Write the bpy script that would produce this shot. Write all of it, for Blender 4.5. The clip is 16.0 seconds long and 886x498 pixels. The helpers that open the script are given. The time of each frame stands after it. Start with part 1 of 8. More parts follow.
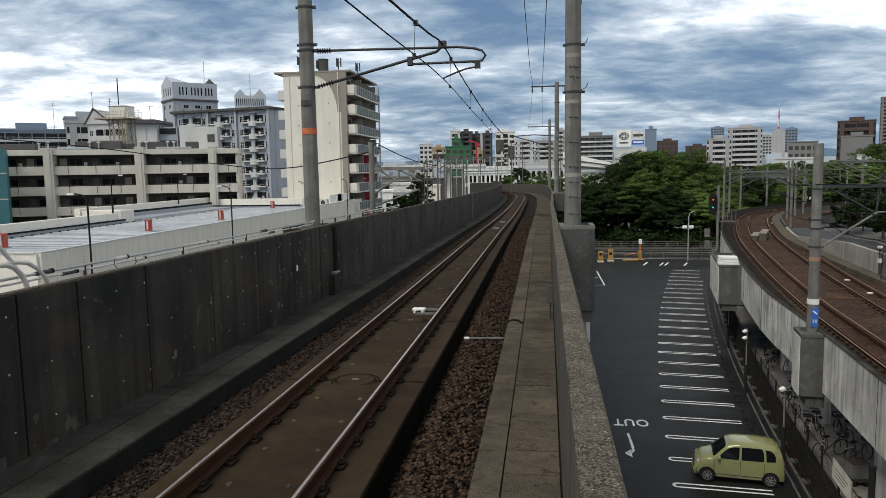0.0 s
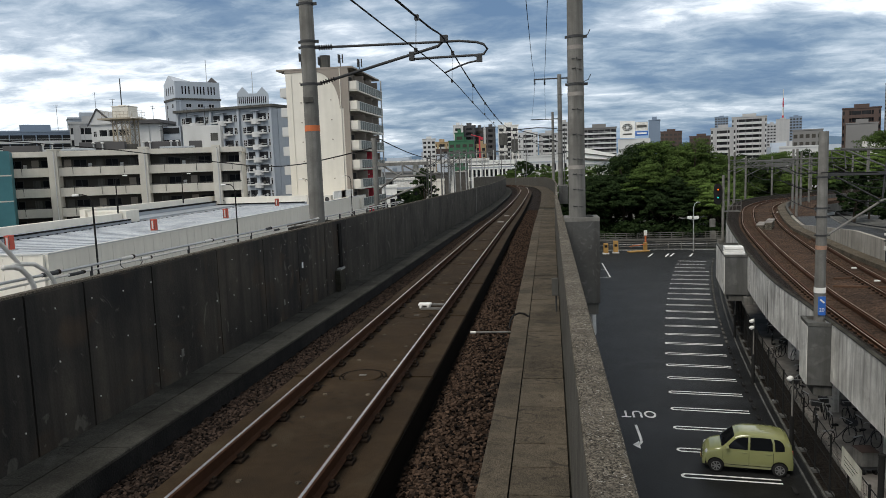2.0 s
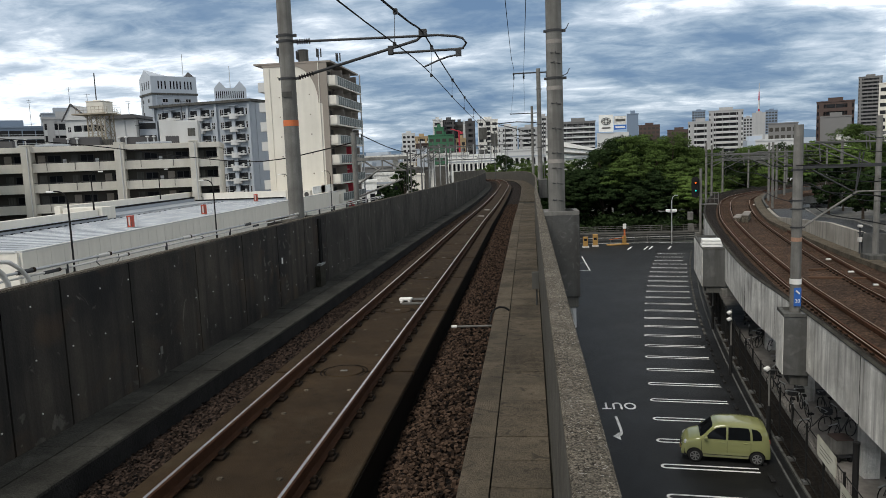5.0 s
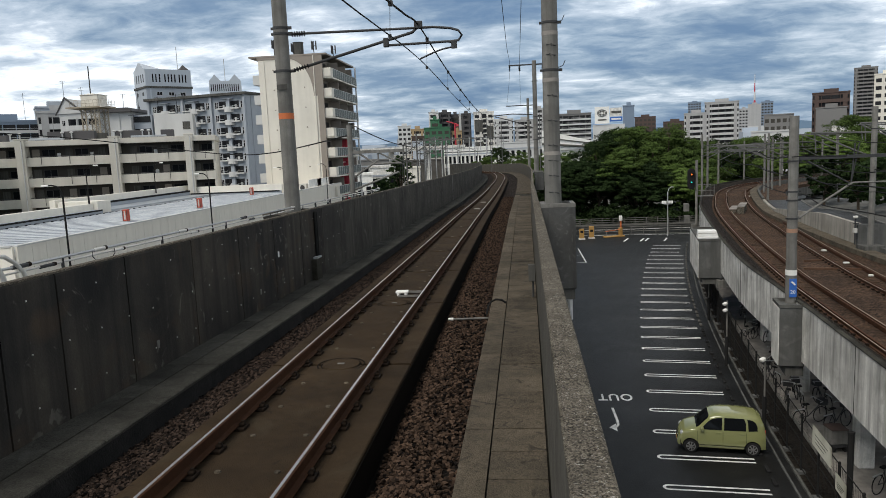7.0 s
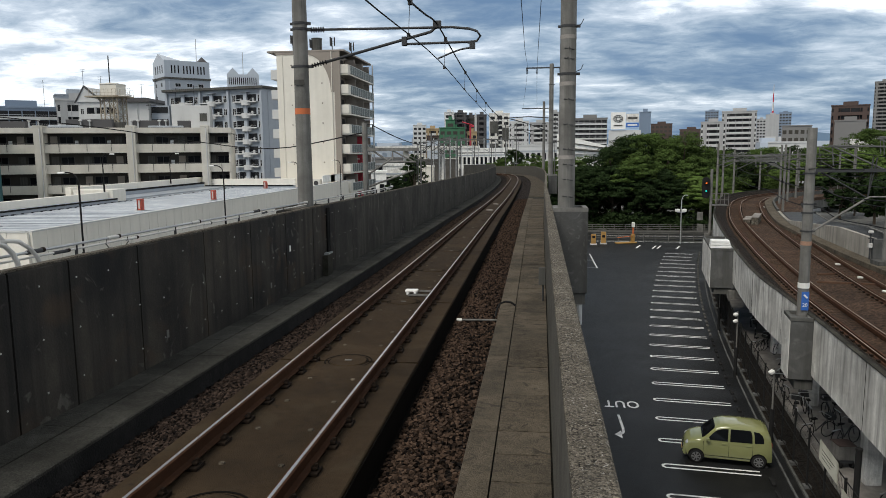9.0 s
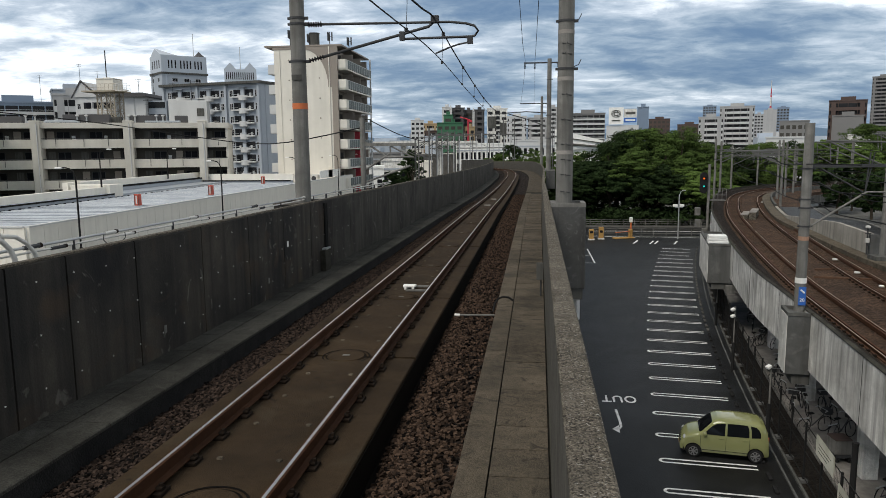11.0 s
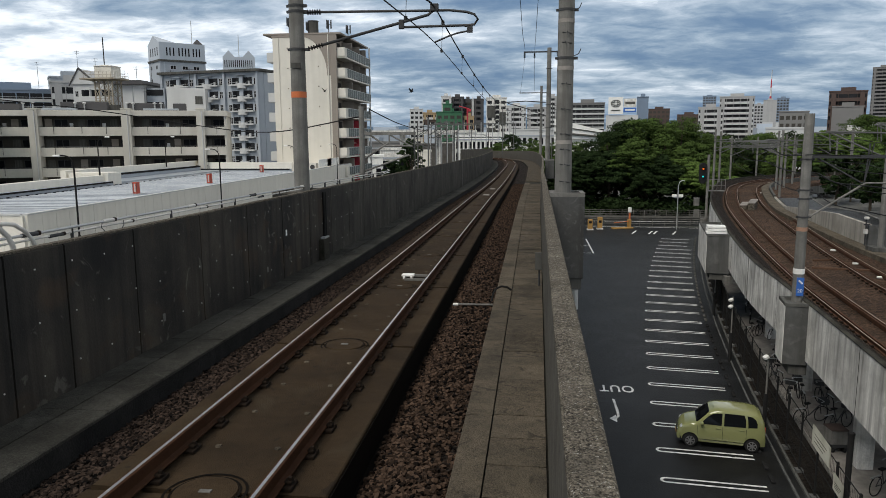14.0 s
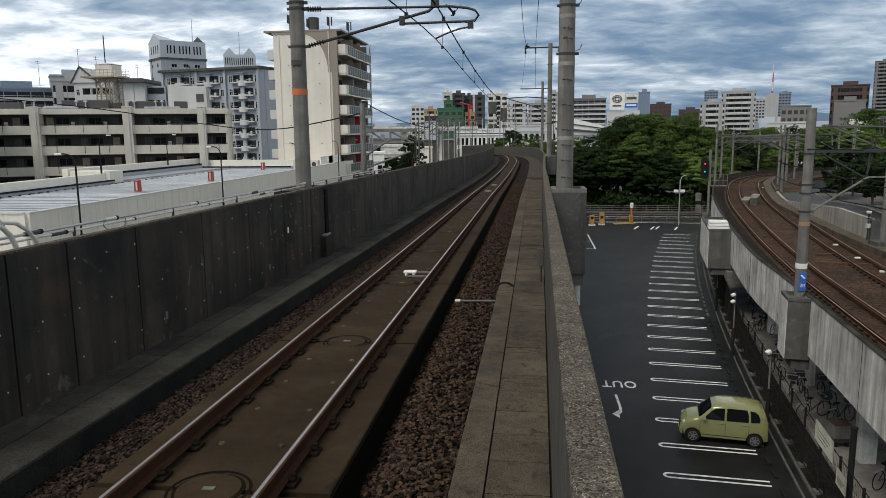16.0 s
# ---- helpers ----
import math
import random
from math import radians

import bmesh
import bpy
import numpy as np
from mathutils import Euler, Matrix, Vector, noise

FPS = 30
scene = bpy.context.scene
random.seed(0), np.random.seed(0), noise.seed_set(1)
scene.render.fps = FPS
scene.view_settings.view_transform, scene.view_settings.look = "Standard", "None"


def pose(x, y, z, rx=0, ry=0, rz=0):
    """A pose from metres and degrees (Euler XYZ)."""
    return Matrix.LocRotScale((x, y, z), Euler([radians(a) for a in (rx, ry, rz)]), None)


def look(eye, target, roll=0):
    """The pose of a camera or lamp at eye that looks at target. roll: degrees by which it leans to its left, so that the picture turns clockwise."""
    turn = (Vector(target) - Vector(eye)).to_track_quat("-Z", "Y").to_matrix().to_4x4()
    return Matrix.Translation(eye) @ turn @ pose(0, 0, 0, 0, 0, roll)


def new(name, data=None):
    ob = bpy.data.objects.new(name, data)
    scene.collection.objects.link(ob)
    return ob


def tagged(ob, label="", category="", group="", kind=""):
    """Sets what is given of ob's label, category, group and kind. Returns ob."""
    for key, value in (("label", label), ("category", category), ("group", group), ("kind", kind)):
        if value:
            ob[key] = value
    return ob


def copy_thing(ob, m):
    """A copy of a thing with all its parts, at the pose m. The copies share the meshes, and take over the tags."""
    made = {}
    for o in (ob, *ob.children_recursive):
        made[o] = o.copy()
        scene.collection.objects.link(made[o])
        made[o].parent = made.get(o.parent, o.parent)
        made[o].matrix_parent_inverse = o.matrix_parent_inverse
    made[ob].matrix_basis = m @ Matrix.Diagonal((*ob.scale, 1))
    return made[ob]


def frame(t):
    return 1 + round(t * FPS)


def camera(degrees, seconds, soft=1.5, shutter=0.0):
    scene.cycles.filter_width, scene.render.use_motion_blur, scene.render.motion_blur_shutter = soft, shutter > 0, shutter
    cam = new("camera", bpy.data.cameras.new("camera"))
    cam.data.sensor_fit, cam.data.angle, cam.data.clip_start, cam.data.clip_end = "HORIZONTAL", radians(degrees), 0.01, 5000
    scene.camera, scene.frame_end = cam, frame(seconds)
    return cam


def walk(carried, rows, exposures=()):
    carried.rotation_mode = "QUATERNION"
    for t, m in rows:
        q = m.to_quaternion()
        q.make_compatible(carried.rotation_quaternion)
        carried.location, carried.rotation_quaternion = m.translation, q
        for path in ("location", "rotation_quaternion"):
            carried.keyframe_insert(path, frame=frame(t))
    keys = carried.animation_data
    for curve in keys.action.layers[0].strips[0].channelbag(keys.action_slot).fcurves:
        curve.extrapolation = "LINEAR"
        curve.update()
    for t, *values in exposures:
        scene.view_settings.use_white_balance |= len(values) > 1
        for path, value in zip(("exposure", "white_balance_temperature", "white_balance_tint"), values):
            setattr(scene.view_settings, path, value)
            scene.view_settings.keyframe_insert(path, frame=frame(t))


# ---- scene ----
EYE = (2.570, 0.0, 2.555)
TURNS = [
    (0, 83.798, 0.969, 7.317),
    (0.5, 83.862, 1.29, 7.462),
    (1, 83.718, 2.191, 7.546),
    (1.5, 83.439, 2.252, 7.594),
    (2, 83.384, 1.96, 7.597),
    (2.5, 83.637, 1.67, 7.385),
    (3, 83.76, 1.725, 7.123),
    (3.5, 83.653, 1.966, 6.929),
    (4, 83.445, 2.163, 6.511),
    (6.5, 82.315, 2.237, 5.725),
    (7, 82.299, 2.408, 5.695),
    (7.5, 82.15, 1.734, 5.823),
    (8, 81.925, 0.447, 5.868),
    (8.5, 82.121, 0.681, 6.428),
    (9, 82.336, 0.51, 6.83),
    (11.5, 81.795, 0.438, 6.553),
    (12, 81.645, 0.304, 6.417),
    (12.5, 81.532, 0.041, 6.476),
    (13, 81.391, 0.072, 6.529),
    (13.5, 81.222, 0.179, 6.511),
    (14, 81.116, 0.268, 6.587),
    (14.5, 80.996, 0.121, 6.715),
    (15, 80.862, 0.465, 6.722),
    (15.5, 80.718, 0.776, 6.688),
    (16, 80.84, 0.582, 6.685),
]
cam = camera(63.0, 16.0, soft=0.5)
walk(cam, [(t, pose(*EYE, rx, ry, rz)) for t, rx, ry, rz in TURNS], exposures=((0.0, -0.06), (4.2, -0.04), (7.0, -0.01), (9.2, -0.02), (11.5, -0.07), (13.5, -0.11), (16.0, -0.15)))

# ---- light ----
SUN_EL, SUN_AZ = 54.0, 216.0
world = bpy.data.worlds.new("sky")
scene.world = world
world.use_nodes = True
wt = world.node_tree
wt.nodes.clear()


def wnode(kind, **kw):
    n = wt.nodes.new(kind)
    for k, v in kw.items():
        n.inputs[k].default_value = v
    return n


def wmath(op, a, b=None):
    n = wt.nodes.new("ShaderNodeMath")
    n.operation = op
    for i, v in enumerate((a, b)):
        if v is None:
            continue
        if isinstance(v, (int, float)):
            n.inputs[i].default_value = v
        else:
            wt.links.new(v, n.inputs[i])
    return n.outputs[0]


sky = wt.nodes.new("ShaderNodeTexSky")
sky.sky_type = "NISHITA"
sky.sun_disc = False
sky.sun_elevation, sky.sun_rotation = radians(SUN_EL), radians(SUN_AZ)
sky.air_density, sky.dust_density, sky.ozone_density = 1.0, 1.5, 1.5
tc = wt.nodes.new("ShaderNodeTexCoord")
sep = wt.nodes.new("ShaderNodeSeparateXYZ")
wt.links.new(tc.outputs["Generated"], sep.inputs[0])
den = wmath("ADD", wmath("MAXIMUM", sep.outputs[2], 0.0), 0.16)
comb = wt.nodes.new("ShaderNodeCombineXYZ")
wt.links.new(wmath("MULTIPLY", wmath("DIVIDE", sep.outputs[0], den), 0.75), comb.inputs[0])
wt.links.new(wmath("DIVIDE", sep.outputs[1], den), comb.inputs[1])
n1 = wnode("ShaderNodeTexNoise", Scale=0.62, Detail=9.0, Roughness=0.5, Distortion=0.35)
n2 = wnode("ShaderNodeTexNoise", Scale=2.0, Detail=9.0, Roughness=0.58, Distortion=0.25)
n3 = wnode("ShaderNodeTexNoise", Scale=6.5, Detail=8.0, Roughness=0.62, Distortion=0.5)
for n in (n1, n2, n3):
    wt.links.new(comb.outputs[0], n.inputs["Vector"])
mixv = wmath("ADD", wmath("ADD", wmath("MULTIPLY", n1.outputs["Fac"], 0.56), wmath("MULTIPLY", n2.outputs["Fac"], 0.56)), -0.042)
across = wmath("ADD", sep.outputs[0], 0.02)
mixv = wmath("ADD", wmath("SUBTRACT", mixv, 0.034), wmath("MULTIPLY", wmath("MULTIPLY", across, across), 0.33))
mixv = wmath("ADD", mixv, wmath("MULTIPLY", wmath("SUBTRACT", n3.outputs["Fac"], 0.5), 0.27))
low_left = wmath("MINIMUM", wmath("MAXIMUM", wmath("MULTIPLY", wmath("ADD", sep.outputs[0], 0.17), -0.8), -0.02), 0.07)
low_right = wmath("MINIMUM", wmath("MAXIMUM", wmath("MULTIPLY", wmath("SUBTRACT", sep.outputs[0], 0.12), 0.4), 0.0), 0.035)
low_left = wmath("SUBTRACT", low_left, low_right)
mixv = wmath("ADD", mixv, wmath("MULTIPLY", low_left, wmath("MAXIMUM", wmath("SUBTRACT", 1.0, wmath("MULTIPLY", sep.outputs[2], 4.0)), 0.0)))
upper = wmath("MULTIPLY", wmath("MAXIMUM", wmath("SUBTRACT", sep.outputs[2], 0.14), 0.0), wmath("MINIMUM", wmath("MAXIMUM", wmath("SUBTRACT", sep.outputs[0], 0.06), -0.12), 0.5))
mixv = wmath("ADD", mixv, wmath("MULTIPLY", upper, 5.2))
right_bank = wmath("MULTIPLY", wmath("MAXIMUM", wmath("SUBTRACT", sep.outputs[2], 0.06), 0.0), wmath("MINIMUM", wmath("MAXIMUM", wmath("SUBTRACT", sep.outputs[0], 0.12), 0.0), 0.4))
mixv = wmath("ADD", mixv, wmath("MULTIPLY", right_bank, 3.2))
ramp = wt.nodes.new("ShaderNodeValToRGB")
cr = ramp.color_ramp
cr.elements[0].position, cr.elements[0].color = 0.36, (1.45, 2.5, 4.2, 1)
cr.elements[1].position, cr.elements[1].color = 0.63, (12.2, 12.9, 13.5, 1)
for pos_, col_ in ((0.43, (2.3, 3.4, 4.95, 1)), (0.49, (3.9, 5.05, 6.4, 1)), (0.56, (6.7, 7.7, 8.9, 1))):
    e_ = cr.elements.new(pos_)
    e_.color = col_
wt.links.new(mixv, ramp.inputs[0])
cmix = wt.nodes.new("ShaderNodeMix")
cmix.data_type = "RGBA"
cmix.inputs["Factor"].default_value = 0.88
wt.links.new(sky.outputs[0], cmix.inputs["A"])
wt.links.new(ramp.outputs[0], cmix.inputs["B"])
fade = wt.nodes.new("ShaderNodeMapRange")
fade.interpolation_type = "SMOOTHSTEP"
for k_, v_ in (("From Min", 0.22), ("From Max", 0.75), ("To Min", 1.0), ("To Max", 0.42)):
    fade.inputs[k_].default_value = v_
wt.links.new(sep.outputs[2], fade.inputs["Value"])
dim = wt.nodes.new("ShaderNodeVectorMath")
dim.operation = "SCALE"
wt.links.new(cmix.outputs["Result"], dim.inputs[0])
wt.links.new(fade.outputs[0], dim.inputs["Scale"])
bg = wnode("ShaderNodeBackground", Strength=0.1)
wt.links.new(dim.outputs[0], bg.inputs[0])
wout = wt.nodes.new("ShaderNodeOutputWorld")
wt.links.new(bg.outputs[0], wout.inputs[0])

sun = new("sun", bpy.data.lights.new("sun", "SUN"))
sun.data.energy, sun.data.angle, sun.data.color = 3.2, radians(32), (1.0, 0.945, 0.85)
sd = Vector((math.sin(radians(SUN_AZ)) * math.cos(radians(SUN_EL)), math.cos(radians(SUN_AZ)) * math.cos(radians(SUN_EL)), math.sin(radians(SUN_EL))))
sun.matrix_world = look(sd * 50, (0, 0, 0))

# ---- materials ----


def material(name, base, rough=0.8, metal=0.0, vary=0.25, scale=3.0, fine=60.0, bump=0.15, dirt=None, dirt_amount=0.0, streak=0.0, each=0.0, spec=0.5, speck=0.0, cell=70.0, marks=(), runs=None):
    """Base colour varied at three scales, with optional pebble specks, stains, downward streaks and a shift from piece to piece."""
    m = bpy.data.materials.new(name)
    m.use_nodes = True
    nt = m.node_tree
    b = nt.nodes["Principled BSDF"]
    b.inputs["Roughness"].default_value, b.inputs["Metallic"].default_value = rough, metal
    b.inputs["Specular IOR Level"].default_value = spec if rough < 0.8 else min(spec, 0.12)
    geo = nt.nodes.new("ShaderNodeNewGeometry")
    pos = geo.outputs["Position"]
    big = nt.nodes.new("ShaderNodeTexNoise")
    big.inputs["Scale"].default_value, big.inputs["Detail"].default_value = scale / 3.0, 6.0
    small = nt.nodes.new("ShaderNodeTexNoise")
    small.inputs["Scale"].default_value, small.inputs["Detail"].default_value = fine, 3.0
    mid = nt.nodes.new("ShaderNodeTexNoise")
    mid.inputs["Scale"].default_value, mid.inputs["Detail"].default_value, mid.inputs["Roughness"].default_value = scale * 2.6, 7.0, 0.62
    for n in (big, mid, small):
        nt.links.new(pos, n.inputs["Vector"])

    def op(kind, a, c):
        n = nt.nodes.new("ShaderNodeMath")
        n.operation = kind
        for i, v in enumerate((a, c)):
            if isinstance(v, (int, float)):
                n.inputs[i].default_value = v
            else:
                nt.links.new(v, n.inputs[i])
        return n.outputs[0]

    f = op("ADD", op("MULTIPLY", op("SUBTRACT", big.outputs["Fac"], 0.5), 2.0 * vary), op("MULTIPLY", op("SUBTRACT", small.outputs["Fac"], 0.5), 1.2 * vary))
    f = op("ADD", f, op("MULTIPLY", op("SUBTRACT", mid.outputs["Fac"], 0.5), 2.2 * vary))
    height = small.outputs["Fac"]
    if speck:
        vor = nt.nodes.new("ShaderNodeTexVoronoi")
        vor.inputs["Scale"].default_value = cell
        nt.links.new(pos, vor.inputs["Vector"])
        hue = nt.nodes.new("ShaderNodeSeparateColor")
        nt.links.new(vor.outputs["Color"], hue.inputs[0])
        f = op("ADD", f, op("MULTIPLY", op("SUBTRACT", hue.outputs[0], 0.5), 1.3 * speck))
        f = op("SUBTRACT", f, op("MULTIPLY", op("SUBTRACT", vor.outputs["Distance"], 0.35), speck))
        height = op("SUBTRACT", height, op("MULTIPLY", vor.outputs["Distance"], 1.2))
    if each:
        info = nt.nodes.new("ShaderNodeObjectInfo")
        isl = op("ADD", info.outputs["Random"], geo.outputs["Random Per Island"])
        f = op("ADD", f, op("MULTIPLY", op("SUBTRACT", op("FRACT", isl, 0.0), 0.5), each))
    gain = op("MAXIMUM", op("ADD", f, 1.0), 0.06)
    mul = nt.nodes.new("ShaderNodeVectorMath")
    mul.operation = "SCALE"
    mul.inputs[0].default_value = base
    nt.links.new(gain, mul.inputs["Scale"])
    col = mul.outputs[0]
    if dirt:
        side = 0.9 * max(0.35, min(2.0, scale))
        for amount, stretch in ((dirt_amount, None), (streak, (side, side, 0.05 * side))):
            if not amount:
                continue
            tex = nt.nodes.new("ShaderNodeTexNoise")
            tex.inputs["Scale"].default_value, tex.inputs["Detail"].default_value = (scale * 0.5 if stretch is None else 2.2), 5.0
            if stretch is None:
                nt.links.new(pos, tex.inputs["Vector"])
            else:
                mp = nt.nodes.new("ShaderNodeMapping")
                mp.inputs["Scale"].default_value = stretch
                nt.links.new(pos, mp.inputs["Vector"])
                nt.links.new(mp.outputs[0], tex.inputs["Vector"])
            rg = nt.nodes.new("ShaderNodeMapRange")
            rg.inputs["From Min"].default_value, rg.inputs["From Max"].default_value = 0.42, 0.68
            rg.inputs["To Max"].default_value = amount
            fac = tex.outputs["Fac"]
            if stretch is not None:
                fac = op("ADD", op("MULTIPLY", fac, 0.62), op("MULTIPLY", big.outputs["Fac"], 0.38))
            nt.links.new(fac, rg.inputs["Value"])
            mx = nt.nodes.new("ShaderNodeMix")
            mx.data_type = "RGBA"
            nt.links.new(rg.outputs[0], mx.inputs["Factor"])
            nt.links.new(col, mx.inputs["A"])
            mx.inputs["B"].default_value = (*dirt, 1)
            col = mx.outputs["Result"]
    for tint, size, lo, hi, amount in marks:
        tex = nt.nodes.new("ShaderNodeTexNoise")
        for k, v in (("Scale", size), ("Detail", 4.0), ("Distortion", 1.6)):
            tex.inputs[k].default_value = v
        nt.links.new(pos, tex.inputs["Vector"])
        rg = nt.nodes.new("ShaderNodeMapRange")
        for k, v in (("From Min", lo), ("From Max", hi), ("To Max", amount)):
            rg.inputs[k].default_value = v
        nt.links.new(tex.outputs["Fac"], rg.inputs["Value"])
        mx = nt.nodes.new("ShaderNodeMix")
        mx.data_type = "RGBA"
        nt.links.new(rg.outputs[0], mx.inputs["Factor"])
        nt.links.new(col, mx.inputs["A"])
        mx.inputs["B"].default_value = (*tint, 1)
        col = mx.outputs["Result"]
    if runs:
        # narrow vertical trickles of dirt: colour, trickles a metre, strength
        mp = nt.nodes.new("ShaderNodeMapping")
        mp.inputs["Scale"].default_value = (runs[1], runs[1], 0.22)
        nt.links.new(pos, mp.inputs["Vector"])
        tex = nt.nodes.new("ShaderNodeTexNoise")
        tex.inputs["Scale"].default_value, tex.inputs["Detail"].default_value, tex.inputs["Roughness"].default_value = 1.0, 4.0, 0.6
        nt.links.new(mp.outputs[0], tex.inputs["Vector"])
        rg = nt.nodes.new("ShaderNodeMapRange")
        for k, v in (("From Min", 0.47), ("From Max", 0.66), ("To Max", runs[2])):
            rg.inputs[k].default_value = v
        nt.links.new(op("ADD", op("MULTIPLY", tex.outputs["Fac"], 0.8), op("MULTIPLY", mid.outputs["Fac"], 0.2)), rg.inputs["Value"])
        mx = nt.nodes.new("ShaderNodeMix")
        mx.data_type = "RGBA"
        nt.links.new(rg.outputs[0], mx.inputs["Factor"])
        nt.links.new(col, mx.inputs["A"])
        mx.inputs["B"].default_value = (*runs[0], 1)
        col = mx.outputs["Result"]
    nt.links.new(col, b.inputs["Base Color"])
    if bump:
        bp = nt.nodes.new("ShaderNodeBump")
        bp.inputs["Strength"].default_value, bp.inputs["Distance"].default_value = bump, 0.02
        nt.links.new(height, bp.inputs["Height"])
        nt.links.new(bp.outputs[0], b.inputs["Normal"])
    return m


def glow(name, colour, strength):
    m = bpy.data.materials.new(name)
    m.use_nodes = True
    b = m.node_tree.nodes["Principled BSDF"]
    b.inputs["Base Color"].default_value = (*colour, 1)
    b.inputs["Emission Color"].default_value = (*colour, 1)
    b.inputs["Emission Strength"].default_value = strength
    return m


M_WALL = material("sooty concrete", (0.066, 0.059, 0.049), 0.9, vary=0.34, scale=1.3, fine=30, bump=0.15, dirt=(0.014, 0.0145, 0.016), dirt_amount=0.85, streak=0.75, speck=0.05, cell=40, marks=(((0.07, 0.05, 0.034), 0.8, 0.56, 0.68, 0.55), ((0.15, 0.142, 0.125), 2.6, 0.645, 0.7, 0.5)), runs=((0.012, 0.012, 0.0125), 3.2, 0.6))
M_WALLFAR = material("grey streaked wall concrete", (0.077, 0.073, 0.063), 0.9, vary=0.45, scale=1.3, fine=45, bump=0.3, dirt=(0.022, 0.021, 0.02), dirt_amount=0.75, streak=0.7, speck=0.15, cell=40, marks=(((0.2, 0.19, 0.165), 1.4, 0.62, 0.7, 0.35),), runs=((0.03, 0.028, 0.026), 4.0, 0.6))
M_PARAPET = material("weathered parapet concrete", (0.118, 0.109, 0.093), 0.92, vary=0.5, scale=6, fine=38, bump=0.2, dirt=(0.036, 0.0336, 0.028), dirt_amount=0.5, streak=0.6, speck=0.08)
M_COPING = material("pebbly coping concrete", (0.135, 0.118, 0.093), 0.95, vary=0.5, scale=9, fine=95, bump=0.55, dirt=(0.055, 0.049, 0.04), dirt_amount=0.5, speck=1.0, cell=115, marks=(((0.43, 0.41, 0.37), 42.0, 0.63, 0.67, 0.8),))
M_WALK = material("walkway concrete", (0.102, 0.085, 0.063), 0.93, vary=0.45, scale=2.6, fine=50, bump=0.4, dirt=(0.04, 0.036, 0.029), dirt_amount=0.65, each=0.45, speck=0.35, cell=60, marks=(((0.125, 0.105, 0.075), 1.3, 0.55, 0.7, 0.5), ((0.022, 0.02, 0.017), 3.0, 0.6, 0.68, 0.6)))
# Darker than the walkway concrete; for duct body, slab bed, coping and cable box.
M_WALKDARK = material("dark walkway concrete", (0.043, 0.041, 0.032), 0.93, vary=0.5, scale=2.6, fine=50, bump=0.3, dirt=(0.012, 0.011, 0.009), dirt_amount=0.75, speck=0.35, cell=60, each=0.35)
M_TROUGH = material("soot-black trough concrete", (0.026, 0.0255, 0.0245), 0.92, vary=0.5, scale=2.0, fine=45, bump=0.3, dirt=(0.008, 0.008, 0.009), dirt_amount=0.6, streak=0.5, speck=0.3, cell=50)
M_TROUGHTOP = material("worn trough cover concrete", (0.058, 0.056, 0.048), 0.93, vary=0.5, scale=2.2, fine=50, bump=0.35, dirt=(0.016, 0.0155, 0.013), dirt_amount=0.65, speck=0.35, cell=60, each=0.3, marks=(((0.1, 0.097, 0.086), 1.6, 0.6, 0.72, 0.5),))
M_SLAB = material("rust-dusted track slab", (0.041, 0.0275, 0.0155), 0.9, vary=0.4, scale=2.2, fine=70, bump=0.2, dirt=(0.017, 0.012, 0.0075), dirt_amount=0.6, speck=0.25, cell=90, marks=(((0.055, 0.043, 0.027), 0.9, 0.56, 0.72, 0.5), ((0.012, 0.009, 0.007), 4.0, 0.64, 0.7, 0.6)))
M_RUST = material("rusty rail steel", (0.062, 0.0285, 0.015), 0.85, 0.0, vary=0.4, scale=5, fine=90, bump=0.3)
M_PAVING = material("grimy paving", (0.27, 0.252, 0.23), 0.92, vary=0.4, scale=1.5, fine=30, bump=0.3, dirt=(0.09, 0.084, 0.077), dirt_amount=0.6)
M_SOIL = material("dark leafy soil", (0.019, 0.0162, 0.0135), 0.95, vary=0.6, scale=3, fine=25, bump=0.5, speck=0.6, cell=12, spec=0.05)
M_GAP = material("near-black joint and gap tone", (0.009, 0.0075, 0.006), 0.95, vary=0.3, scale=6, fine=50, bump=0.1, spec=0.05)
M_CLIP = material("dark rusted clip steel", (0.019, 0.013, 0.009), 0.9, vary=0.4, scale=8, fine=70, bump=0.2, each=0.4)
M_PIPE = material("pale service pipe", (0.55, 0.54, 0.51), 0.55, 0.1, vary=0.2, scale=3, fine=40, bump=0.03, dirt=(0.3, 0.29, 0.27), dirt_amount=0.4)
M_SHINE = material("polished rail head", (0.95, 0.83, 0.7), 0.34, 0.9, vary=0.2, scale=3, fine=50, bump=0.02)
M_DULL = material("dull worn rail head", (0.36, 0.28, 0.21), 0.45, 0.7, vary=0.3, scale=3, fine=50, bump=0.02)
M_GRAVEL = material("rusty ballast bed", (0.02, 0.0145, 0.011), 0.95, vary=0.5, scale=4, fine=60, bump=1.0, speck=1.0, cell=26)
# Left-hand copy of the ballast stone, darkened for the wall's shade.
M_STONESHADE = material("wall-shaded ballast stone", (0.028, 0.0195, 0.0152), 0.95, vary=0.4, scale=8, fine=60, bump=0.4, each=2.3)
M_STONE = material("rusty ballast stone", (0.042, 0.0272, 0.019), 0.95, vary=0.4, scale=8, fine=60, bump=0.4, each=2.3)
M_POLE = material("grey concrete pole", (0.2, 0.196, 0.183), 0.85, vary=0.32, scale=3, fine=50, bump=0.15, dirt=(0.085, 0.082, 0.075), dirt_amount=0.65, streak=0.4, runs=((0.07, 0.068, 0.062), 6.0, 0.5))
M_STEEL = material("dark galvanised steel", (0.03, 0.031, 0.033), 0.7, 0.0, vary=0.3, scale=5, fine=60, bump=0.1)
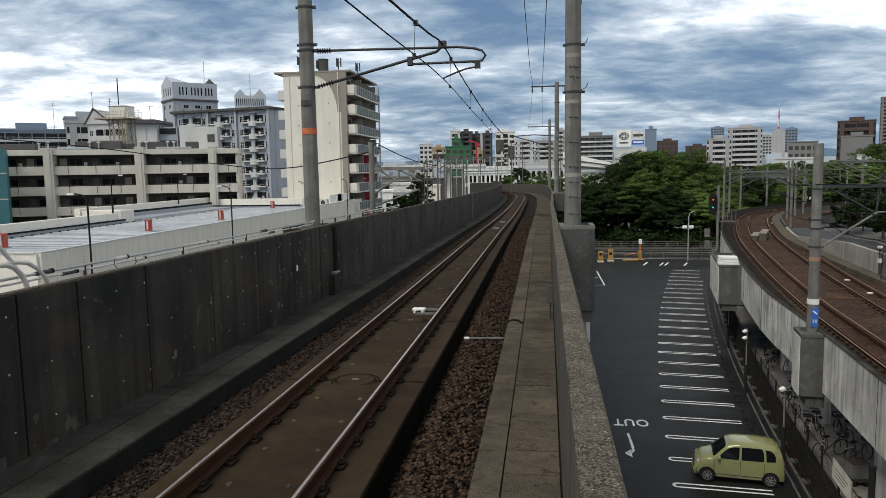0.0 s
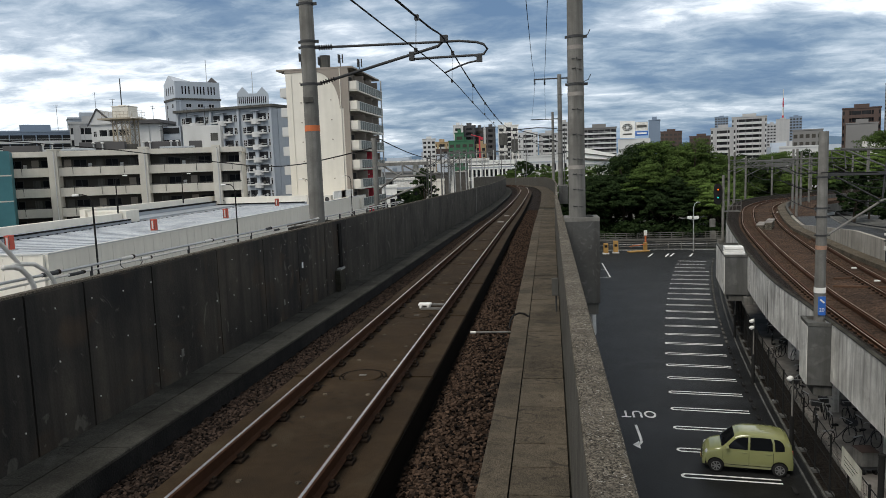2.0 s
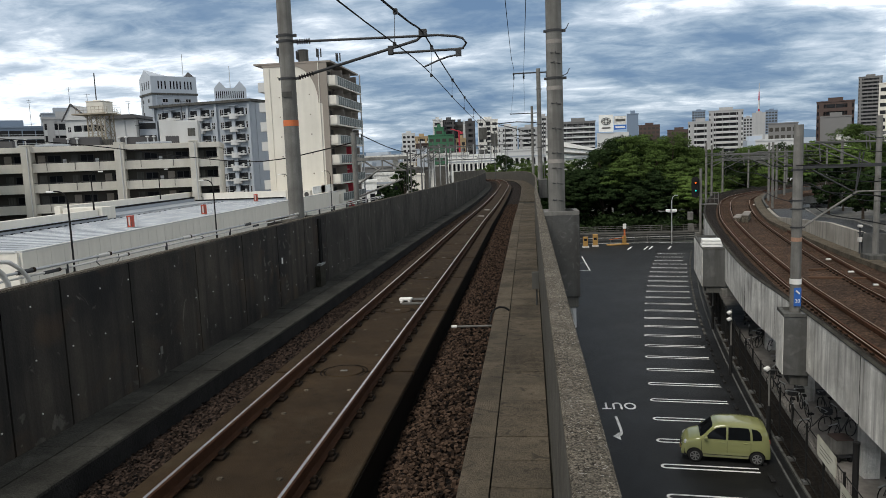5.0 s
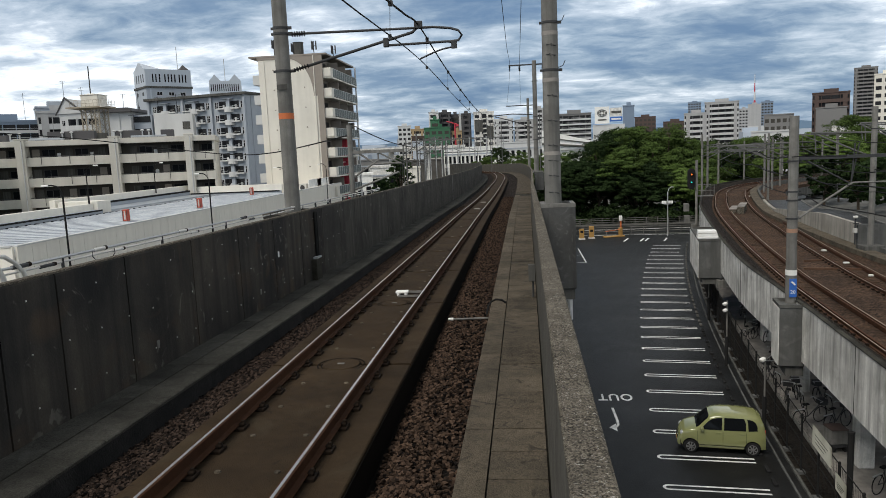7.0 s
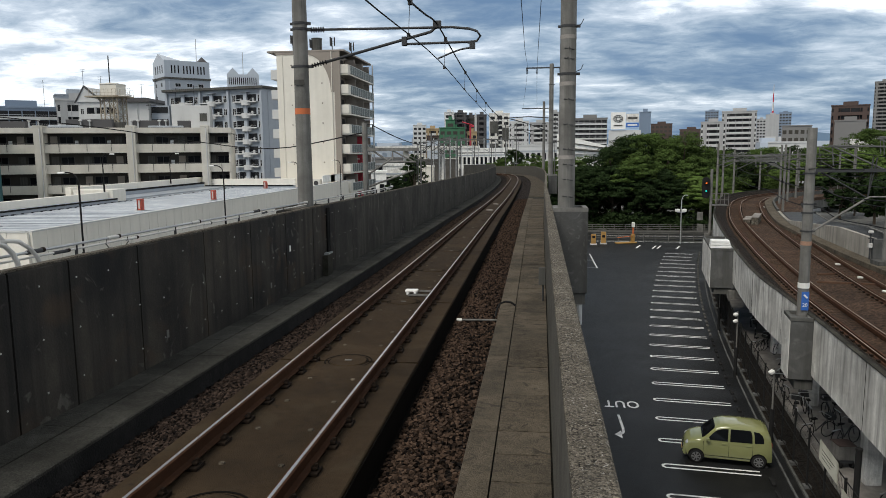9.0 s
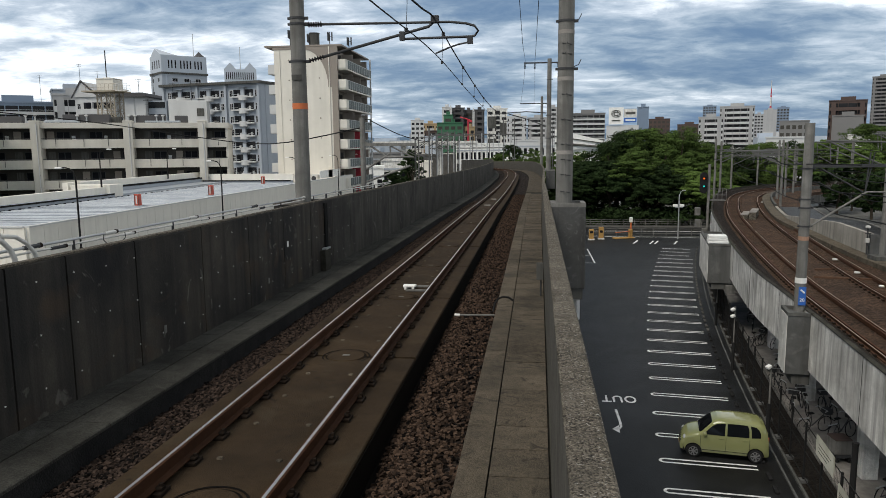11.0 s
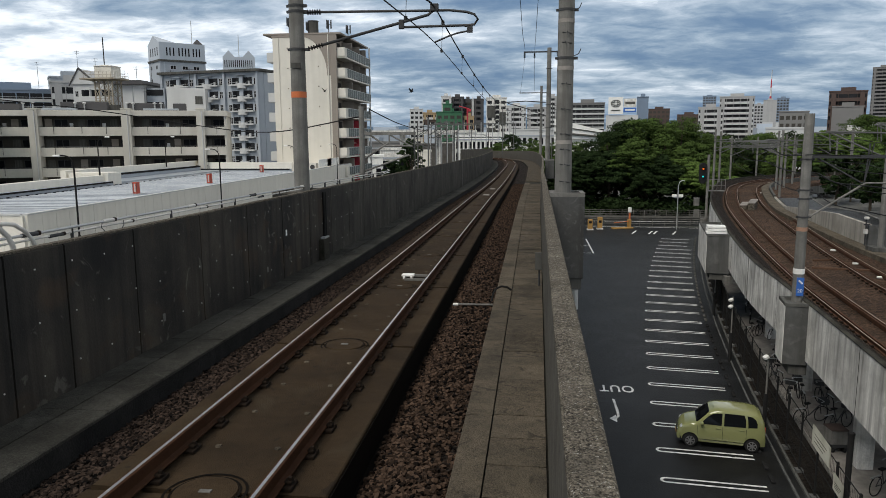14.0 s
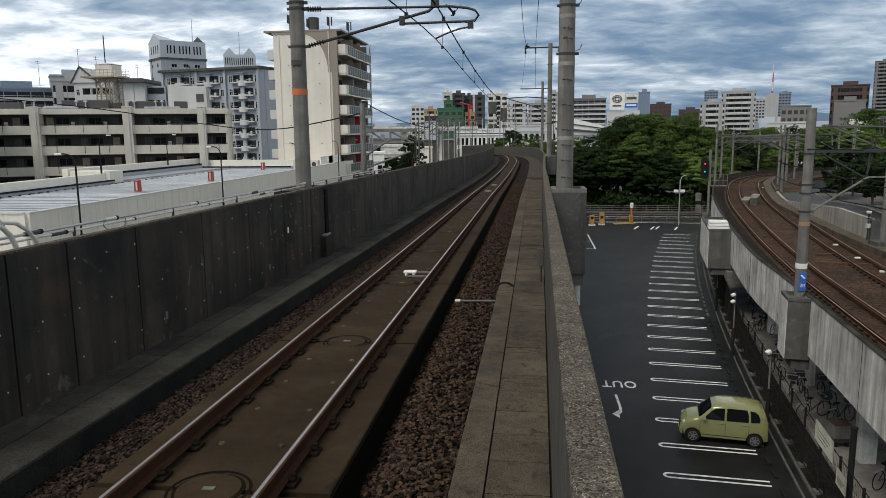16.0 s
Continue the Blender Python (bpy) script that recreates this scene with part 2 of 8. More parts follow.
M_GALV = material("galvanised steel", (0.42, 0.43, 0.43), 0.5, 0.5, vary=0.2, scale=4, fine=60, bump=0.05)
M_BLACK = material("black rubber", (0.016, 0.016, 0.016), 0.85, vary=0.2, bump=0.05)
M_FADED = material("faded orange band", (0.33, 0.19, 0.125), 0.75, vary=0.3, scale=6)
M_LOWRUST = material("brown rusty rail steel", (0.072, 0.038, 0.023), 0.8, vary=0.35, scale=5, fine=60, bump=0.2)
M_ORANGE = material("orange band paint", (0.50, 0.13, 0.04), 0.7, vary=0.2, scale=6)
M_TIMBER = material("red-brown weathered timber", (0.1, 0.058, 0.038), 0.9, vary=0.4, scale=4, fine=50, bump=0.3, streak=0.4)
M_WHITE = material("white paint", (0.78, 0.78, 0.75), 0.6, vary=0.08, scale=4, bump=0.05, dirt=(0.5, 0.49, 0.45), dirt_amount=0.3)
M_LINE = material("worn white line paint", (0.76, 0.76, 0.74), 0.8, vary=0.3, scale=6, fine=30, bump=0.1, dirt=(0.2, 0.2, 0.2), dirt_amount=0.4)
M_ASPHALT = material("asphalt", (0.011, 0.011, 0.0105), 0.52, vary=0.4, scale=0.7, fine=40, bump=0.25, dirt=(0.023, 0.024, 0.0255), dirt_amount=0.6, speck=0.25, cell=30, spec=0.15, marks=(((0.033, 0.033, 0.032), 0.25, 0.55, 0.75, 0.6),))
M_GROUND = material("city ground", (0.12, 0.12, 0.115), 0.95, vary=0.4, scale=0.12, fine=2, bump=0.0, dirt=(0.05, 0.07, 0.04), dirt_amount=0.5)
M_GIRDER = material("pale girder concrete", (0.74, 0.73, 0.69), 0.88, vary=0.25, scale=1.8, fine=45, bump=0.15, dirt=(0.3, 0.29, 0.27), dirt_amount=0.55, streak=0.35, marks=(((0.34, 0.32, 0.285), 0.9, 0.56, 0.74, 0.5), ((0.85, 0.84, 0.8), 1.7, 0.55, 0.68, 0.5)), runs=((0.25, 0.243, 0.23), 2.6, 0.45))
M_GIRDERSIDE = material("stained girder side concrete", (0.8, 0.79, 0.75), 0.9, vary=0.35, scale=1.4, fine=45, bump=0.2, dirt=(0.24, 0.235, 0.22), dirt_amount=0.55, streak=0.5, speck=0.15, cell=40, marks=(((0.28, 0.27, 0.245), 0.7, 0.54, 0.74, 0.6), ((0.6, 0.595, 0.565), 1.7, 0.57, 0.68, 0.5)), runs=((0.11, 0.108, 0.102), 3.2, 0.6))
M_GIRDERDARK = material("grey girder concrete", (0.108, 0.108, 0.1), 0.9, vary=0.25, scale=1.8, fine=45, bump=0.15, dirt=(0.045, 0.0435, 0.0405), dirt_amount=0.45, streak=0.5, runs=((0.03, 0.029, 0.027), 4.0, 0.6))
M_BLOCK = material("mottled block concrete", (0.108, 0.11, 0.107), 0.9, vary=0.3, scale=1.8, fine=45, bump=0.15, dirt=(0.046, 0.046, 0.044), dirt_amount=0.5, streak=0.3, marks=(((0.17, 0.17, 0.165), 1.3, 0.58, 0.7, 0.4),), runs=((0.045, 0.044, 0.042), 2.2, 0.5))
# Stained block concrete again, with the shaded parapet block's darkness painted in.
M_BLOCKSHADE = material("shade-dark block concrete", (0.08, 0.081, 0.079), 0.9, vary=0.3, scale=1.8, fine=45, bump=0.15, dirt=(0.03, 0.03, 0.029), dirt_amount=0.5, streak=0.3, marks=(((0.13, 0.13, 0.127), 3.3, 0.56, 0.66, 0.5),), runs=((0.025, 0.0245, 0.023), 2.2, 0.5))
M_REDBALLAST = material("brown ballast", (0.074, 0.045, 0.029), 0.95, vary=0.5, scale=1.2, fine=22, bump=1.0, dirt=(0.026, 0.018, 0.013), dirt_amount=0.55, speck=1.0, cell=15)
M_TAN = material("cream wall tile", (0.66, 0.63, 0.56), 0.75, vary=0.06, scale=0.6, fine=20, bump=0.03, dirt=(0.47, 0.45, 0.40), dirt_amount=0.25, streak=0.4)
M_BROWN = material("taupe wall tile", (0.24, 0.21, 0.18), 0.75, vary=0.08, scale=0.6, fine=20, bump=0.03)
M_BEIGE = material("beige concrete block flats", (0.56, 0.535, 0.475), 0.85, vary=0.14, scale=0.5, fine=12, bump=0.05, dirt=(0.36, 0.34, 0.30), dirt_amount=0.35, streak=0.5)
M_TOWER = material("cream and rust tower steel", (0.34, 0.3, 0.235), 0.8, vary=0.3, scale=2, fine=20, bump=0.0, dirt=(0.16, 0.12, 0.09), dirt_amount=0.5)
M_BLUE = material("grey-blue painted wall", (0.35, 0.38, 0.415), 0.8, vary=0.08, scale=0.4, fine=12, bump=0.03, dirt=(0.28, 0.315, 0.36), streak=0.4)
M_PALEBLUE = material("pale blue-grey crown paint", (0.43, 0.47, 0.52), 0.8, vary=0.06, scale=0.4, fine=12, bump=0.02, dirt=(0.34, 0.375, 0.42), streak=0.4)
M_LIGHT = material("pale grey painted wall", (0.52, 0.525, 0.52), 0.8, vary=0.08, scale=0.4, fine=12, bump=0.03, dirt=(0.42, 0.42, 0.42), streak=0.5)
M_WINDOW = material("dark window glass", (0.008, 0.009, 0.011), 0.3, vary=0.3, scale=1.5, bump=0.0, spec=0.06)
# Flat sheets in this colour paint the shade of balcony recesses; also far windows.
M_RECESS = material("shade-dark recess and window", (0.022, 0.0235, 0.026), 0.7, vary=0.5, scale=1.2, fine=8, bump=0.0, spec=0.1)
# Gallery wall colour darkened to carry the shade inside the galleries.
M_SHADE = material("gallery wall shade grey", (0.055, 0.052, 0.046), 0.85, vary=0.2, scale=0.7, bump=0.0)
M_RAILGLASS = material("green-grey balcony panel", (0.085, 0.105, 0.1), 0.6, vary=0.15, scale=2, bump=0.0)
M_REDWALL = material("crimson panel", (0.42, 0.03, 0.05), 0.6, vary=0.1, bump=0.0)
# Darker blue-grey for the stripes along roof ribs and valleys.
M_ROOFDARK = material("dark blue-grey roof stripe", (0.13, 0.155, 0.19), 0.55, 0.1, vary=0.3, scale=1, fine=20, bump=0.05, dirt=(0.07, 0.08, 0.095), dirt_amount=0.6)
M_ROOF = material("folded metal roof", (0.37, 0.40, 0.43), 0.5, 0.2, vary=0.18, scale=1, fine=20, bump=0.05, dirt=(0.25, 0.28, 0.32), dirt_amount=0.6)
M_ROOFWALL = material("pale roof parapet panel", (0.72, 0.69, 0.615), 0.75, vary=0.06, scale=1.2, fine=30, bump=0.04, dirt=(0.55, 0.52, 0.46), streak=0.4)
M_LEAF = material("summer foliage", (0.052, 0.083, 0.02), 0.8, vary=0.4, scale=0.35, fine=2, bump=0.0, each=0.5, spec=0.1)
M_LEAFLIGHT = material("bright young foliage", (0.082, 0.128, 0.03), 0.8, vary=0.35, scale=0.35, fine=2, bump=0.0, each=0.5, spec=0.1)
M_LEAFDARK = material("deep green foliage", (0.017, 0.031, 0.0095), 0.85, vary=0.4, scale=0.35, fine=2, bump=0.0, each=0.5, spec=0.1)
M_BARK = material("bark", (0.07, 0.055, 0.04), 0.95, vary=0.4, scale=5, fine=30, bump=0.5)
M_CAR = material("pale lime car paint", (0.225, 0.235, 0.1), 0.1, vary=0.02, scale=2, fine=5, bump=0.0, spec=0.9)
M_GLASS = material("tinted car glass", (0.006, 0.007, 0.008), 0.06, vary=0.1, bump=0.0, spec=0.2)
M_RIM = material("brake-dusted alloy", (0.2, 0.2, 0.2), 0.5, 0.5, vary=0.2, scale=8, fine=60, bump=0.02)
M_TYRE = material("tyre rubber", (0.018, 0.018, 0.018), 0.8, vary=0.2, bump=0.1)
M_RED = material("red cabinet paint", (0.45, 0.07, 0.04), 0.6, vary=0.12, scale=5)
M_YELLOW = material("dull yellow machine paint", (0.36, 0.21, 0.06), 0.6, vary=0.12, scale=5)
M_BOARD = material("weathered notice board", (0.58, 0.57, 0.49), 0.7, vary=0.2, scale=2, fine=20, bump=0.02, dirt=(0.25, 0.25, 0.17), dirt_amount=0.5)
M_SIGNBLUE = material("blue sign plate", (0.03, 0.12, 0.42), 0.45, vary=0.05)
M_GREENBLD = material("green clad wall", (0.03, 0.12, 0.06), 0.7, vary=0.1, scale=0.3, bump=0)
M_DARKBLD = material("charcoal wall", (0.06, 0.058, 0.06), 0.7, vary=0.1, scale=0.3, bump=0)
M_BRICKBLD = material("red-brown wall", (0.085, 0.062, 0.055), 0.8, vary=0.1, scale=0.3, bump=0)
M_OCHRE = material("ochre wall", (0.36, 0.27, 0.16), 0.8, vary=0.1, scale=0.3, bump=0)
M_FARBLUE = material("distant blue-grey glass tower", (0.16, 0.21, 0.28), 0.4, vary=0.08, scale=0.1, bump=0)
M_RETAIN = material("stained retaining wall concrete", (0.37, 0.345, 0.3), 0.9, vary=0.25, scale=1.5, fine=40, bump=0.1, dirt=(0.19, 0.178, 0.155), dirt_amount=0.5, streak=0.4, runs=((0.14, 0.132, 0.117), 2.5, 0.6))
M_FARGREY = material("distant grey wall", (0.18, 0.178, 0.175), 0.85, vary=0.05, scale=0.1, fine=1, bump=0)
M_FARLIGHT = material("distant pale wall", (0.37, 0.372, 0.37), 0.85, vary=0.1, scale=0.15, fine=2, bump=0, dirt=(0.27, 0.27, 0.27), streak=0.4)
M_DEPOT = material("dull brown-grey depot wall", (0.1, 0.095, 0.088), 0.9, vary=0.4, scale=0.6, fine=4, bump=0, dirt=(0.05, 0.046, 0.042), dirt_amount=0.6)
M_TUBE = material("weathered gantry steel", (0.1, 0.103, 0.1), 0.7, 0.1, vary=0.3, scale=3, fine=40, bump=0.05, dirt=(0.06, 0.055, 0.05), dirt_amount=0.5)
M_AMBER = glow("amber signal lamp", (1.0, 0.19, 0.02), 1.1)
M_CYAN = glow("green signal lamp", (0.03, 0.75, 0.66), 0.9)

# ---- building blocks ----


def mesh_from(bm, name):
    me = bpy.data.meshes.new(name)
    bmesh.ops.recalc_face_normals(bm, faces=bm.faces)
    bm.to_mesh(me)
    bm.free()
    return me


def part(name, bm, mat, parent, label="", smooth=False, m=None):
    me = mesh_from(bm, name)
    me.materials.append(mat)
    if smooth:
        me.polygons.foreach_set("use_smooth", [True] * len(me.polygons))
    ob = new(name, me)
    ob.parent = parent
    if m is not None:
        ob.matrix_basis = m
    if label:
        ob["label"] = label
    return ob


def same(name, me, parent, m):
    ob = new(name, me)
    ob.parent = parent
    ob.matrix_basis = m
    return ob


def thing(name, label, category, m=None, group="", kind=""):
    ob = new(name)
    if m is not None:
        ob.matrix_basis = m
    return tagged(ob, label, category, group, kind)


def box(bm, x0, x1, y0, y1, z0, z1, m=None, bevel=0.0):
    r = bmesh.ops.create_cube(bm, size=1.0)
    vs = r["verts"]
    for v in vs:
        v.co = Vector((x0 + (v.co.x + 0.5) * (x1 - x0), y0 + (v.co.y + 0.5) * (y1 - y0), z0 + (v.co.z + 0.5) * (z1 - z0)))
    if bevel:
        es = list({e for v in vs for e in v.link_edges})
        vs = list({v for f in bmesh.ops.bevel(bm, geom=es, offset=bevel, segments=2, affect="EDGES", profile=0.5)["faces"] for v in f.verts} | {v for v in vs if v.is_valid})
    if m is not None:
        bmesh.ops.transform(bm, matrix=m, verts=[v for v in vs if v.is_valid])
    return vs


def boxes(*dims, m=None, bevel=0.0):
    bm = bmesh.new()
    for d in dims:
        box(bm, *d, m=m, bevel=bevel)
    return bm


def rod(bm, a, b, r0, r1=None, seg=10):
    a, b = Vector(a), Vector(b)
    r1 = r0 if r1 is None else r1
    d = b - a
    m = Matrix.Translation((a + b) / 2) @ d.to_track_quat("Z", "Y").to_matrix().to_4x4()
    bmesh.ops.create_cone(bm, cap_ends=True, segments=seg, radius1=r0, radius2=r1, depth=d.length, matrix=m)


def rods(*rs, seg=10):
    bm = bmesh.new()
    for r in rs:
        rod(bm, *r, seg=seg)
    return bm


def tube(bm, pts, r, seg=8):
    """A bent round bar through the points."""
    pts = [Vector(p) for p in pts]
    rings = []
    for i, p in enumerate(pts):
        d = (pts[min(i + 1, len(pts) - 1)] - pts[max(i - 1, 0)]).normalized()
        q = d.to_track_quat("Z", "Y")
        rings.append([bm.verts.new(p + q @ Vector((r * math.cos(2 * math.pi * k / seg), r * math.sin(2 * math.pi * k / seg), 0))) for k in range(seg)])
    for a, b in zip(rings, rings[1:]):
        for k in range(seg):
            bm.faces.new((a[k], a[(k + 1) % seg], b[(k + 1) % seg], b[k]))
    bm.faces.new(rings[0][::-1])
    bm.faces.new(rings[-1])


def sweep(bm, profile, place, stations, closed=True):
    """A profile of (offset, height) drawn along place(station, offset, height)."""
    rings = [[bm.verts.new(place(s, o(s) if callable(o) else o, h(s) if callable(h) else h)) for o, h in profile] for s in stations]
    n = len(profile)
    for a, b in zip(rings, rings[1:]):
        for k in range(n if closed else n - 1):
            bm.faces.new((a[k], a[(k + 1) % n], b[(k + 1) % n], b[k]))
    if closed:
        bm.faces.new(rings[0][::-1])
        bm.faces.new(rings[-1])


def swept(profile, place, stations, closed=True):
    bm = bmesh.new()
    sweep(bm, profile, place, stations, closed)
    return bm


def steps(a, b, d):
    n = max(1, int(round((b - a) / d)))
    return [a + (b - a) * i / n for i in range(n + 1)]


# ---- the line of the main viaduct: y along the track, rail top is z = 0 below the camera ----
GRADE = -0.0212


def track_z(y):
    if y < 50:
        return GRADE * y
    if y < 90:
        return GRADE * 50 + GRADE * (y - 50) - GRADE * (y - 50) ** 2 / 80
    return GRADE * 70 - 0.02 * max(0.0, y - 125)


def track_x(y):
    x = 0.0065 * max(0.0, y - 40)
    if y > 95:
        x -= (y - 95) ** 2 / 660
    return x


def on_track(y, off, h):
    d = (track_x(y + 0.5) - track_x(y - 0.5))
    n = math.hypot(d, 1.0)
    return Vector((track_x(y) + off / n, y - off * d / n, track_z(y) + h))


FINE = steps(-6, 40, 2) + steps(42, 90, 4) + steps(93, 186, 3)


def wall_right(y):
    return min(2.70 + 0.0155 * y, 4.0)


def left_top(y):
    return 1.50 + 0.0068 * max(0.0, min(y, 60) - 6)


GAUGE = 0.5335


def walk_edge(y):
    return 1.92 + 0.005 * min(y, 80)


def walk_joint(y):
    return 2.19 + 0.0078 * min(y, 80)


deck = thing("viaduct_deck", "concrete deck of the single-track viaduct", "viaduct", kind="structure")
part("deck_slab", swept([(-2.95, -0.62), (lambda y: wall_right(y) + 0.2, -0.62), (lambda y: wall_right(y) + 0.2, -1.3), (-2.95, -1.3)], on_track, FINE), M_WALL, deck)
part("girder", swept([(-2.2, -1.31), (2.3, -1.31), (1.9, -3.0), (-1.8, -3.0)], on_track, FINE), M_GIRDERDARK, deck)
for y in (-4, 22, 48, 74, 100, 126, 150):
    b = bmesh.new()
    c = on_track(y, 0, 0)
    box(b, c.x - 1.1, c.x + 1.1, y - 0.9, y + 0.9, -9.4, c.z - 3.01, bevel=0.1)
    part("pier", b, M_GIRDERDARK, deck)
part("ballast_bed", swept([(-1.95, -0.545), (-1.022, -0.27), (-1.022, -0.6), (-1.95, -0.6)], on_track, FINE), M_GRAVEL, deck)
part("ballast_bed", swept([(1.05, -0.605), (1.10, -0.585), (1.33, -0.44), (lambda y: walk_edge(y) + 0.03, -0.40), (lambda y: walk_edge(y) + 0.03, -0.615), (1.05, -0.615)], on_track, FINE), M_GRAVEL, deck)
# Black skirt and floor put the slab's shadow and soot into colour.
part("drain", swept([(1.006, -0.235), (1.018, -0.235), (1.018, -0.59), (1.10, -0.59), (1.10, -0.62), (1.006, -0.62)], on_track, FINE), M_GAP, deck, "black strip of slab shadow and soot")
part("cable_trough_left", swept([(-2.74, -0.25), (-1.92, -0.25), (-1.90, -0.26), (-1.90, -0.60), (-2.74, -0.60)], on_track, FINE), M_TROUGH, deck)
rnd = random.Random(17)
y = 1.0
while y < 48:
    part("trough_cover", swept([(-2.725, -0.222 + rnd.uniform(-0.004, 0.004)), (-2.36, -0.222), (-2.36, -0.27), (-2.725, -0.27)], on_track, [y + 0.004, y + 0.996]), M_TROUGHTOP, deck)
    y += 1.0
y = 1.0
while y < 48:
    part("trough_kerb", swept([(-2.335, -0.222), (-1.905, -0.218), (-1.89, -0.232), (-1.89, -0.262), (-2.335, -0.262)], on_track, [y + 0.006, y + 1.5, y + 2.994]), M_TROUGHTOP, deck)
    y += 3.0
part("far_trough_covers", swept([(-2.725, -0.222), (-1.905, -0.22), (-1.89, -0.262), (-2.725, -0.262)], on_track, [y] + [s for s in FINE if s > y + 1]), M_TROUGHTOP, deck)

# walls
wl = thing("wall_left", "tall soot-darkened concrete parapet wall", "wall", kind="structure")
JOINTS = [-4.8, -2.8, -0.8, 1.2, 3.2, 5.2, 6.70, 7.69, 9.18] + [11.2 + 2.0 * k for k in range(32)]
for y0, y1 in zip(JOINTS, JOINTS[1:]):
    part("panel", swept([(-2.73, -0.6), (-2.73, lambda y: left_top(y) - 0.02), (-2.745, left_top), (-2.835, left_top), (-2.85, lambda y: left_top(y) - 0.02), (-2.85, -1.0)], on_track, [y0 + 0.015, y1 - 0.015]), M_WALL if y0 < 19 else M_WALLFAR, wl)
wy = JOINTS[-1]
part("panel", swept([(-2.73, -0.6), (-2.73, left_top), (-2.85, left_top), (-2.85, -1.0)], on_track, [wy + 0.012] + [y for y in FINE if y > wy + 1]), M_WALLFAR, wl)
part("coping", swept([(-2.738, lambda y: left_top(y) + 0.001), (-2.738, lambda y: left_top(y) + 0.026), (-2.842, lambda y: left_top(y) + 0.026), (-2.842, lambda y: left_top(y) + 0.001)], on_track, FINE), M_COPING, wl, "pale worn top edge")
part("joint_seal", swept([(-2.722, -0.22), (-2.722, lambda y: left_top(y) - 0.02), (-2.74, lambda y: left_top(y) - 0.02), (-2.74, -0.22)], on_track, [58.5, 58.75]), M_POLE, wl, "pale sealed wall joint")
part("backing", swept([(-2.77, -0.6), (-2.77, lambda y: left_top(y) - 0.03), (-2.83, lambda y: left_top(y) - 0.03), (-2.83, -1.0)], on_track, steps(-5, wy, 2)), M_BLACK, wl)

wr = thing("wall_right", "weathered concrete parapet with pebbly coping", "wall", kind="structure")


def right_top(y):
    return 1.33 + 0.004 * max(0, min(y, 30))


part("wall_face", swept([(wall_right, -0.6), (wall_right, lambda y: right_top(y) - 0.05), (lambda y: wall_right(y) + 0.17, lambda y: right_top(y) - 0.05), (lambda y: wall_right(y) + 0.17, -1.0)], on_track, FINE), M_PARAPET, wr)
part("coping", swept([(lambda y: wall_right(y) - 0.005, lambda y: right_top(y) - 0.05), (lambda y: wall_right(y) - 0.005, lambda y: right_top(y) - 0.012), (lambda y: wall_right(y) + 0.012, right_top), (lambda y: wall_right(y) + 0.162, right_top), (lambda y: wall_right(y) + 0.178, lambda y: right_top(y) - 0.012), (lambda y: wall_right(y) + 0.178, lambda y: right_top(y) - 0.05)], on_track, FINE), M_COPING, wr)

# rails and slabs
RAIL = [(0, 0.0), (0.026, 0.0), (0.0325, -0.006), (0.0325, -0.036), (0.009, -0.048), (0.009, -0.128), (0.0635, -0.142), (0.0635, -0.153), (-0.0635, -0.153), (-0.0635, -0.142), (-0.009, -0.128), (-0.009, -0.048), (-0.0325, -0.036), (-0.0325, -0.006), (-0.026, 0.0)]


def rail_line(place, stations, centre, group, label, mat=M_RUST, head=M_SHINE):
    for side in (-1, 1):
        o = centre + side * (GAUGE + 0.0325)
        r = thing("rail", label, "rail", group=group)
        part("rail_body", swept([(o + a, h) for a, h in RAIL], place, stations), mat, r)
        part("running_surface", swept([(o - 0.014, 0.003), (o + 0.014, 0.003), (o + 0.014, 0.0005), (o - 0.014, 0.0005)], place, stations), head, r, "polished running surface")


rail_line(on_track, FINE, 0.0, "rails of the single track", "rusty steel rail with a polished head")

SLAB_PITCH, SLAB_0 = 4.57, 5.25
for i in range(-2, 30):
    y0 = SLAB_0 + i * SLAB_PITCH + 0.04
    y1 = y0 + SLAB_PITCH - 0.08
    s = thing("track_slab", "rust-dusted precast concrete track slab", "track slab", group="track slabs")
    part("slab", swept([(-1.02, -0.212), (-1.005, -0.2), (0.99, -0.2), (1.003, -0.212), (1.003, -0.44), (-1.02, -0.44)], on_track, steps(y0, y1, 1.55)), M_SLAB, s)
    if i < 9:
        c = on_track(y1 + 0.04, 0, -0.2)
        b = bmesh.new()
        bmesh.ops.create_cone(b, cap_ends=True, segments=28, radius1=0.27, radius2=0.26, depth=0.02, matrix=Matrix.Translation((c.x, c.y, c.z + 0.006)))
        stopper = part("stopper_disc", b, M_SLAB, s)
        b = bmesh.new()
        for k in range(28):
            a0, a1 = 2 * math.pi * k / 28, 2 * math.pi * (k + 1) / 28
            v = [b.verts.new((c.x + r * math.cos(a), c.y + r * math.sin(a), c.z + 0.004)) for r, a in ((0.272, a0), (0.292, a0), (0.292, a1), (0.272, a1))]
            b.faces.new(v)
            v = [b.verts.new((c.x + r * math.cos(a), c.y + r * math.sin(a), c.z + 0.004)) for r, a in ((0.322, a0), (0.345, a0), (0.345, a1), (0.322, a1))]
            b.faces.new(v)
        part("joint_ring", b, M_GAP, stopper, "dark sealing ring")
        part("plate", boxes((c.x - 0.05, c.x + 0.05, c.y - 0.025, c.y + 0.025, c.z + 0.012, c.z + 0.024)), M_POLE, stopper, "small pale plate")
b = bmesh.new()
sweep(b, [(-0.85, -0.43), (0.85, -0.43), (0.85, -0.6), (-0.85, -0.6)], on_track, FINE)
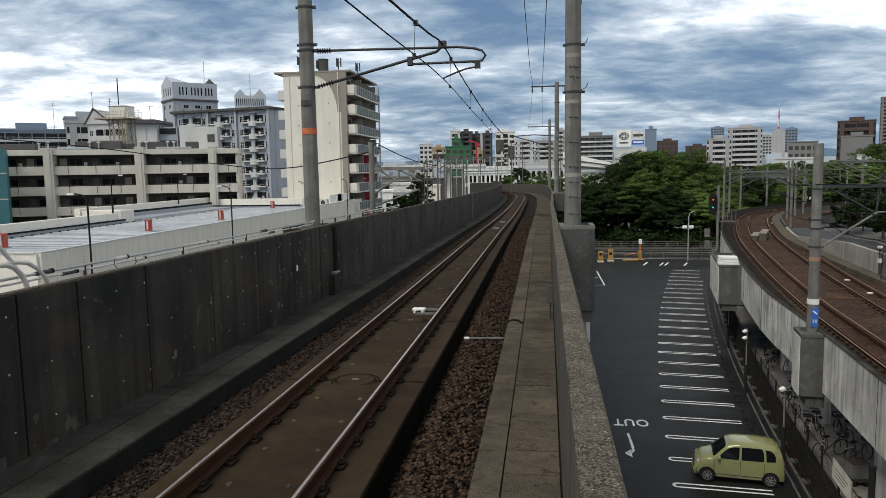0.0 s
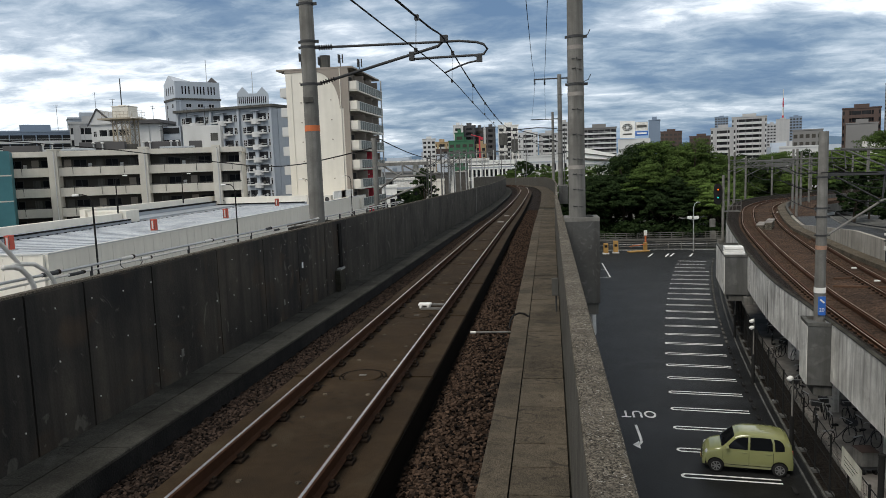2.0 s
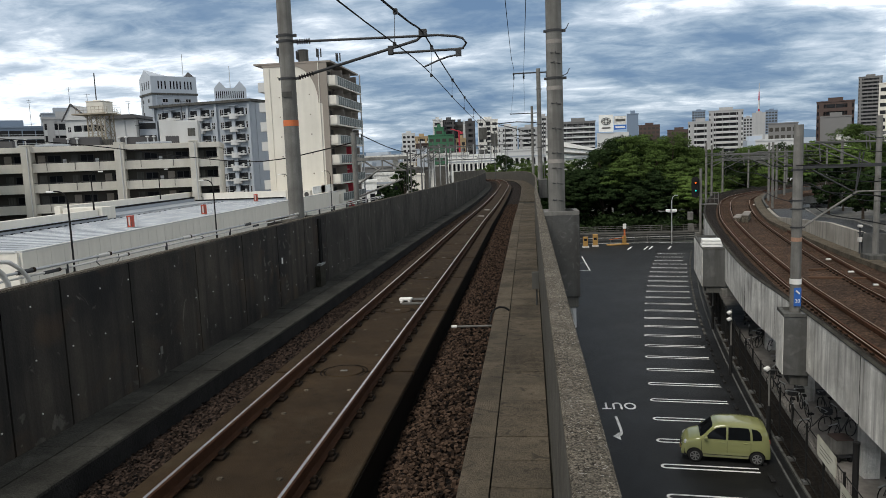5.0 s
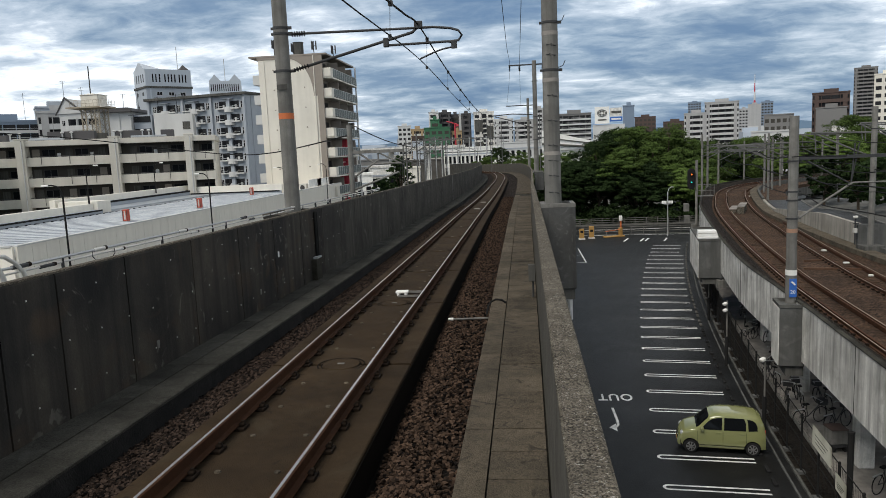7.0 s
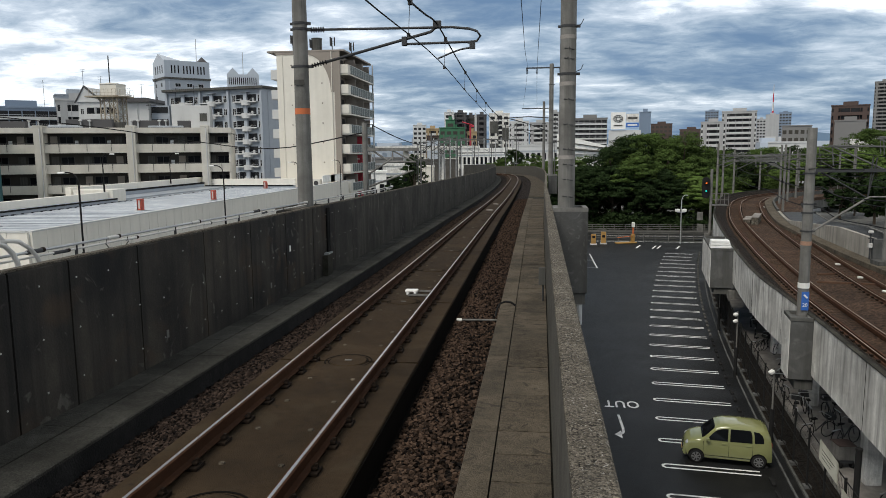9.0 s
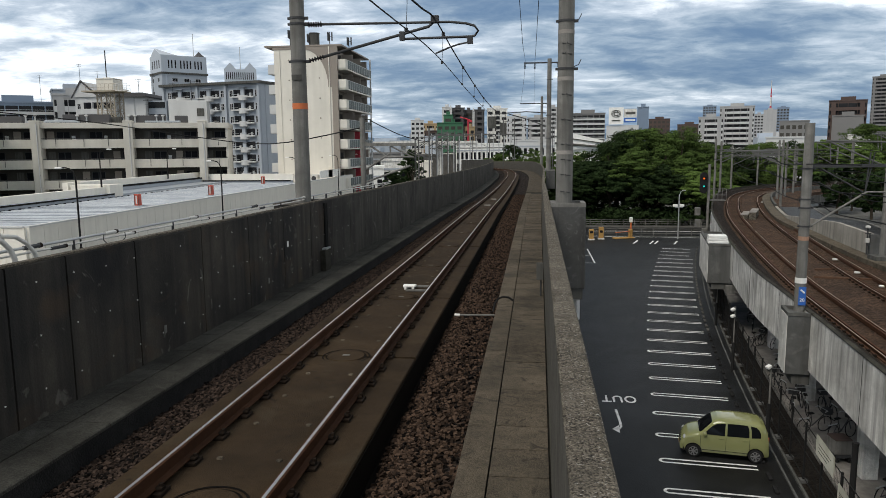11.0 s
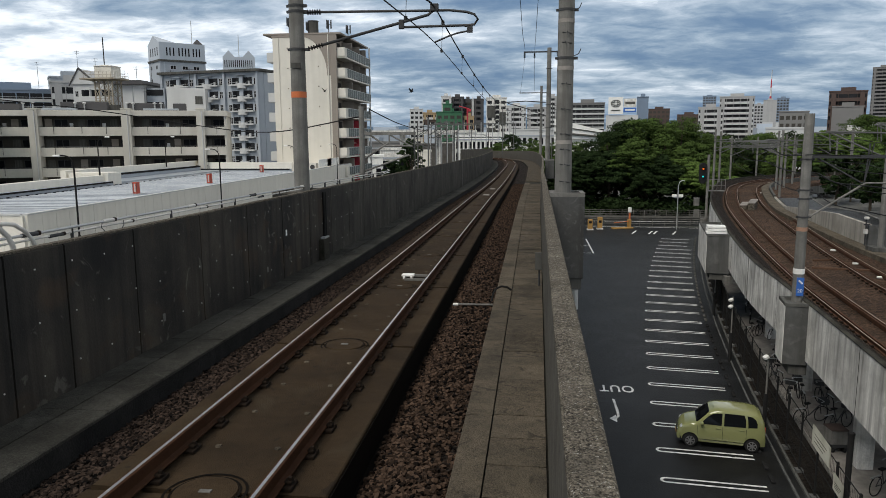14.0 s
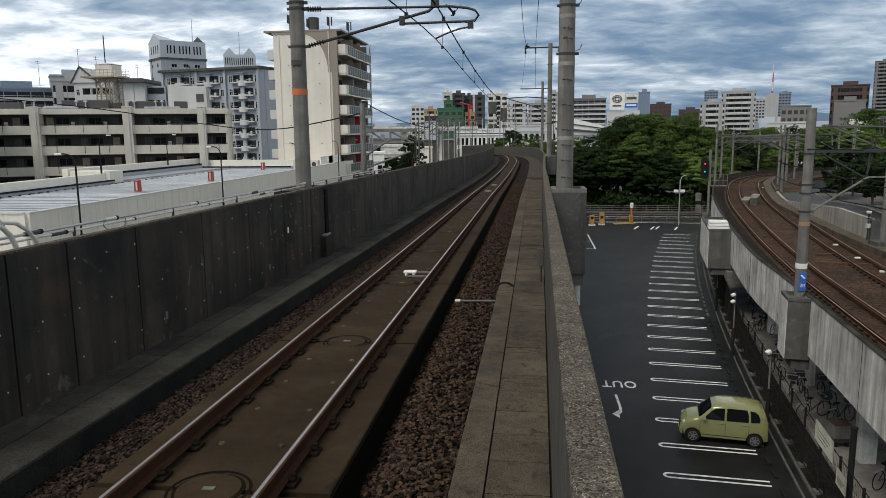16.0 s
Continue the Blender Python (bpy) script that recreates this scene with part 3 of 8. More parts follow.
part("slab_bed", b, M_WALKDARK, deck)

# ground
gm = bpy.data.meshes.new("ground")
gm.from_pydata([(-2500, -800, -9.4), (2500, -800, -9.4), (2500, 4200, -9.4), (-2500, 4200, -9.4)], [], [(0, 1, 2, 3)])
gm.materials.append(M_GROUND)
tagged(new("ground", gm), "wide grey city ground with patches of green", "ground", kind="structure")


# ---- right hand side: car park and lower double-track viaduct ----
PARK_Z = -9.3


def stall_x(y):
    d = y - 26.85
    return 7.64 + 0.112 * d + 0.00116 * d * d


def stall_dir(y):
    return Vector((0.112 + 0.00232 * (y - 26.85), 1.0, 0)).normalized()


def on_stalls(y, off, h):
    d = stall_dir(y)
    return Vector((stall_x(y) + off * d.y, y - off * d.x, PARK_Z + h))


park = thing("car_park", "dark asphalt car park with white bay lines", "car park", kind="structure")
part("asphalt", swept([(-60, 0.0), (4.72, 0.0), (4.72, -0.2), (-60, -0.2)], lambda y, o, h: on_stalls(y, o, h) if o > 0 else Vector((max(-8.0, stall_x(y) + o), y, PARK_Z + h)), steps(8, 97, 3)), M_ASPHALT, park)

VZ = -4.0
VPTS = [(11.2, 0.0), (12.3, 15.0), (12.95, 22.0), (13.95, 31.2), (14.7, 37.1), (16.62, 48.9), (19.98, 66.7), (23.0, 79.5), (26.7, 92.8), (28.9, 99.0), (31.4, 104.4), (34.9, 110.0), (40.1, 115.8), (47.0, 121.0), (55.0, 124.5), (66.0, 127.0)]


def v_point(u):
    """Smooth line through VPTS; u runs from 0 to len - 1."""
    i = max(0, min(int(u), len(VPTS) - 2))
    f = u - i
    p = [Vector(VPTS[max(0, min(j, len(VPTS) - 1))]) for j in (i - 1, i, i + 1, i + 2)]
    return 0.5 * (2 * p[1] + (p[2] - p[0]) * f + (2 * p[0] - 5 * p[1] + 4 * p[2] - p[3]) * f * f + (3 * p[1] - p[0] - 3 * p[2] + p[3]) * f ** 3)


def on_low(u, off, h):
    p, d = v_point(u), (v_point(u + 0.02) - v_point(u - 0.02)).normalized()
    return Vector((p.x + off * d.y, p.y - off * d.x, VZ + h))


US = steps(0, len(VPTS) - 1.03, 0.2)
low = thing("low_viaduct", "pale concrete double-track railway viaduct beside the car park", "viaduct", kind="structure")
part("ballast", swept([(-0.44, -0.18), (8.2, -0.18), (8.2, -0.6), (-0.44, -0.6)], on_low, US), M_REDBALLAST, low)


def girder_edge(u):
    return -0.60 - 0.40 * max(0.0, min(1.0, (u - 2.4) / 1.75))


part("girder_side", swept([(girder_edge, 0.40), (lambda u: girder_edge(u) + 0.06, 0.40), (lambda u: girder_edge(u) + 0.06, -1.72), (girder_edge, -1.72)], on_low, US), M_GIRDERSIDE, low, "pale streaked concrete side wall")
for u in (1.95, 3.05, 4.05, 4.7, 5.4, 6.1):
    part("girder_joint", swept([(lambda s: girder_edge(s) - 0.006, 0.38), (lambda s: girder_edge(s) + 0.01, 0.38), (lambda s: girder_edge(s) + 0.01, -1.71), (lambda s: girder_edge(s) - 0.006, -1.71)], on_low, [u, u + 0.004]), M_GAP, low, "dark construction joint")
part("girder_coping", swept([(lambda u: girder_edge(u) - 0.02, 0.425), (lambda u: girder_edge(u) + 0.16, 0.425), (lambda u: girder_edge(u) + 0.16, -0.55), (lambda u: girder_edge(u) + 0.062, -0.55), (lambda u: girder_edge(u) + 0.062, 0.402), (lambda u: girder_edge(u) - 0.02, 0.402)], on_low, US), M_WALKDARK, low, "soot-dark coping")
part("shoulder", swept([(lambda u: girder_edge(u) + 0.162, 0.22), (lambda u: girder_edge(u) + 0.55, 0.2), (0.2, -0.17), (lambda u: girder_edge(u) + 0.162, -0.5)], on_low, US), M_GRAVEL, low)
part("girder_base", swept([(-0.5, -0.61), (8.3, -0.61), (8.3, -1.72), (-0.5, -1.72)], on_low, US), M_GIRDERDARK, low)
for c in (1.10, 4.32):
    rail_line(on_low, US, c, "rails of the double track", "rusty steel rail on brown ballast", M_LOWRUST, M_DULL)
for c in (1.10, 4.32):
    for side in (-1, 1):
        o = c + side * (GAUGE - 0.10)
        r = thing("guard_rail", "rusty inner guard rail beside the running rail", "rail", group="guard rails of the double track")
        part("rail_body", swept([(o - 0.035, 0.0), (o + 0.035, 0.0), (o + 0.03, -0.15), (o - 0.03, -0.15)], on_low, US), M_RUST, r)


# ---- track furniture ----
fast = bmesh.new()
box(fast, -0.13, 0.13, -0.09, 0.09, -0.2, -0.165, bevel=0.008)
box(fast, 0.05, 0.115, -0.04, 0.04, -0.165, -0.13, bevel=0.012)
box(fast, -0.115, -0.05, -0.04, 0.04, -0.165, -0.13, bevel=0.012)
for sx in (-0.095, 0.095):
    rod(fast, (sx, 0, -0.13), (sx, 0, -0.105), 0.02, None, 6)
fast_me = mesh_from(fast, "fastener")
fast_me.materials.append(M_CLIP)
for r, side in zip([o for o in scene.objects if o.name.startswith("rail") and o.parent is None][:2], (-1, 1)):
    y = 2.3
    while y < 75:
        c = on_track(y, side * (GAUGE + 0.0325), 0)
        same("fastener", fast_me, r, pose(c.x, c.y, c.z, 0, 0, 0))
        y += 0.625

cap = bmesh.new()
bmesh.ops.create_cone(cap, cap_ends=True, segments=12, radius1=0.034, radius2=0.028, depth=0.016)
cap_me = mesh_from(cap, "bolt_cap")
cap_me.materials.append(M_WALK)
slabs = [o for o in scene.objects if o.name.startswith("track_slab")]
for i, s in enumerate(slabs[:10]):
    y0 = SLAB_0 + (i - 2) * SLAB_PITCH
    for k in range(4):
        for sx in (-0.31, 0.31):
            c = on_track(y0 + 0.92 + 0.92 * k, sx * 0.93, -0.195)
            same("bolt_cap", cap_me, s, pose(*c))


def loose_stones(name, label, lanes, mat, seed, count, size):
    """Crushed stones lying on a bed, joined into one heap."""
    rnd = random.Random(seed)
    verts, faces = [], []
    base = [(-1, -1, -1), (1, -1, -1), (1, 1, -1), (-1, 1, -1), (-1, -1, 1), (1, -1, 1), (1, 1, 1), (-1, 1, 1)]
    quads = [(0, 3, 2, 1), (4, 5, 6, 7), (0, 1, 5, 4), (1, 2, 6, 5), (2, 3, 7, 6), (3, 0, 4, 7)]
    for _ in range(count):
        p = lanes(rnd)
        e = Euler((rnd.uniform(0, 6.3), rnd.uniform(0, 6.3), rnd.uniform(0, 6.3))).to_matrix()
        s = size * rnd.uniform(0.55, 1.35)
        k = len(verts)
        for b in base:
            v = e @ Vector([c * s * rnd.uniform(0.45, 1.0) for c in b])
            verts.append((p.x + v.x, p.y + v.y, p.z + v.z * 0.8))
        faces += [tuple(k + i for i in q) for q in quads]
    me = bpy.data.meshes.new(name)
    me.from_pydata(verts, [], faces)
    me.materials.append(mat)
    return tagged(new(name, me), label, "gravel", kind="stuff")


def lane_left(r):
    y = 2.5 + 50 * r.random() ** 1.8
    o = r.uniform(-1.88, -1.03)
    return on_track(y, o, -0.262 + (o + 1.045) * 0.304 + r.uniform(-0.012, 0.026))


def lane_right(r):
    y = 2.5 + 62 * r.random() ** 1.8
    o = min(r.uniform(1.07, walk_edge(y) - 0.01), r.uniform(1.2, 2.6), walk_edge(y) - 0.01)
    return on_track(y, o, -0.41 - max(0.0, 1.36 - o) * 0.62 + r.uniform(-0.015, 0.035))


loose_stones("ballast_stones", "rusty brown crushed ballast between slab and trough", lane_left, M_STONESHADE, 3, 30000, 0.0195)
loose_stones("ballast_stones", "rusty brown crushed ballast between slab and walkway", lane_right, M_STONE, 4, 36000, 0.022)

# right walkway: kerb stones and duct covers
walkway = thing("walkway_right", "concrete duct walkway beside the track", "walkway", kind="structure")
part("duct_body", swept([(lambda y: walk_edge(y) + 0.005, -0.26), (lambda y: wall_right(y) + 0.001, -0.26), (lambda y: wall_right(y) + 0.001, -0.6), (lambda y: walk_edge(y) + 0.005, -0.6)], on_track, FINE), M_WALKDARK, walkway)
rnd = random.Random(11)
y = -2.0
while y < 62:
    ln = 3.1
    part("kerb", swept([(walk_edge, -0.225), (lambda s: walk_edge(s) + 0.01, -0.215), (lambda s: walk_joint(s) - 0.008, -0.215), (lambda s: walk_joint(s) - 0.008, -0.3), (walk_edge, -0.3)], on_track, [y + 0.006, y + ln / 2, y + ln - 0.006]), M_WALK, walkway)
    y += ln
y = -2.0
while y < 62:
    ln = 0.62 if rnd.random() < 0.75 else 0.95
    dz = rnd.uniform(-0.004, 0.006)
    part("cover_slab", swept([(lambda s: walk_joint(s) + 0.006, -0.222 + dz), (lambda s: wall_right(s) - 0.02, -0.222 + dz), (lambda s: wall_right(s) - 0.02, -0.29), (lambda s: walk_joint(s) + 0.006, -0.29)], on_track, [y + 0.008, y + ln - 0.008]), M_WALK, walkway)
    y += ln
part("far_covers", swept([(walk_edge, -0.222), (lambda s: wall_right(s) - 0.02, -0.222), (lambda s: wall_right(s) - 0.02, -0.29), (walk_edge, -0.29)], on_track, [y for y in FINE if y > 62]), M_WALK, walkway)
# transponder between the rails
tr = thing("track_transponder", "white track transponder box on two dark bars", "transponder", pose(0.02, 15.35, -0.52) @ Matrix.Scale(0.82, 4))
b = boxes((-0.17, 0.17, -0.11, 0.11, 0.06, 0.12), bevel=0.02)
for sx, sy in ((-0.1, -0.09), (0.1, -0.09), (-0.1, 0.09), (0.1, 0.09)):
    box(b, sx - 0.03, sx + 0.03, sy - 0.03, sy + 0.03, 0.0, 0.07)
part("housing", b, M_WHITE, tr, "white housing")
part("bar", boxes((0.0, 0.56, 0.16, 0.22, 0.02, 0.07)), M_POLE, tr)
part("bar", boxes((-0.05, 0.56, -0.40, -0.34, 0.02, 0.07)), M_POLE, tr)
for y in (45.5, 53.0):
    c = on_track(y, 0, -0.19)
    t = thing("track_balise", "pale flat balise plate between the rails", "balise", pose(*c), group="balises")
    part("plate", boxes((-0.19, 0.19, -0.17, 0.17, 0.0, 0.07), bevel=0.02), M_PAVING, t)
    part("foot", boxes((-0.25, 0.25, -0.06, 0.06, -0.02, 0.0)), M_STEEL, t)

bar = thing("cable_duct", "thin pale conduit crossing the ballast", "conduit", pose(1.1, 13.4, track_z(13.4) - 0.335))
part("tube", rods(((0.12, 0, 0), (0.97, 0, 0.01), 0.02)), M_POLE, bar)
part("sleeve", rods(((0.1, 0, 0), (0.2, 0, 0.0), 0.028)), M_GIRDER, bar)
hp = thing("cable_hose", "black flexible hose looped over the walkway kerb", "hose", pose(0, 14.2, track_z(14.2)))
b = bmesh.new()
tube(b, [(1.90, -0.2, -0.42), (1.93, -0.1, -0.26), (1.99, -0.02, -0.16), (2.09, 0.03, -0.125), (2.2, 0.05, -0.14), (2.29, 0.05, -0.2)], 0.021)
part("hose", b, M_BLACK, hp)
jb = thing("junction_box", "small grey junction box on a thin post", "junction box", pose(2.83, 14.9, track_z(14.9) - 0.22))
part("box", boxes((-0.07, 0.07, -0.05, 0.05, 0.34, 0.70), bevel=0.008), M_GIRDERDARK, jb)
part("post", rods(((0.02, 0, 0.0), (0.02, 0, 0.345), 0.02)), M_STEEL, jb, "dark steel post")

# left wall details
for y, z, s in ((15.41, 0.45, 0.05), (14.16, -0.15, 0.044), (9.84, -0.07, 0.044)):
    t = thing("wall_plate", "small white plate fixed to the sooty wall", "plate", pose(-2.725, y, z), group="wall plates")
    part("plate", boxes((0, 0.012, -s * 0.8, s * 0.8, -s * 1.3, s * 1.3), bevel=0.003), M_WHITE if y > 15 else M_POLE, t)
dot = bmesh.new()
bmesh.ops.create_cone(dot, cap_ends=True, segments=8, radius1=0.0115, radius2=0.0095, depth=0.01, matrix=pose(0, 0, 0, 0, 90, 0))
dot_me = mesh_from(dot, "tie_plug")
dot_me.materials.append(M_PIPE)
rnd = random.Random(5)
for k in range(28):
    y = 3.90 + 0.655 * k
    for h in (0.095, 0.70, 1.29 + 0.006 * max(0, y - 8)):
        if rnd.random() < 0.86:
            same("tie_plug", dot_me, wl, pose(-2.727, y + rnd.uniform(-0.015, 0.015), track_z(y) + h + rnd.uniform(-0.01, 0.01)))
rec = thing("wall_recess_box", "grey cable box in the wall recess below the pole", "cable box", pose(-2.73, 18.35, track_z(18.35)))
part("box", boxes((-0.02, 0.14, -0.42, 0.06, -0.22, 0.32), bevel=0.01), M_WALKDARK, rec)
part("conduit", rods(((0.035, 0.02, 0.32), (0.035, 0.02, 1.52), 0.035)), M_BLACK, rec, "black vertical conduit")
part("conduit", rods(((0.035, 0.14, -0.05), (0.035, 0.14, 1.52), 0.035)), M_BLACK, rec, "black vertical conduit")
part("bracket", boxes((0.0, 0.12, -0.25, 0.16, 0.32, 0.36)), M_GALV, rec)

# pipes behind the left wall
for off, dz, r, nm in ((-3.15, 0.10, 0.017, "pale service pipe on brackets behind the wall"), (-3.17, 0.035, 0.0135, "thin service pipe on brackets behind the wall")):
    p = thing("service_pipe", nm, "pipe", group="service pipes")
    b = bmesh.new()
    tube(b, [on_track(y, off, left_top(y) + dz) for y in steps(0, 30, 2)], r)
    part("pipe", b, M_GALV if r > 0.015 else M_PIPE, p)
    for y in (7.7, 9.3, 11.8, 14.6, 18.0, 21.0, 24.5, 28):
        c = on_track(y + (0 if r > 0.015 else 0.5), off, left_top(y) + dz)
        part("coupling", rods((c + Vector((0, -0.13, 0.002)), c + Vector((0, 0.13, -0.002)), r * 1.55)), M_STEEL if y in (7.7, 14.6, 28) else M_PIPE, p)
        part("collar", rods((c + Vector((0, 0.13, 0)), c + Vector((0, 0.17, 0)), r * 1.8)), M_CLIP, p)
    y = 8.5
    while y < 29:
        c = on_track(y, off, 0)
        zt = c.z + left_top(y) + dz
        part("bracket", boxes((c.x - 0.008, c.x + 0.008, c.y - 0.008, c.y + 0.008, zt - 0.32, zt - r), (c.x - 0.02, -2.85, c.y - 0.008, c.y + 0.008, zt - 0.35, zt - 0.321)), M_STEEL, p)
        y += 2.6
for y in (9.4, 16.5):
    c = on_track(y, -3.13, left_top(y))
    t = thing("cable_loop", "thin black cable loop hanging from the pipe", "cable", group="cable loops")
    b = bmesh.new()
    tube(b, [c + Vector((0, dy, dz)) for dy, dz in ((-0.28, 0.09), (-0.3, 0.03), (-0.2, -0.05), (-0.02, -0.07), (0.15, -0.06), (0.25, 0.0), (0.24, 0.07))], 0.006, 5)
    part("cable", b, M_BLACK, t)
ra = thing("wall_rail", "row of dark steel posts along the wall top", "railing")
for y in (19.6, 21.2, 22.8, 24.4, 26.0, 27.6):
    c = on_track(y, -3.0, left_top(y))
    part("post", boxes((c.x - 0.02, c.x + 0.02, c.y - 0.02, c.y + 0.02, c.z - 0.4, c.z + 0.12)), M_STEEL, ra)
a0, a1 = on_track(19.4, -3.0, left_top(19.4) + 0.13), on_track(27.8, -3.0, left_top(27.8) + 0.13)
part("top_rail", rods((a0, a1, 0.016)), M_PIPE, ra)
hl = thing("ladder_handrail", "pale curved tube handrails of a ladder behind the wall", "handrail", pose(-3.25, 0, 0))
for pts, r in (([(7.0, 1.645), (7.14, 1.64), (7.33, 1.61), (7.5, 1.51), (7.61, 1.40), (7.67, 1.26), (7.68, 0.9)], 0.024), ([(6.85, 1.64), (7.0, 1.63), (7.11, 1.59), (7.22, 1.49), (7.28, 1.38), (7.30, 1.25), (7.30, 0.9)], 0.03)):
    b = bmesh.new()
    tube(b, [(0.2, y, z) for y, z in pts], r, 10)
    part("tube", b, M_PIPE, hl, smooth=True)
b = bmesh.new()
tube(b, [(0.2, 6.7, 2.05), (0.2, 6.9, 1.85), (0.2, 7.08, 1.66), (0.2, 7.12, 1.6)], 0.024, 10)
part("tube", b, M_PIPE, hl, smooth=True)

# ---- poles and overhead line of the main viaduct ----


def insulator(bm, a, b, r=0.07, n=6):
    """A ribbed rod turned in one piece."""
    a, b = Vector(a), Vector(b)
    q = (b - a).to_track_quat("Z", "Y")
    prof = [(0.0, r * 0.35)]
    for k in range(n):
        u = (k + 0.5) / n
        prof += [(u - 0.22 / n, r * 0.4), (u - 0.1 / n, r), (u + 0.1 / n, r), (u + 0.22 / n, r * 0.4)]
    prof.append((1.0, r * 0.35))
    rings = [[bm.verts.new(a + (b - a) * u + q @ Vector((rr * math.cos(2 * math.pi * k / 12), rr * math.sin(2 * math.pi * k / 12), 0))) for k in range(12)] for u, rr in prof]
    for c, d in zip(rings, rings[1:]):
        for k in range(12):
            bm.faces.new((c[k], c[(k + 1) % 12], d[(k + 1) % 12], d[k]))
    bm.faces.new(rings[0][::-1])
    bm.faces.new(rings[-1])


def concrete_pole(x, y, z0, z1, r0, r1, label, bands=(), paint=None, paint_mat=M_ORANGE):
    p = thing("catenary_pole", label, "pole", pose(x, y, z0), group="catenary poles")
    b = bmesh.new()
    rod(b, (0, 0, 0), (0, 0, z1 - z0), r0, r1, 22)
    part("shaft", b, M_POLE, p)

    def rad(z):
        return r0 + (r1 - r0) * (z - z0) / (z1 - z0)

    for z in bands:
        b = bmesh.new()
        rod(b, (0, 0, z - z0 - 0.03), (0, 0, z - z0 + 0.03), rad(z) + 0.012, None, 22)
        box(b, rad(z) - 0.01, rad(z) + 0.1, -0.03, 0.03, z - z0 - 0.035, z - z0 + 0.035)
        box(b, -rad(z) - 0.06, -rad(z) + 0.01, -0.03, 0.03, z - z0 - 0.03, z - z0 + 0.03)
        part("clamp_band", b, M_STEEL, p, "dark steel clamp band")
    if paint:
        b = bmesh.new()
        rod(b, (0, 0, paint - z0 - 0.075), (0, 0, paint - z0 + 0.075), rad(paint) + 0.006, None, 22)
        part("painted_band", b, paint_mat, p, "faded orange band")
    return p, rad


pl, rad = concrete_pole(-3.24, 18.3, 1.14, 11.0, 0.20, 0.165, "tall grey concrete catenary pole with a cantilever arm", (6.72, 5.79, 5.65, 4.73), 3.61)
part("name_plate", boxes((-0.13, 0.13, -0.212, -0.19, 3.12, 3.25)), M_GIRDERDARK, pl, "blank grey plate")
X0, Z0 = -3.24, 1.14


def P(x, z):
    return (x - X0, 0, z - Z0)


b = bmesh.new()
insulator(b, P(-2.97, 5.63), P(-2.60, 5.63))
part("insulator", b, M_BLACK, pl, "black ribbed insulator")
b = bmesh.new()
insulator(b, P(-2.97, 4.74), P(-2.56, 4.84), 0.06)
part("insulator", b, M_BLACK, pl, "black ribbed insulator")
for z_ in (5.63, 4.725):
    part("hinge", rods((P(-3.08, z_), P(-2.95, z_), 0.035)), M_STEEL, pl)
b = bmesh.new()
tube(b, [P(-2.62, 5.63), P(0.26, 5.60), P(0.62, 5.60), P(1.05, 5.55), P(1.24, 5.49), P(1.33, 5.37), P(1.24, 5.25), P(1.05, 5.235), P(-0.62, 5.22)], 0.031, 10)
part("top_tube", b, M_STEEL, pl, smooth=True)
b = bmesh.new()
tube(b, [P(-2.58, 4.835), P(-0.55, 5.34), P(0.1, 5.50), P(0.24, 5.62)], 0.036, 10)
part("bracket_tube", b, M_STEEL, pl, smooth=True)
part("clamp", boxes((P(0.16, 0)[0], P(0.36, 0)[0], -0.07, 0.07, 5.58 - Z0, 5.76 - Z0), bevel=0.015), M_STEEL, pl)
part("clamp", boxes((P(-0.63, 0)[0], P(-0.5, 0)[0], -0.06, 0.06, 5.18 - Z0, 5.40 - Z0), bevel=0.015), M_STEEL, pl)
b = bmesh.new()
rod(b, P(1.0, 5.23), P(1.15, 5.2), 0.03)
box(b, P(1.06, 0)[0], P(1.2, 0)[0], -0.04, 0.04, 5.06 - Z0, 5.22 - Z0)
tube(b, [P(1.1, 5.10), P(0.85, 5.06), P(0.62, 4.99), P(0.27, 4.85)], 0.022)
part("steady_arm", b, M_STEEL, pl)
# base block behind the wall
part("base_block", boxes((-0.55, 0.28, -0.75, 0.5, -2.04, 0.0), bevel=0.02), M_WALL, pl, "dark concrete base block")
for d_ in ((-0.56, -0.46, -0.76, 0.51), (-0.459, 0.28, -0.76, -0.66), (-0.459, 0.28, 0.41, 0.51)):
    part("block_rim", boxes((*d_, 0.001, 0.06), bevel=0.008), M_PARAPET, pl, "pale worn rim")

prp, rad = concrete_pole(3.54, 19.8, 0.9, 11.5, 0.225, 0.19, "tall grey concrete catenary pole with step bolts", (5.78, 4.56))
for k, z in enumerate((1.35, 1.8, 2.2, 2.6, 3.25, 3.9, 4.95, 5.2)):
    b = bmesh.new()
    sgn = 1 if k % 2 else -1
    rod(b, (0.02 * sgn, -rad(z) - 0.11, z - 0.9), (0.02 * sgn, -rad(z) + 0.03, z - 0.9), 0.018, None, 6)
    rod(b, (-rad(z) * 0.5, -rad(z) * 0.95, z - 0.9), (rad(z) * 0.7, -rad(z) * 0.9, z - 0.93), 0.014, None, 6)
    part("step_bolt", b, M_STEEL, prp)
for z in (5.5, 4.3, 2.38):
    b = bmesh.new()
    rod(b, (0, 0, z - 0.9 - 0.05), (0, 0, z - 0.9 + 0.05), rad(z) + 0.004, None, 22)
    part("pale_band", b, M_PAVING, prp, "weathered band")
for z in (5.78, 4.62):
    b = bmesh.new()
    tube(b, [(rad(z), 0, z - 0.9), (rad(z) + 0.12, 0, z - 0.85), (rad(z) + 0.18, 0, z - 0.72)], 0.012, 6)
    part("hook", b, M_STEEL, prp)


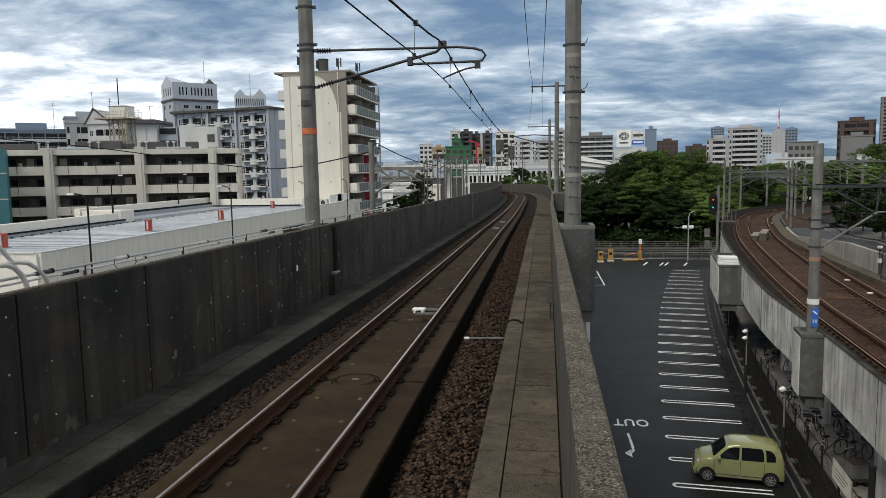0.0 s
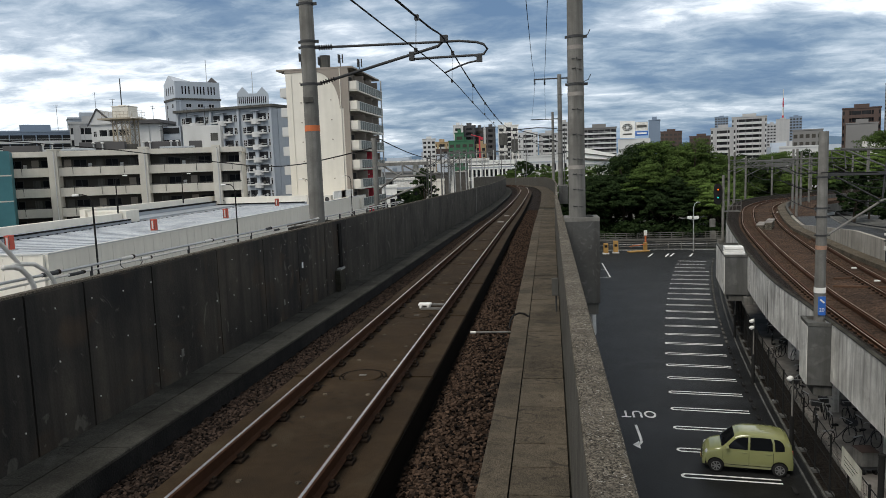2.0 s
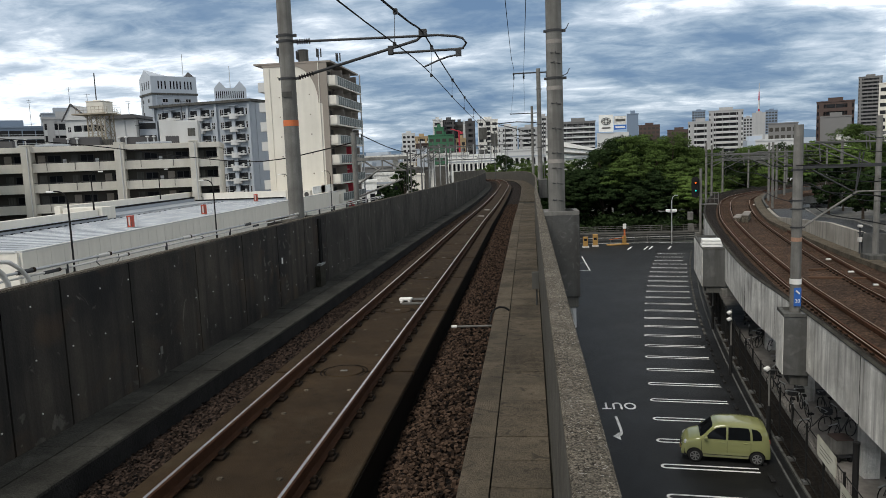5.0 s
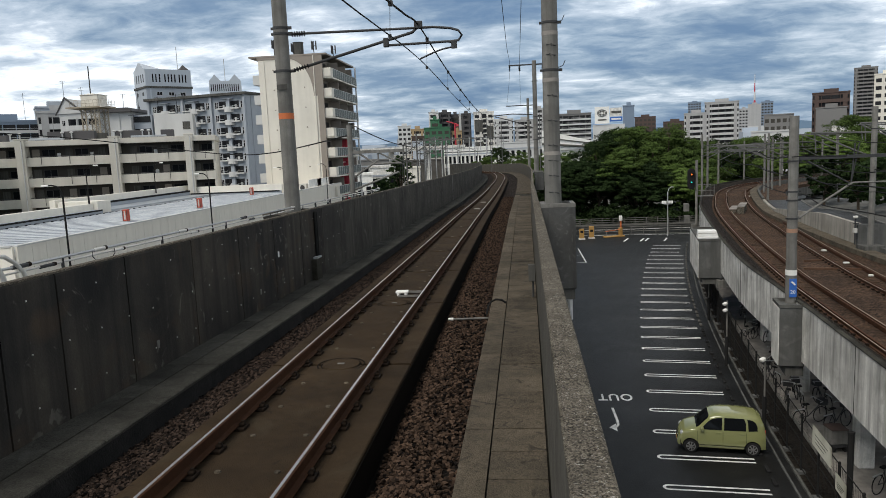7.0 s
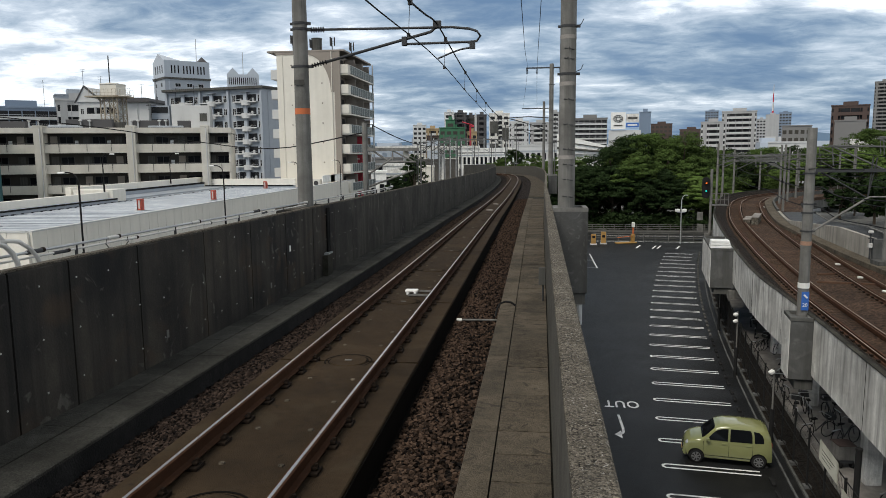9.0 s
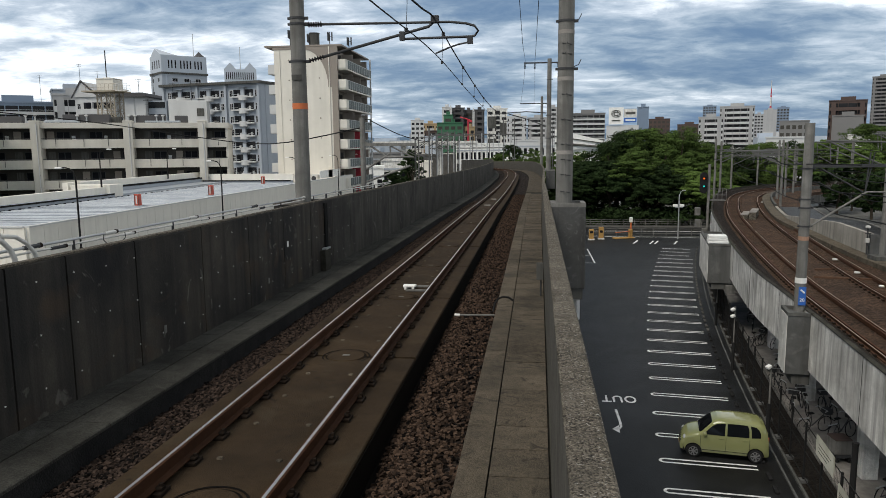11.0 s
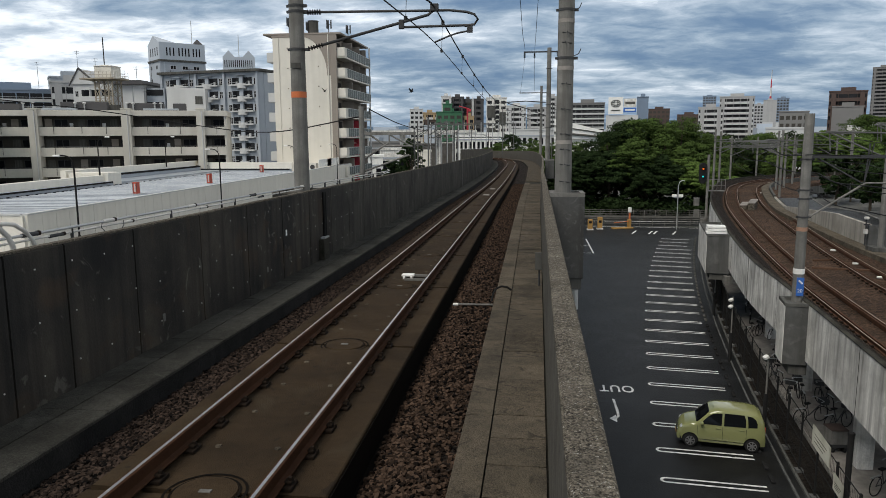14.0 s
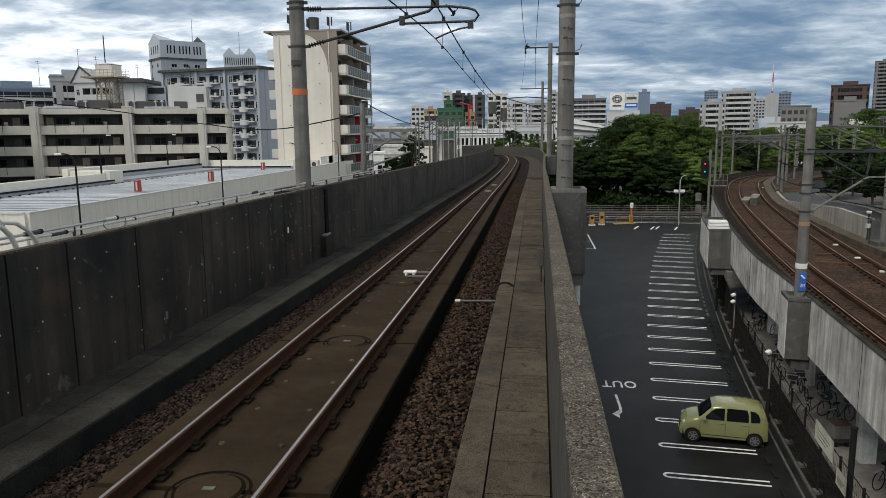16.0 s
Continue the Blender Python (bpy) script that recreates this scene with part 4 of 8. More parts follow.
def parapet_block(x0, x1, y0, y1, ztop, zbot):
    t = thing("pole_block", "grey concrete pole block bracketed outside the parapet", "pole block", group="parapet pole blocks")
    part("body", boxes((x0, x1, y0, y1, zbot, ztop - 0.1), bevel=0.015), M_BLOCKSHADE, t)
    b = bmesh.new()
    for d in ((x0, x1, y0, y0 + 0.12), (x0, x1, y1 - 0.12, y1), (x0, x0 + 0.12, y0 + 0.121, y1 - 0.121), (x1 - 0.12, x1, y0 + 0.121, y1 - 0.121)):
        box(b, *d, ztop - 0.099, ztop)
    part("rim", b, M_POLE, t, "pale weathered rim")
    return t


bt = parapet_block(3.19, 4.1, 19.35, 20.35, 1.05, -1.25)
part("corbel", boxes((3.25, 4.05, 19.4, 20.3, -1.55, -1.255)), M_GIRDERDARK, bt)
part("drain_pipe", rods(((3.9, 19.42, -2.1), (3.9, 19.42, -1.56), 0.09)), M_GALV, bt, "short grey drain pipe")
parapet_block(4.33, 5.2, 71.4, 72.6, 0.25, -1.6)
p2, rad = concrete_pole(4.55, 72.0, 0.12, 10.85, 0.24, 0.2, "grey concrete catenary pole with a wire crossarm", (3.3, 5.5, 8.9))
X0, Z0 = 4.55, 0.12
b = bmesh.new()
box(b, 2.1 - X0, 5.45 - X0, -0.06, 0.06, 10.42 - Z0, 10.54 - Z0)
part("crossarm", b, M_STEEL, p2)
for x, dz in ((2.2, -0.5), (3.15, -0.5), (5.35, -0.4)):
    b = bmesh.new()
    insulator(b, (x - X0, 0, 10.42 - Z0), (x - X0, 0, 10.42 + dz - Z0), 0.11, 5)
    part("insulator", b, M_BLACK, p2)
b = bmesh.new()
tube(b, [(-0.25, 0, 5.6), (-2.2, 0, 5.75), (-4.45, 0, 5.62)], 0.05)
tube(b, [(-0.25, 0, 4.3), (-2.0, 0, 5.0), (-3.9, 0, 5.55)], 0.045)
part("cantilever", b, M_STEEL, p2)
p3, rad = concrete_pole(4.75, 122, -0.5, 10.6, 0.24, 0.2, "distant concrete catenary pole with a wire crossarm", (3, 7))
part("crossarm", boxes((-3.6, 0.9, -0.08, 0.08, 9.9, 10.05)), M_STEEL, p3)
part("cantilever", rods(((-0.2, 0, 6.2), (-4.2, -1.0, 6.6), 0.06), ((-0.2, 0, 5.0), (-3.5, -1.0, 6.4), 0.05)), M_STEEL, p3)


def wire(name, label, pts, r, cat="wire"):
    t = thing(name, label, cat, group="overhead wires")
    b = bmesh.new()
    fine = []
    pts = [Vector(p) for p in pts]
    for i in range(len(pts) - 1):
        q = [pts[max(0, i - 1)], pts[i], pts[i + 1], pts[min(len(pts) - 1, i + 2)]]
        for k in range(5):
            f = k / 5
            fine.append(0.5 * (2 * q[1] + (q[2] - q[0]) * f + (2 * q[0] - 5 * q[1] + 4 * q[2] - q[3]) * f * f + (3 * q[1] - q[0] - 3 * q[2] + q[3]) * f ** 3))
    fine.append(pts[-1])
    tube(b, fine, r, 6)
    part("strand", b, M_BLACK, t)
    return t


def messenger(y):
    if y < 18.3:
        return 5.68 - 0.07 * (18.3 - y) + 0.0012 * (18.3 - y) ** 2
    return 5.0 + 0.00094 * (y - 45.2) ** 2


mw = wire("messenger_wire", "thick dark messenger wire over the track", [(0.26, y, messenger(y)) for y in (-8, -2, 4, 9, 13, 16, 18.3, 22, 26, 32, 38, 45, 55, 65, 72)] + [(0.05, 95, 5.1), (-1.2, 122, 5.9)], 0.021)
cw = wire("contact_wire", "thin dark contact wire over the track", [(0.1, -8, 4.55), (0.2, 9.15, 4.70), (0.26, 18.3, 4.84), (0.2, 30, 4.70), (0.1, 50, 4.60), (0.0, 72, 4.75), (-0.2, 95, 4.6), (-1.3, 122, 5.0)], 0.012)
for y in (6.5, 14.2, 20.1, 26.2, 31.9, 38.2, 45, 52):
    b = bmesh.new()
    zc = 4.70 + 0.0156 * (y - 9.15) if y < 18.3 else 4.84 - 0.012 * (y - 18.3) if y < 30 else 4.70 - 0.005 * (y - 30)
    rod(b, (0.25, y, messenger(y)), (0.22, y, zc), 0.006, None, 6)
    box(b, 0.22, 0.30, y - 0.05, y + 0.05, messenger(y) - 0.06, messenger(y) + 0.04)
    box(b, 0.19, 0.25, y - 0.04, y + 0.04, zc - 0.02, zc + 0.05)
    part("dropper", b, M_STEEL, mw)
wire("feeder_wire", "thin dark feeder wire", [(2.2, -5, 8.4), (2.2, 10, 7.9), (2.2, 23, 7.9), (2.2, 45, 8.6), (2.2, 72, 9.9), (1.3, 122, 9.4)], 0.013)
wire("feeder_wire", "thin dark feeder wire", [(2.8, -5, 8.5), (2.85, 10, 8.0), (2.91, 23, 8.0), (3.0, 45, 8.7), (3.15, 72, 9.9), (3.6, 122, 9.4)], 0.013)
wire("feeder_wire", "thin dark feeder wire", [(3.9, 18, 9.2), (4.1, 25, 8.2), (4.6, 50, 8.9), (5.35, 72, 10.0)], 0.012)
wire("cable", "thin cable slung past the flats", [(-42, 36, 6.2), (-34, 55, 5.0), (-26, 60, 3.6), (-17, 54, 2.9), (-7.75, 45, 3.8)], 0.042)

# ---- car park ----


def flat_poly(bm, pts, z):
    bm.faces.new([bm.verts.new((p[0], p[1], z)) for p in pts])


def ribbon(bm, pts, w, z):
    """A flat painted line of width w along the points."""
    pts = [Vector((p[0], p[1], 0)) for p in pts]
    rows = []
    for i, p in enumerate(pts):
        d = (pts[min(i + 1, len(pts) - 1)] - pts[max(i - 1, 0)]).normalized()
        n = Vector((-d.y, d.x, 0)) * w / 2
        rows.append((bm.verts.new((p + n).to_tuple()[:2] + (z,)), bm.verts.new((p - n).to_tuple()[:2] + (z,))))
    for a, b in zip(rows, rows[1:]):
        bm.faces.new((a[0], a[1], b[1], b[0]))


PAINT = PARK_Z + 0.006
stop_bm = boxes((-0.08, 0.08, -0.27, 0.27, 0, 0.1), bevel=0.03)
stop_me = mesh_from(stop_bm, "wheel_stop")
stop_me.materials.append(M_GIRDERDARK)
stop_black = stop_me.copy()
stop_black.materials.clear()
stop_black.materials.append(M_BLACK)
for n in range(-3, 24):
    y = 26.85 + 2.5 * n + 0.0015 * n * n
    ln = 3.45 if n < 21 else 3.0
    b = bmesh.new()
    g = 0.16
    pts = [on_stalls(y - g, ln, 0)] + [on_stalls(y - g * math.cos(a), 0.16 - 0.16 * math.sin(a), 0) for a in [math.pi * k / 8 for k in range(9)]] + [on_stalls(y + g, ln, 0)]
    ribbon(b, pts, 0.105, PAINT)
    part("bay_line", b, M_LINE, park)
    for k, dy in enumerate((0.72, 1.78)):
        c = on_stalls(y + dy, 3.72, 0)
        d = stall_dir(y)
        t = tagged(same("wheel_stop", stop_black if n < 8 else stop_me, None, pose(c.x, c.y, PARK_Z, 0, 0, -math.degrees(math.atan2(d.x, d.y)))), "low concrete wheel stop at the end of a bay", "wheel stop", "wheel stops")
b = bmesh.new()
ribbon(b, [(9.45, 84.3), (9.4, 74.0)], 0.14, PAINT)
ribbon(b, [(9.4, 74.0), (6.5, 73.9)], 0.14, PAINT)
ribbon(b, [(9.42, 79.2), (6.5, 79.1)], 0.14, PAINT)
part("bay_line", b, M_LINE, park)
b = bmesh.new()
for x, y in ((17.3, 90.5), (17.9, 90.6), (15.4, 90.8), (20.1, 90.3)):
    ribbon(b, [(x, y - 1.4), (x + 0.9, y + 1.4)], 0.2, PAINT)
ribbon(b, [(11, 96.3), (27, 95.0)], 0.16, PAINT)
part("marking", b, M_LINE, park)
txt = bpy.data.curves.new("OUT", "FONT")
txt.body, txt.size, txt.align_x, txt.align_y, txt.space_character = "OUT", 1.25, "CENTER", "CENTER", 1.12
txt.offset = 0.022
tob = new("out_lettering", txt)
me = bpy.data.meshes.new_from_object(tob.evaluated_get(bpy.context.evaluated_depsgraph_get()))
bpy.data.objects.remove(tob)
me.materials.append(M_LINE)
ob = same("lettering", me, park, pose(6.92, 33.55, PAINT, 0, 0, 178) @ Matrix.Diagonal((0.57, 1.0, 1, 1)))
ob["label"] = "white painted letters OUT"
b = bmesh.new()
ribbon(b, [(6.6, 32.1), (6.61, 31.2), (6.61, 30.5), (6.58, 30.05), (6.46, 29.8)], 0.11, PAINT)
flat_poly(b, [(6.50, 30.2), (6.46, 29.35), (6.18, 29.77)], PAINT)
part("turn_arrow", b, M_LINE, park, "white painted turning arrow")
part("kerb", swept([(4.25, 0.0), (4.25, 0.06), (4.32, 0.06), (4.32, 0.0)], on_stalls, steps(14, 92, 3)), M_BLOCK, park, "grey kerb edge")
part("gutter", swept([(4.321, 0.012), (4.56, 0.012), (4.56, -0.1), (4.321, -0.1)], on_stalls, steps(14, 92, 3)), M_ASPHALT, park)
part("kerb", swept([(4.561, 0.0), (4.561, 0.1), (4.64, 0.1), (4.64, 0.0)], on_stalls, steps(14, 92, 3)), M_GIRDERDARK, park, "grey kerb edge")

# bicycle ground below the low viaduct
bgd = thing("bicycle_ground", "grey paved ground under the railway viaduct", "pavement", kind="structure")
part("soil_strip", swept([(4.721, 0.0), (5.8, 0.02), (5.8, -0.2), (4.721, -0.2)], on_stalls, steps(14, 92, 3)), M_SOIL, bgd, "dark bare soil under the fence")
part("paving", swept([(5.801, 0.0), (16.0, 0.0), (16.0, -0.2), (5.801, -0.2)], on_stalls, steps(14, 92, 3)), M_PAVING, bgd)
part("paving_edge", swept([(5.75, 0.0), (5.75, 0.07), (5.85, 0.07), (5.85, 0.0)], on_stalls, steps(14, 92, 3)), M_POLE, bgd, "pale kerb stone edge")
for u in (2.46, 3.6, 4.6, 5.3, 5.9, 6.5, 7.1, 7.8, 8.7):
    c = on_low(u, 1.3, 0)
    part("pier", boxes((c.x - 0.28, c.x + 0.28, c.y - 0.3, c.y + 0.3, PARK_Z, VZ - 1.721), bevel=0.04), M_GIRDERSIDE, low, "square concrete pier")
    c = on_low(u, 6.8, 0)
    part("pier", boxes((c.x - 0.35, c.x + 0.35, c.y - 0.35, c.y + 0.35, PARK_Z, VZ - 1.721), bevel=0.04), M_GIRDERSIDE, low, "square concrete pier")

# fence along the bays
fence = thing("mesh_fence", "dark steel mesh fence along the car park edge", "fence")
posts = []
y = 16.0
while y < 90:
    c = on_stalls(y, 4.80, 0)
    posts.append(c)
    part("post", boxes((c.x - 0.03, c.x + 0.03, c.y - 0.03, c.y + 0.03, PARK_Z, PARK_Z + 2.2)), M_BLACK, fence)
    part("footing", boxes((c.x - 0.13, c.x + 0.13, c.y - 0.13, c.y + 0.13, PARK_Z - 0.02, PARK_Z + 0.12), bevel=0.02), M_BLOCK, fence)
    y += 2.0
for a, c in zip(posts, posts[1:]):
    b = bmesh.new()
    for h in (0.2, 1.15, 2.12):
        rod(b, a + Vector((0, 0, h)), c + Vector((0, 0, h)), 0.018, None, 5)
    for k in range(1, 15):
        p = a.lerp(c, k / 15)
        rod(b, p + Vector((0, 0, 0.2)), p + Vector((0, 0, 2.12)), 0.0045, None, 3)
    for k in range(1, 5):
        h = 0.2 + 1.92 * k / 5
        rod(b, a + Vector((0, 0, h)), c + Vector((0, 0, h)), 0.005, None, 3)
    part("mesh_panel", b, M_BLACK, fence)
for p0, p1, z0, z1, dz in (((12.04, 23.85), (11.84, 21.95), -7.52, -6.85, 0.0), ((11.80, 21.5), (11.70, 20.6), -7.93, -7.42, 0.0)):
    t = thing("fence_banner", "white notice board tied to the fence", "notice board", group="fence banners")
    d = (Vector(p1) - Vector(p0)).normalized()
    n = Vector((-d.y, d.x)) * 0.012
    b = bmesh.new()
    vs = [(p0[0], p0[1]), (p1[0], p1[1])]
    for s in (1, -1):
        b.faces.new([b.verts.new((x + n.x * s, y + n.y * s, z)) for (x, y), z in ((vs[0], z0), (vs[1], z0), (vs[1], z1), (vs[0], z1))])
    part("board", b, M_BOARD, t)
    ln = (Vector(p1) - Vector(p0)).length
    for i in range(3):
        b = bmesh.new()
        zz = z1 - 0.25 - i * (z1 - z0 - 0.3) / 3
        q0, q1 = Vector(p0) + d * 0.15 * ln, Vector(p0) + d * (0.85 - 0.1 * i) * ln
        for s in (1, -1):
            o = n * 1.35 * s
            b.faces.new([b.verts.new((x + o.x, y + o.y, z)) for x, y, z in ((q0.x, q0.y, zz), (q1.x, q1.y, zz), (q1.x, q1.y, zz + 0.03), (q0.x, q0.y, zz + 0.03))])
        part("writing_bar", b, M_SHADE, t, "grey bar of writing")

bp = thing("fence_pole", "tall black steel pole at the fence", "pole", pose(11.95, 20.95, PARK_Z))
part("shaft", rods(((0, 0, 0), (0, 0, 3.3), 0.085)), M_BLACK, bp)
part("cap", rods(((0, 0, 3.3), (0, 0, 3.36), 0.1)), M_BLACK, bp)

# lamps on the fence line
for x, y, h, dbl in ((13.34, 38.36, 3.5, True), (12.38, 29.55, 3.12, False), (14.95, 48.27, 3.5, True), (19.4, 69.0, 3.6, True)):
    t = thing("lot_lamp", "thin car park lamp post with white floodlights", "lamp post", pose(x, y, PARK_Z), group="car park lamps")
    part("base_post", rods(((0, 0, 0), (0, 0, h * 0.45), 0.085)), M_BLACK, t, "black padded base")
    part("post", rods(((0, 0, h * 0.45), (0, 0, h), 0.035)), M_POLE, t)
    for k in range(2 if dbl else 1):
        b = boxes((-0.24, -0.03, -0.1, 0.1, -0.07, 0.06), bevel=0.03)
        bmesh.ops.transform(b, matrix=pose(0, 0, h - 0.1 - 0.35 * k, 0, -25, 20), verts=b.verts)
        part("lamp_head", b, M_WHITE, t)


# ---- the parked car ----
def build_car(m):
    car = thing("car", "pale lime green compact car parked in a bay", "car", m)

    # roof and bonnet line, front at +x
    line = [(-1.70, 0.62), (-1.685, 0.95), (-1.63, 1.25), (-1.53, 1.45), (-1.36, 1.545), (-1.0, 1.595), (-0.4, 1.62), (0.05, 1.605), (0.30, 1.565), (0.48, 1.49), (0.70, 1.29), (0.92, 1.09), (1.02, 1.03), (1.22, 0.985), (1.42, 0.92), (1.55, 0.83), (1.64, 0.70), (1.70, 0.55)]

    def top(x):
        for (x0, z0), (x1, z1) in zip(line, line[1:]):
            if x <= x1:
                f = max(0.0, (x - x0) / (x1 - x0))
                return z0 + (z1 - z0) * f
        return line[-1][1]

    def wide(x):
        w = 0.735
        if x > 0.9:
            w -= 0.20 * ((x - 0.9) / 0.8) ** 2.6
        if x < -1.2:
            w -= 0.12 * ((-x - 1.2) / 0.5) ** 2.2
        return w

    def arch(x):
        for cx in (-1.19, 1.19):
            if abs(x - cx) < 0.325:
                return 0.27 + math.sqrt(0.325 ** 2 - (x - cx) ** 2)
        return 0.25

    def ring(x):
        """Half a cross-section from the sill to the middle of the roof."""
        h, w, zb = top(x), wide(x), arch(x)
        k = max(0.0, min(1.0, (h - 1.02) / 0.40))
        sh = min(0.94, h - 0.15)
        low = [(w * (0.95 if zb < 0.3 else 0.99), zb), (w, max(zb + 0.02, 0.40)), (w * 1.005, max(zb + 0.04, min(0.64, h - 0.12))), (w * 0.992, max(zb + 0.06, sh))]
        bonnet = [(w * 0.965, h - 0.085), (w * 0.90, h - 0.035), (w * 0.80, h - 0.012), (w * 0.45, h + 0.008), (0.0, h + 0.015)]
        cabin = [(w * 0.935, sh + (h - sh) * 0.48), (w * 0.885, h - 0.115), (w * 0.80, h - 0.035), (w * 0.50, h - 0.004), (0.0, h + 0.006)]
        return low + [(a[0] + (c[0] - a[0]) * k, max(zb + 0.07, a[1] + (c[1] - a[1]) * k)) for a, c in zip(bonnet, cabin)]

    def half(z, x):
        pts = ring(x)
        for (y0, z0), (y1, z1) in zip(pts, pts[1:]):
            if z <= z1:
                f = max(0.0, min(1.0, (z - z0) / max(1e-6, z1 - z0)))
                return y0 + (y1 - y0) * f
        return 0.0

    xs = sorted(set([round(x, 3) for x, _ in line] + [round(cx + 0.325 * math.sin(math.pi * k / 14), 3) for cx in (-1.19, 1.19) for k in range(-7, 8)] + [round(-1.65 + 0.1 * k, 3) for k in range(34)]))
    b = bmesh.new()
    rows = []
    for x in xs:
        r = ring(x)
        rows.append([b.verts.new((x, y, z)) for y, z in r] + [b.verts.new((x, -y, z)) for y, z in r[-2::-1]])
    for p, q in zip(rows, rows[1:]):
        for k in range(len(p) - 1):
            b.faces.new((p[k], p[k + 1], q[k + 1], q[k]))
    for e in (rows[0], rows[-1][::-1]):
        b.faces.new(e)
    body = part("body", b, M_CAR, car, smooth=True)
    body.data.set_sharp_from_angle(angle=radians(50))

    def side_panel(name, pts, mat, off, label=""):
        for s in (1, -1):
            b = bmesh.new()
            v = [b.verts.new((x, s * (half(z, x) + off), z)) for x, z in pts]
            f = b.faces.new(v)
            r = bmesh.ops.extrude_face_region(b, geom=[f])
            bmesh.ops.translate(b, vec=(0, -s * 0.03, 0), verts=[g for g in r["geom"] if isinstance(g, bmesh.types.BMVert)])
            part(name, b, mat, body if name != "door" else car, label)

    side_panel("side_window", [(0.80, 1.0), (0.66, 1.16), (0.50, 1.32), (0.36, 1.41), (0.18, 1.455), (-0.02, 1.465), (0.0, 0.99)], M_GLASS, 0.012, "dark side glass")
    side_panel("side_window", [(-0.09, 0.99), (-0.10, 1.47), (-0.5, 1.475), (-0.86, 1.465), (-0.92, 1.3), (-0.93, 1.0)], M_GLASS, 0.012, "dark side glass")
    side_panel("side_window", [(-1.02, 1.0), (-1.0, 1.3), (-0.97, 1.45), (-1.18, 1.42), (-1.30, 1.32), (-1.36, 1.18), (-1.36, 1.02)], M_GLASS, 0.012, "dark rear quarter glass")
    for s in (1, -1):
        b = bmesh.new()
        for x in (-0.05, -0.95, 0.93):
            box(b, x - 0.006, x + 0.006, s * 0.739 - 0.004, s * 0.739 + 0.004, 0.40, 0.93)
        box(b, -0.95, 0.93, s * 0.737 - 0.004, s * 0.737 + 0.004, 0.36, 0.375)
        part("door_seam", b, M_BLACK, body)
        b = bmesh.new()
        for x in (0.12, -0.78):
            box(b, x - 0.1, x + 0.1, s * 0.745 - 0.02, s * 0.745 + 0.02, 0.86, 0.90, bevel=0.01)
        part("door_handle", b, M_CAR, body)
        b = boxes((0.70, 0.84, s * 0.80 - 0.09, s * 0.80 + 0.09, 0.98, 1.11), bevel=0.04)
        part("mirror", b, M_CAR, car, "body-coloured door mirror")
        b = bmesh.new()
        bmesh.ops.create_uvsphere(b, u_segments=16, v_segments=10, radius=1.0)
        for v in b.verts:
            v.co = Vector((1.50 + v.co.x * 0.12, s * (0.50 + v.co.y * 0.115), 0.735 + v.co.z * 0.105))
        part("headlight", b, M_GALV, car, "clear rounded headlight", smooth=True)
        part("fog_lamp", boxes((1.63, 1.69, s * 0.42 - 0.05, s * 0.42 + 0.05, 0.42, 0.5), bevel=0.02), M_BLACK, car)
        part("tail_light", boxes((-1.69, -1.60, s * 0.555 - 0.05, s * 0.555 + 0.05, 0.75, 1.02), bevel=0.02), M_RED, car, "red tail light")
    b = bmesh.new()
    rows = []
    for x, wd in ((0.97, 0.60), (0.92, 0.63), (0.81, 0.615), (0.70, 0.595), (0.60, 0.575), (0.52, 0.55), (0.485, 0.50)):
        rows.append([b.verts.new((x + 0.012, wd * k / 4, top(x) + 0.018 - 0.012 * abs(k) / 4 - 0.03 * (abs(k) == 4))) for k in range(-4, 5)])
    for p, q in zip(rows, rows[1:]):
        for k in range(8):
            b.faces.new((p[k], p[k + 1], q[k + 1], q[k]))
    r = bmesh.ops.extrude_face_region(b, geom=list(b.faces))
    bmesh.ops.translate(b, vec=(-0.03, 0, -0.03), verts=[g for g in r["geom"] if isinstance(g, bmesh.types.BMVert)])
    part("windscreen", b, M_GLASS, car, "dark windscreen")
    part("front_bumper", boxes((1.52, 1.725, -0.50, 0.50, 0.27, 0.43), bevel=0.06), M_CAR, car)
    part("grille", boxes((1.66, 1.725, -0.32, 0.32, 0.46, 0.54), bevel=0.01), M_BLACK, car)
    part("number_plate", boxes((1.728, 1.745, -0.16, 0.16, 0.33, 0.43)), M_YELLOW, car, "plain yellow plate")
    part("underbody", boxes((-1.6, 1.6, -0.60, 0.60, 0.22, 0.5)), M_BLACK, car)
    for cx in (-1.19, 1.19):
        for s in (1, -1):
            b = bmesh.new()
            bmesh.ops.create_cone(b, cap_ends=True, segments=28, radius1=0.27, radius2=0.27, depth=0.16, matrix=pose(cx, s * 0.655, 0.27, 90, 0, 0))
            bmesh.ops.bevel(b, geom=[e for e in b.edges if len(e.link_faces) == 2 and any(len(f.verts) > 6 for f in e.link_faces)], offset=0.03, segments=2, affect="EDGES")
            w = part("wheel", b, M_TYRE, car, "black tyre with an alloy rim")
            b = bmesh.new()
            y0 = s * 0.737
            for k in range(7):
                a = 2 * math.pi * k / 7
                d = Vector((math.cos(a), 0, math.sin(a)))
                rod(b, Vector((cx, y0, 0.27)) + d * 0.03, Vector((cx, y0, 0.27)) + d * 0.17, 0.022, 0.026, 6)
            for k in range(24):
                a0, a1 = 2 * math.pi * k / 24, 2 * math.pi * (k + 1) / 24
                rod(b, (cx + 0.175 * math.cos(a0), y0, 0.27 + 0.175 * math.sin(a0)), (cx + 0.175 * math.cos(a1), y0, 0.27 + 0.175 * math.sin(a1)), 0.012, None, 5)
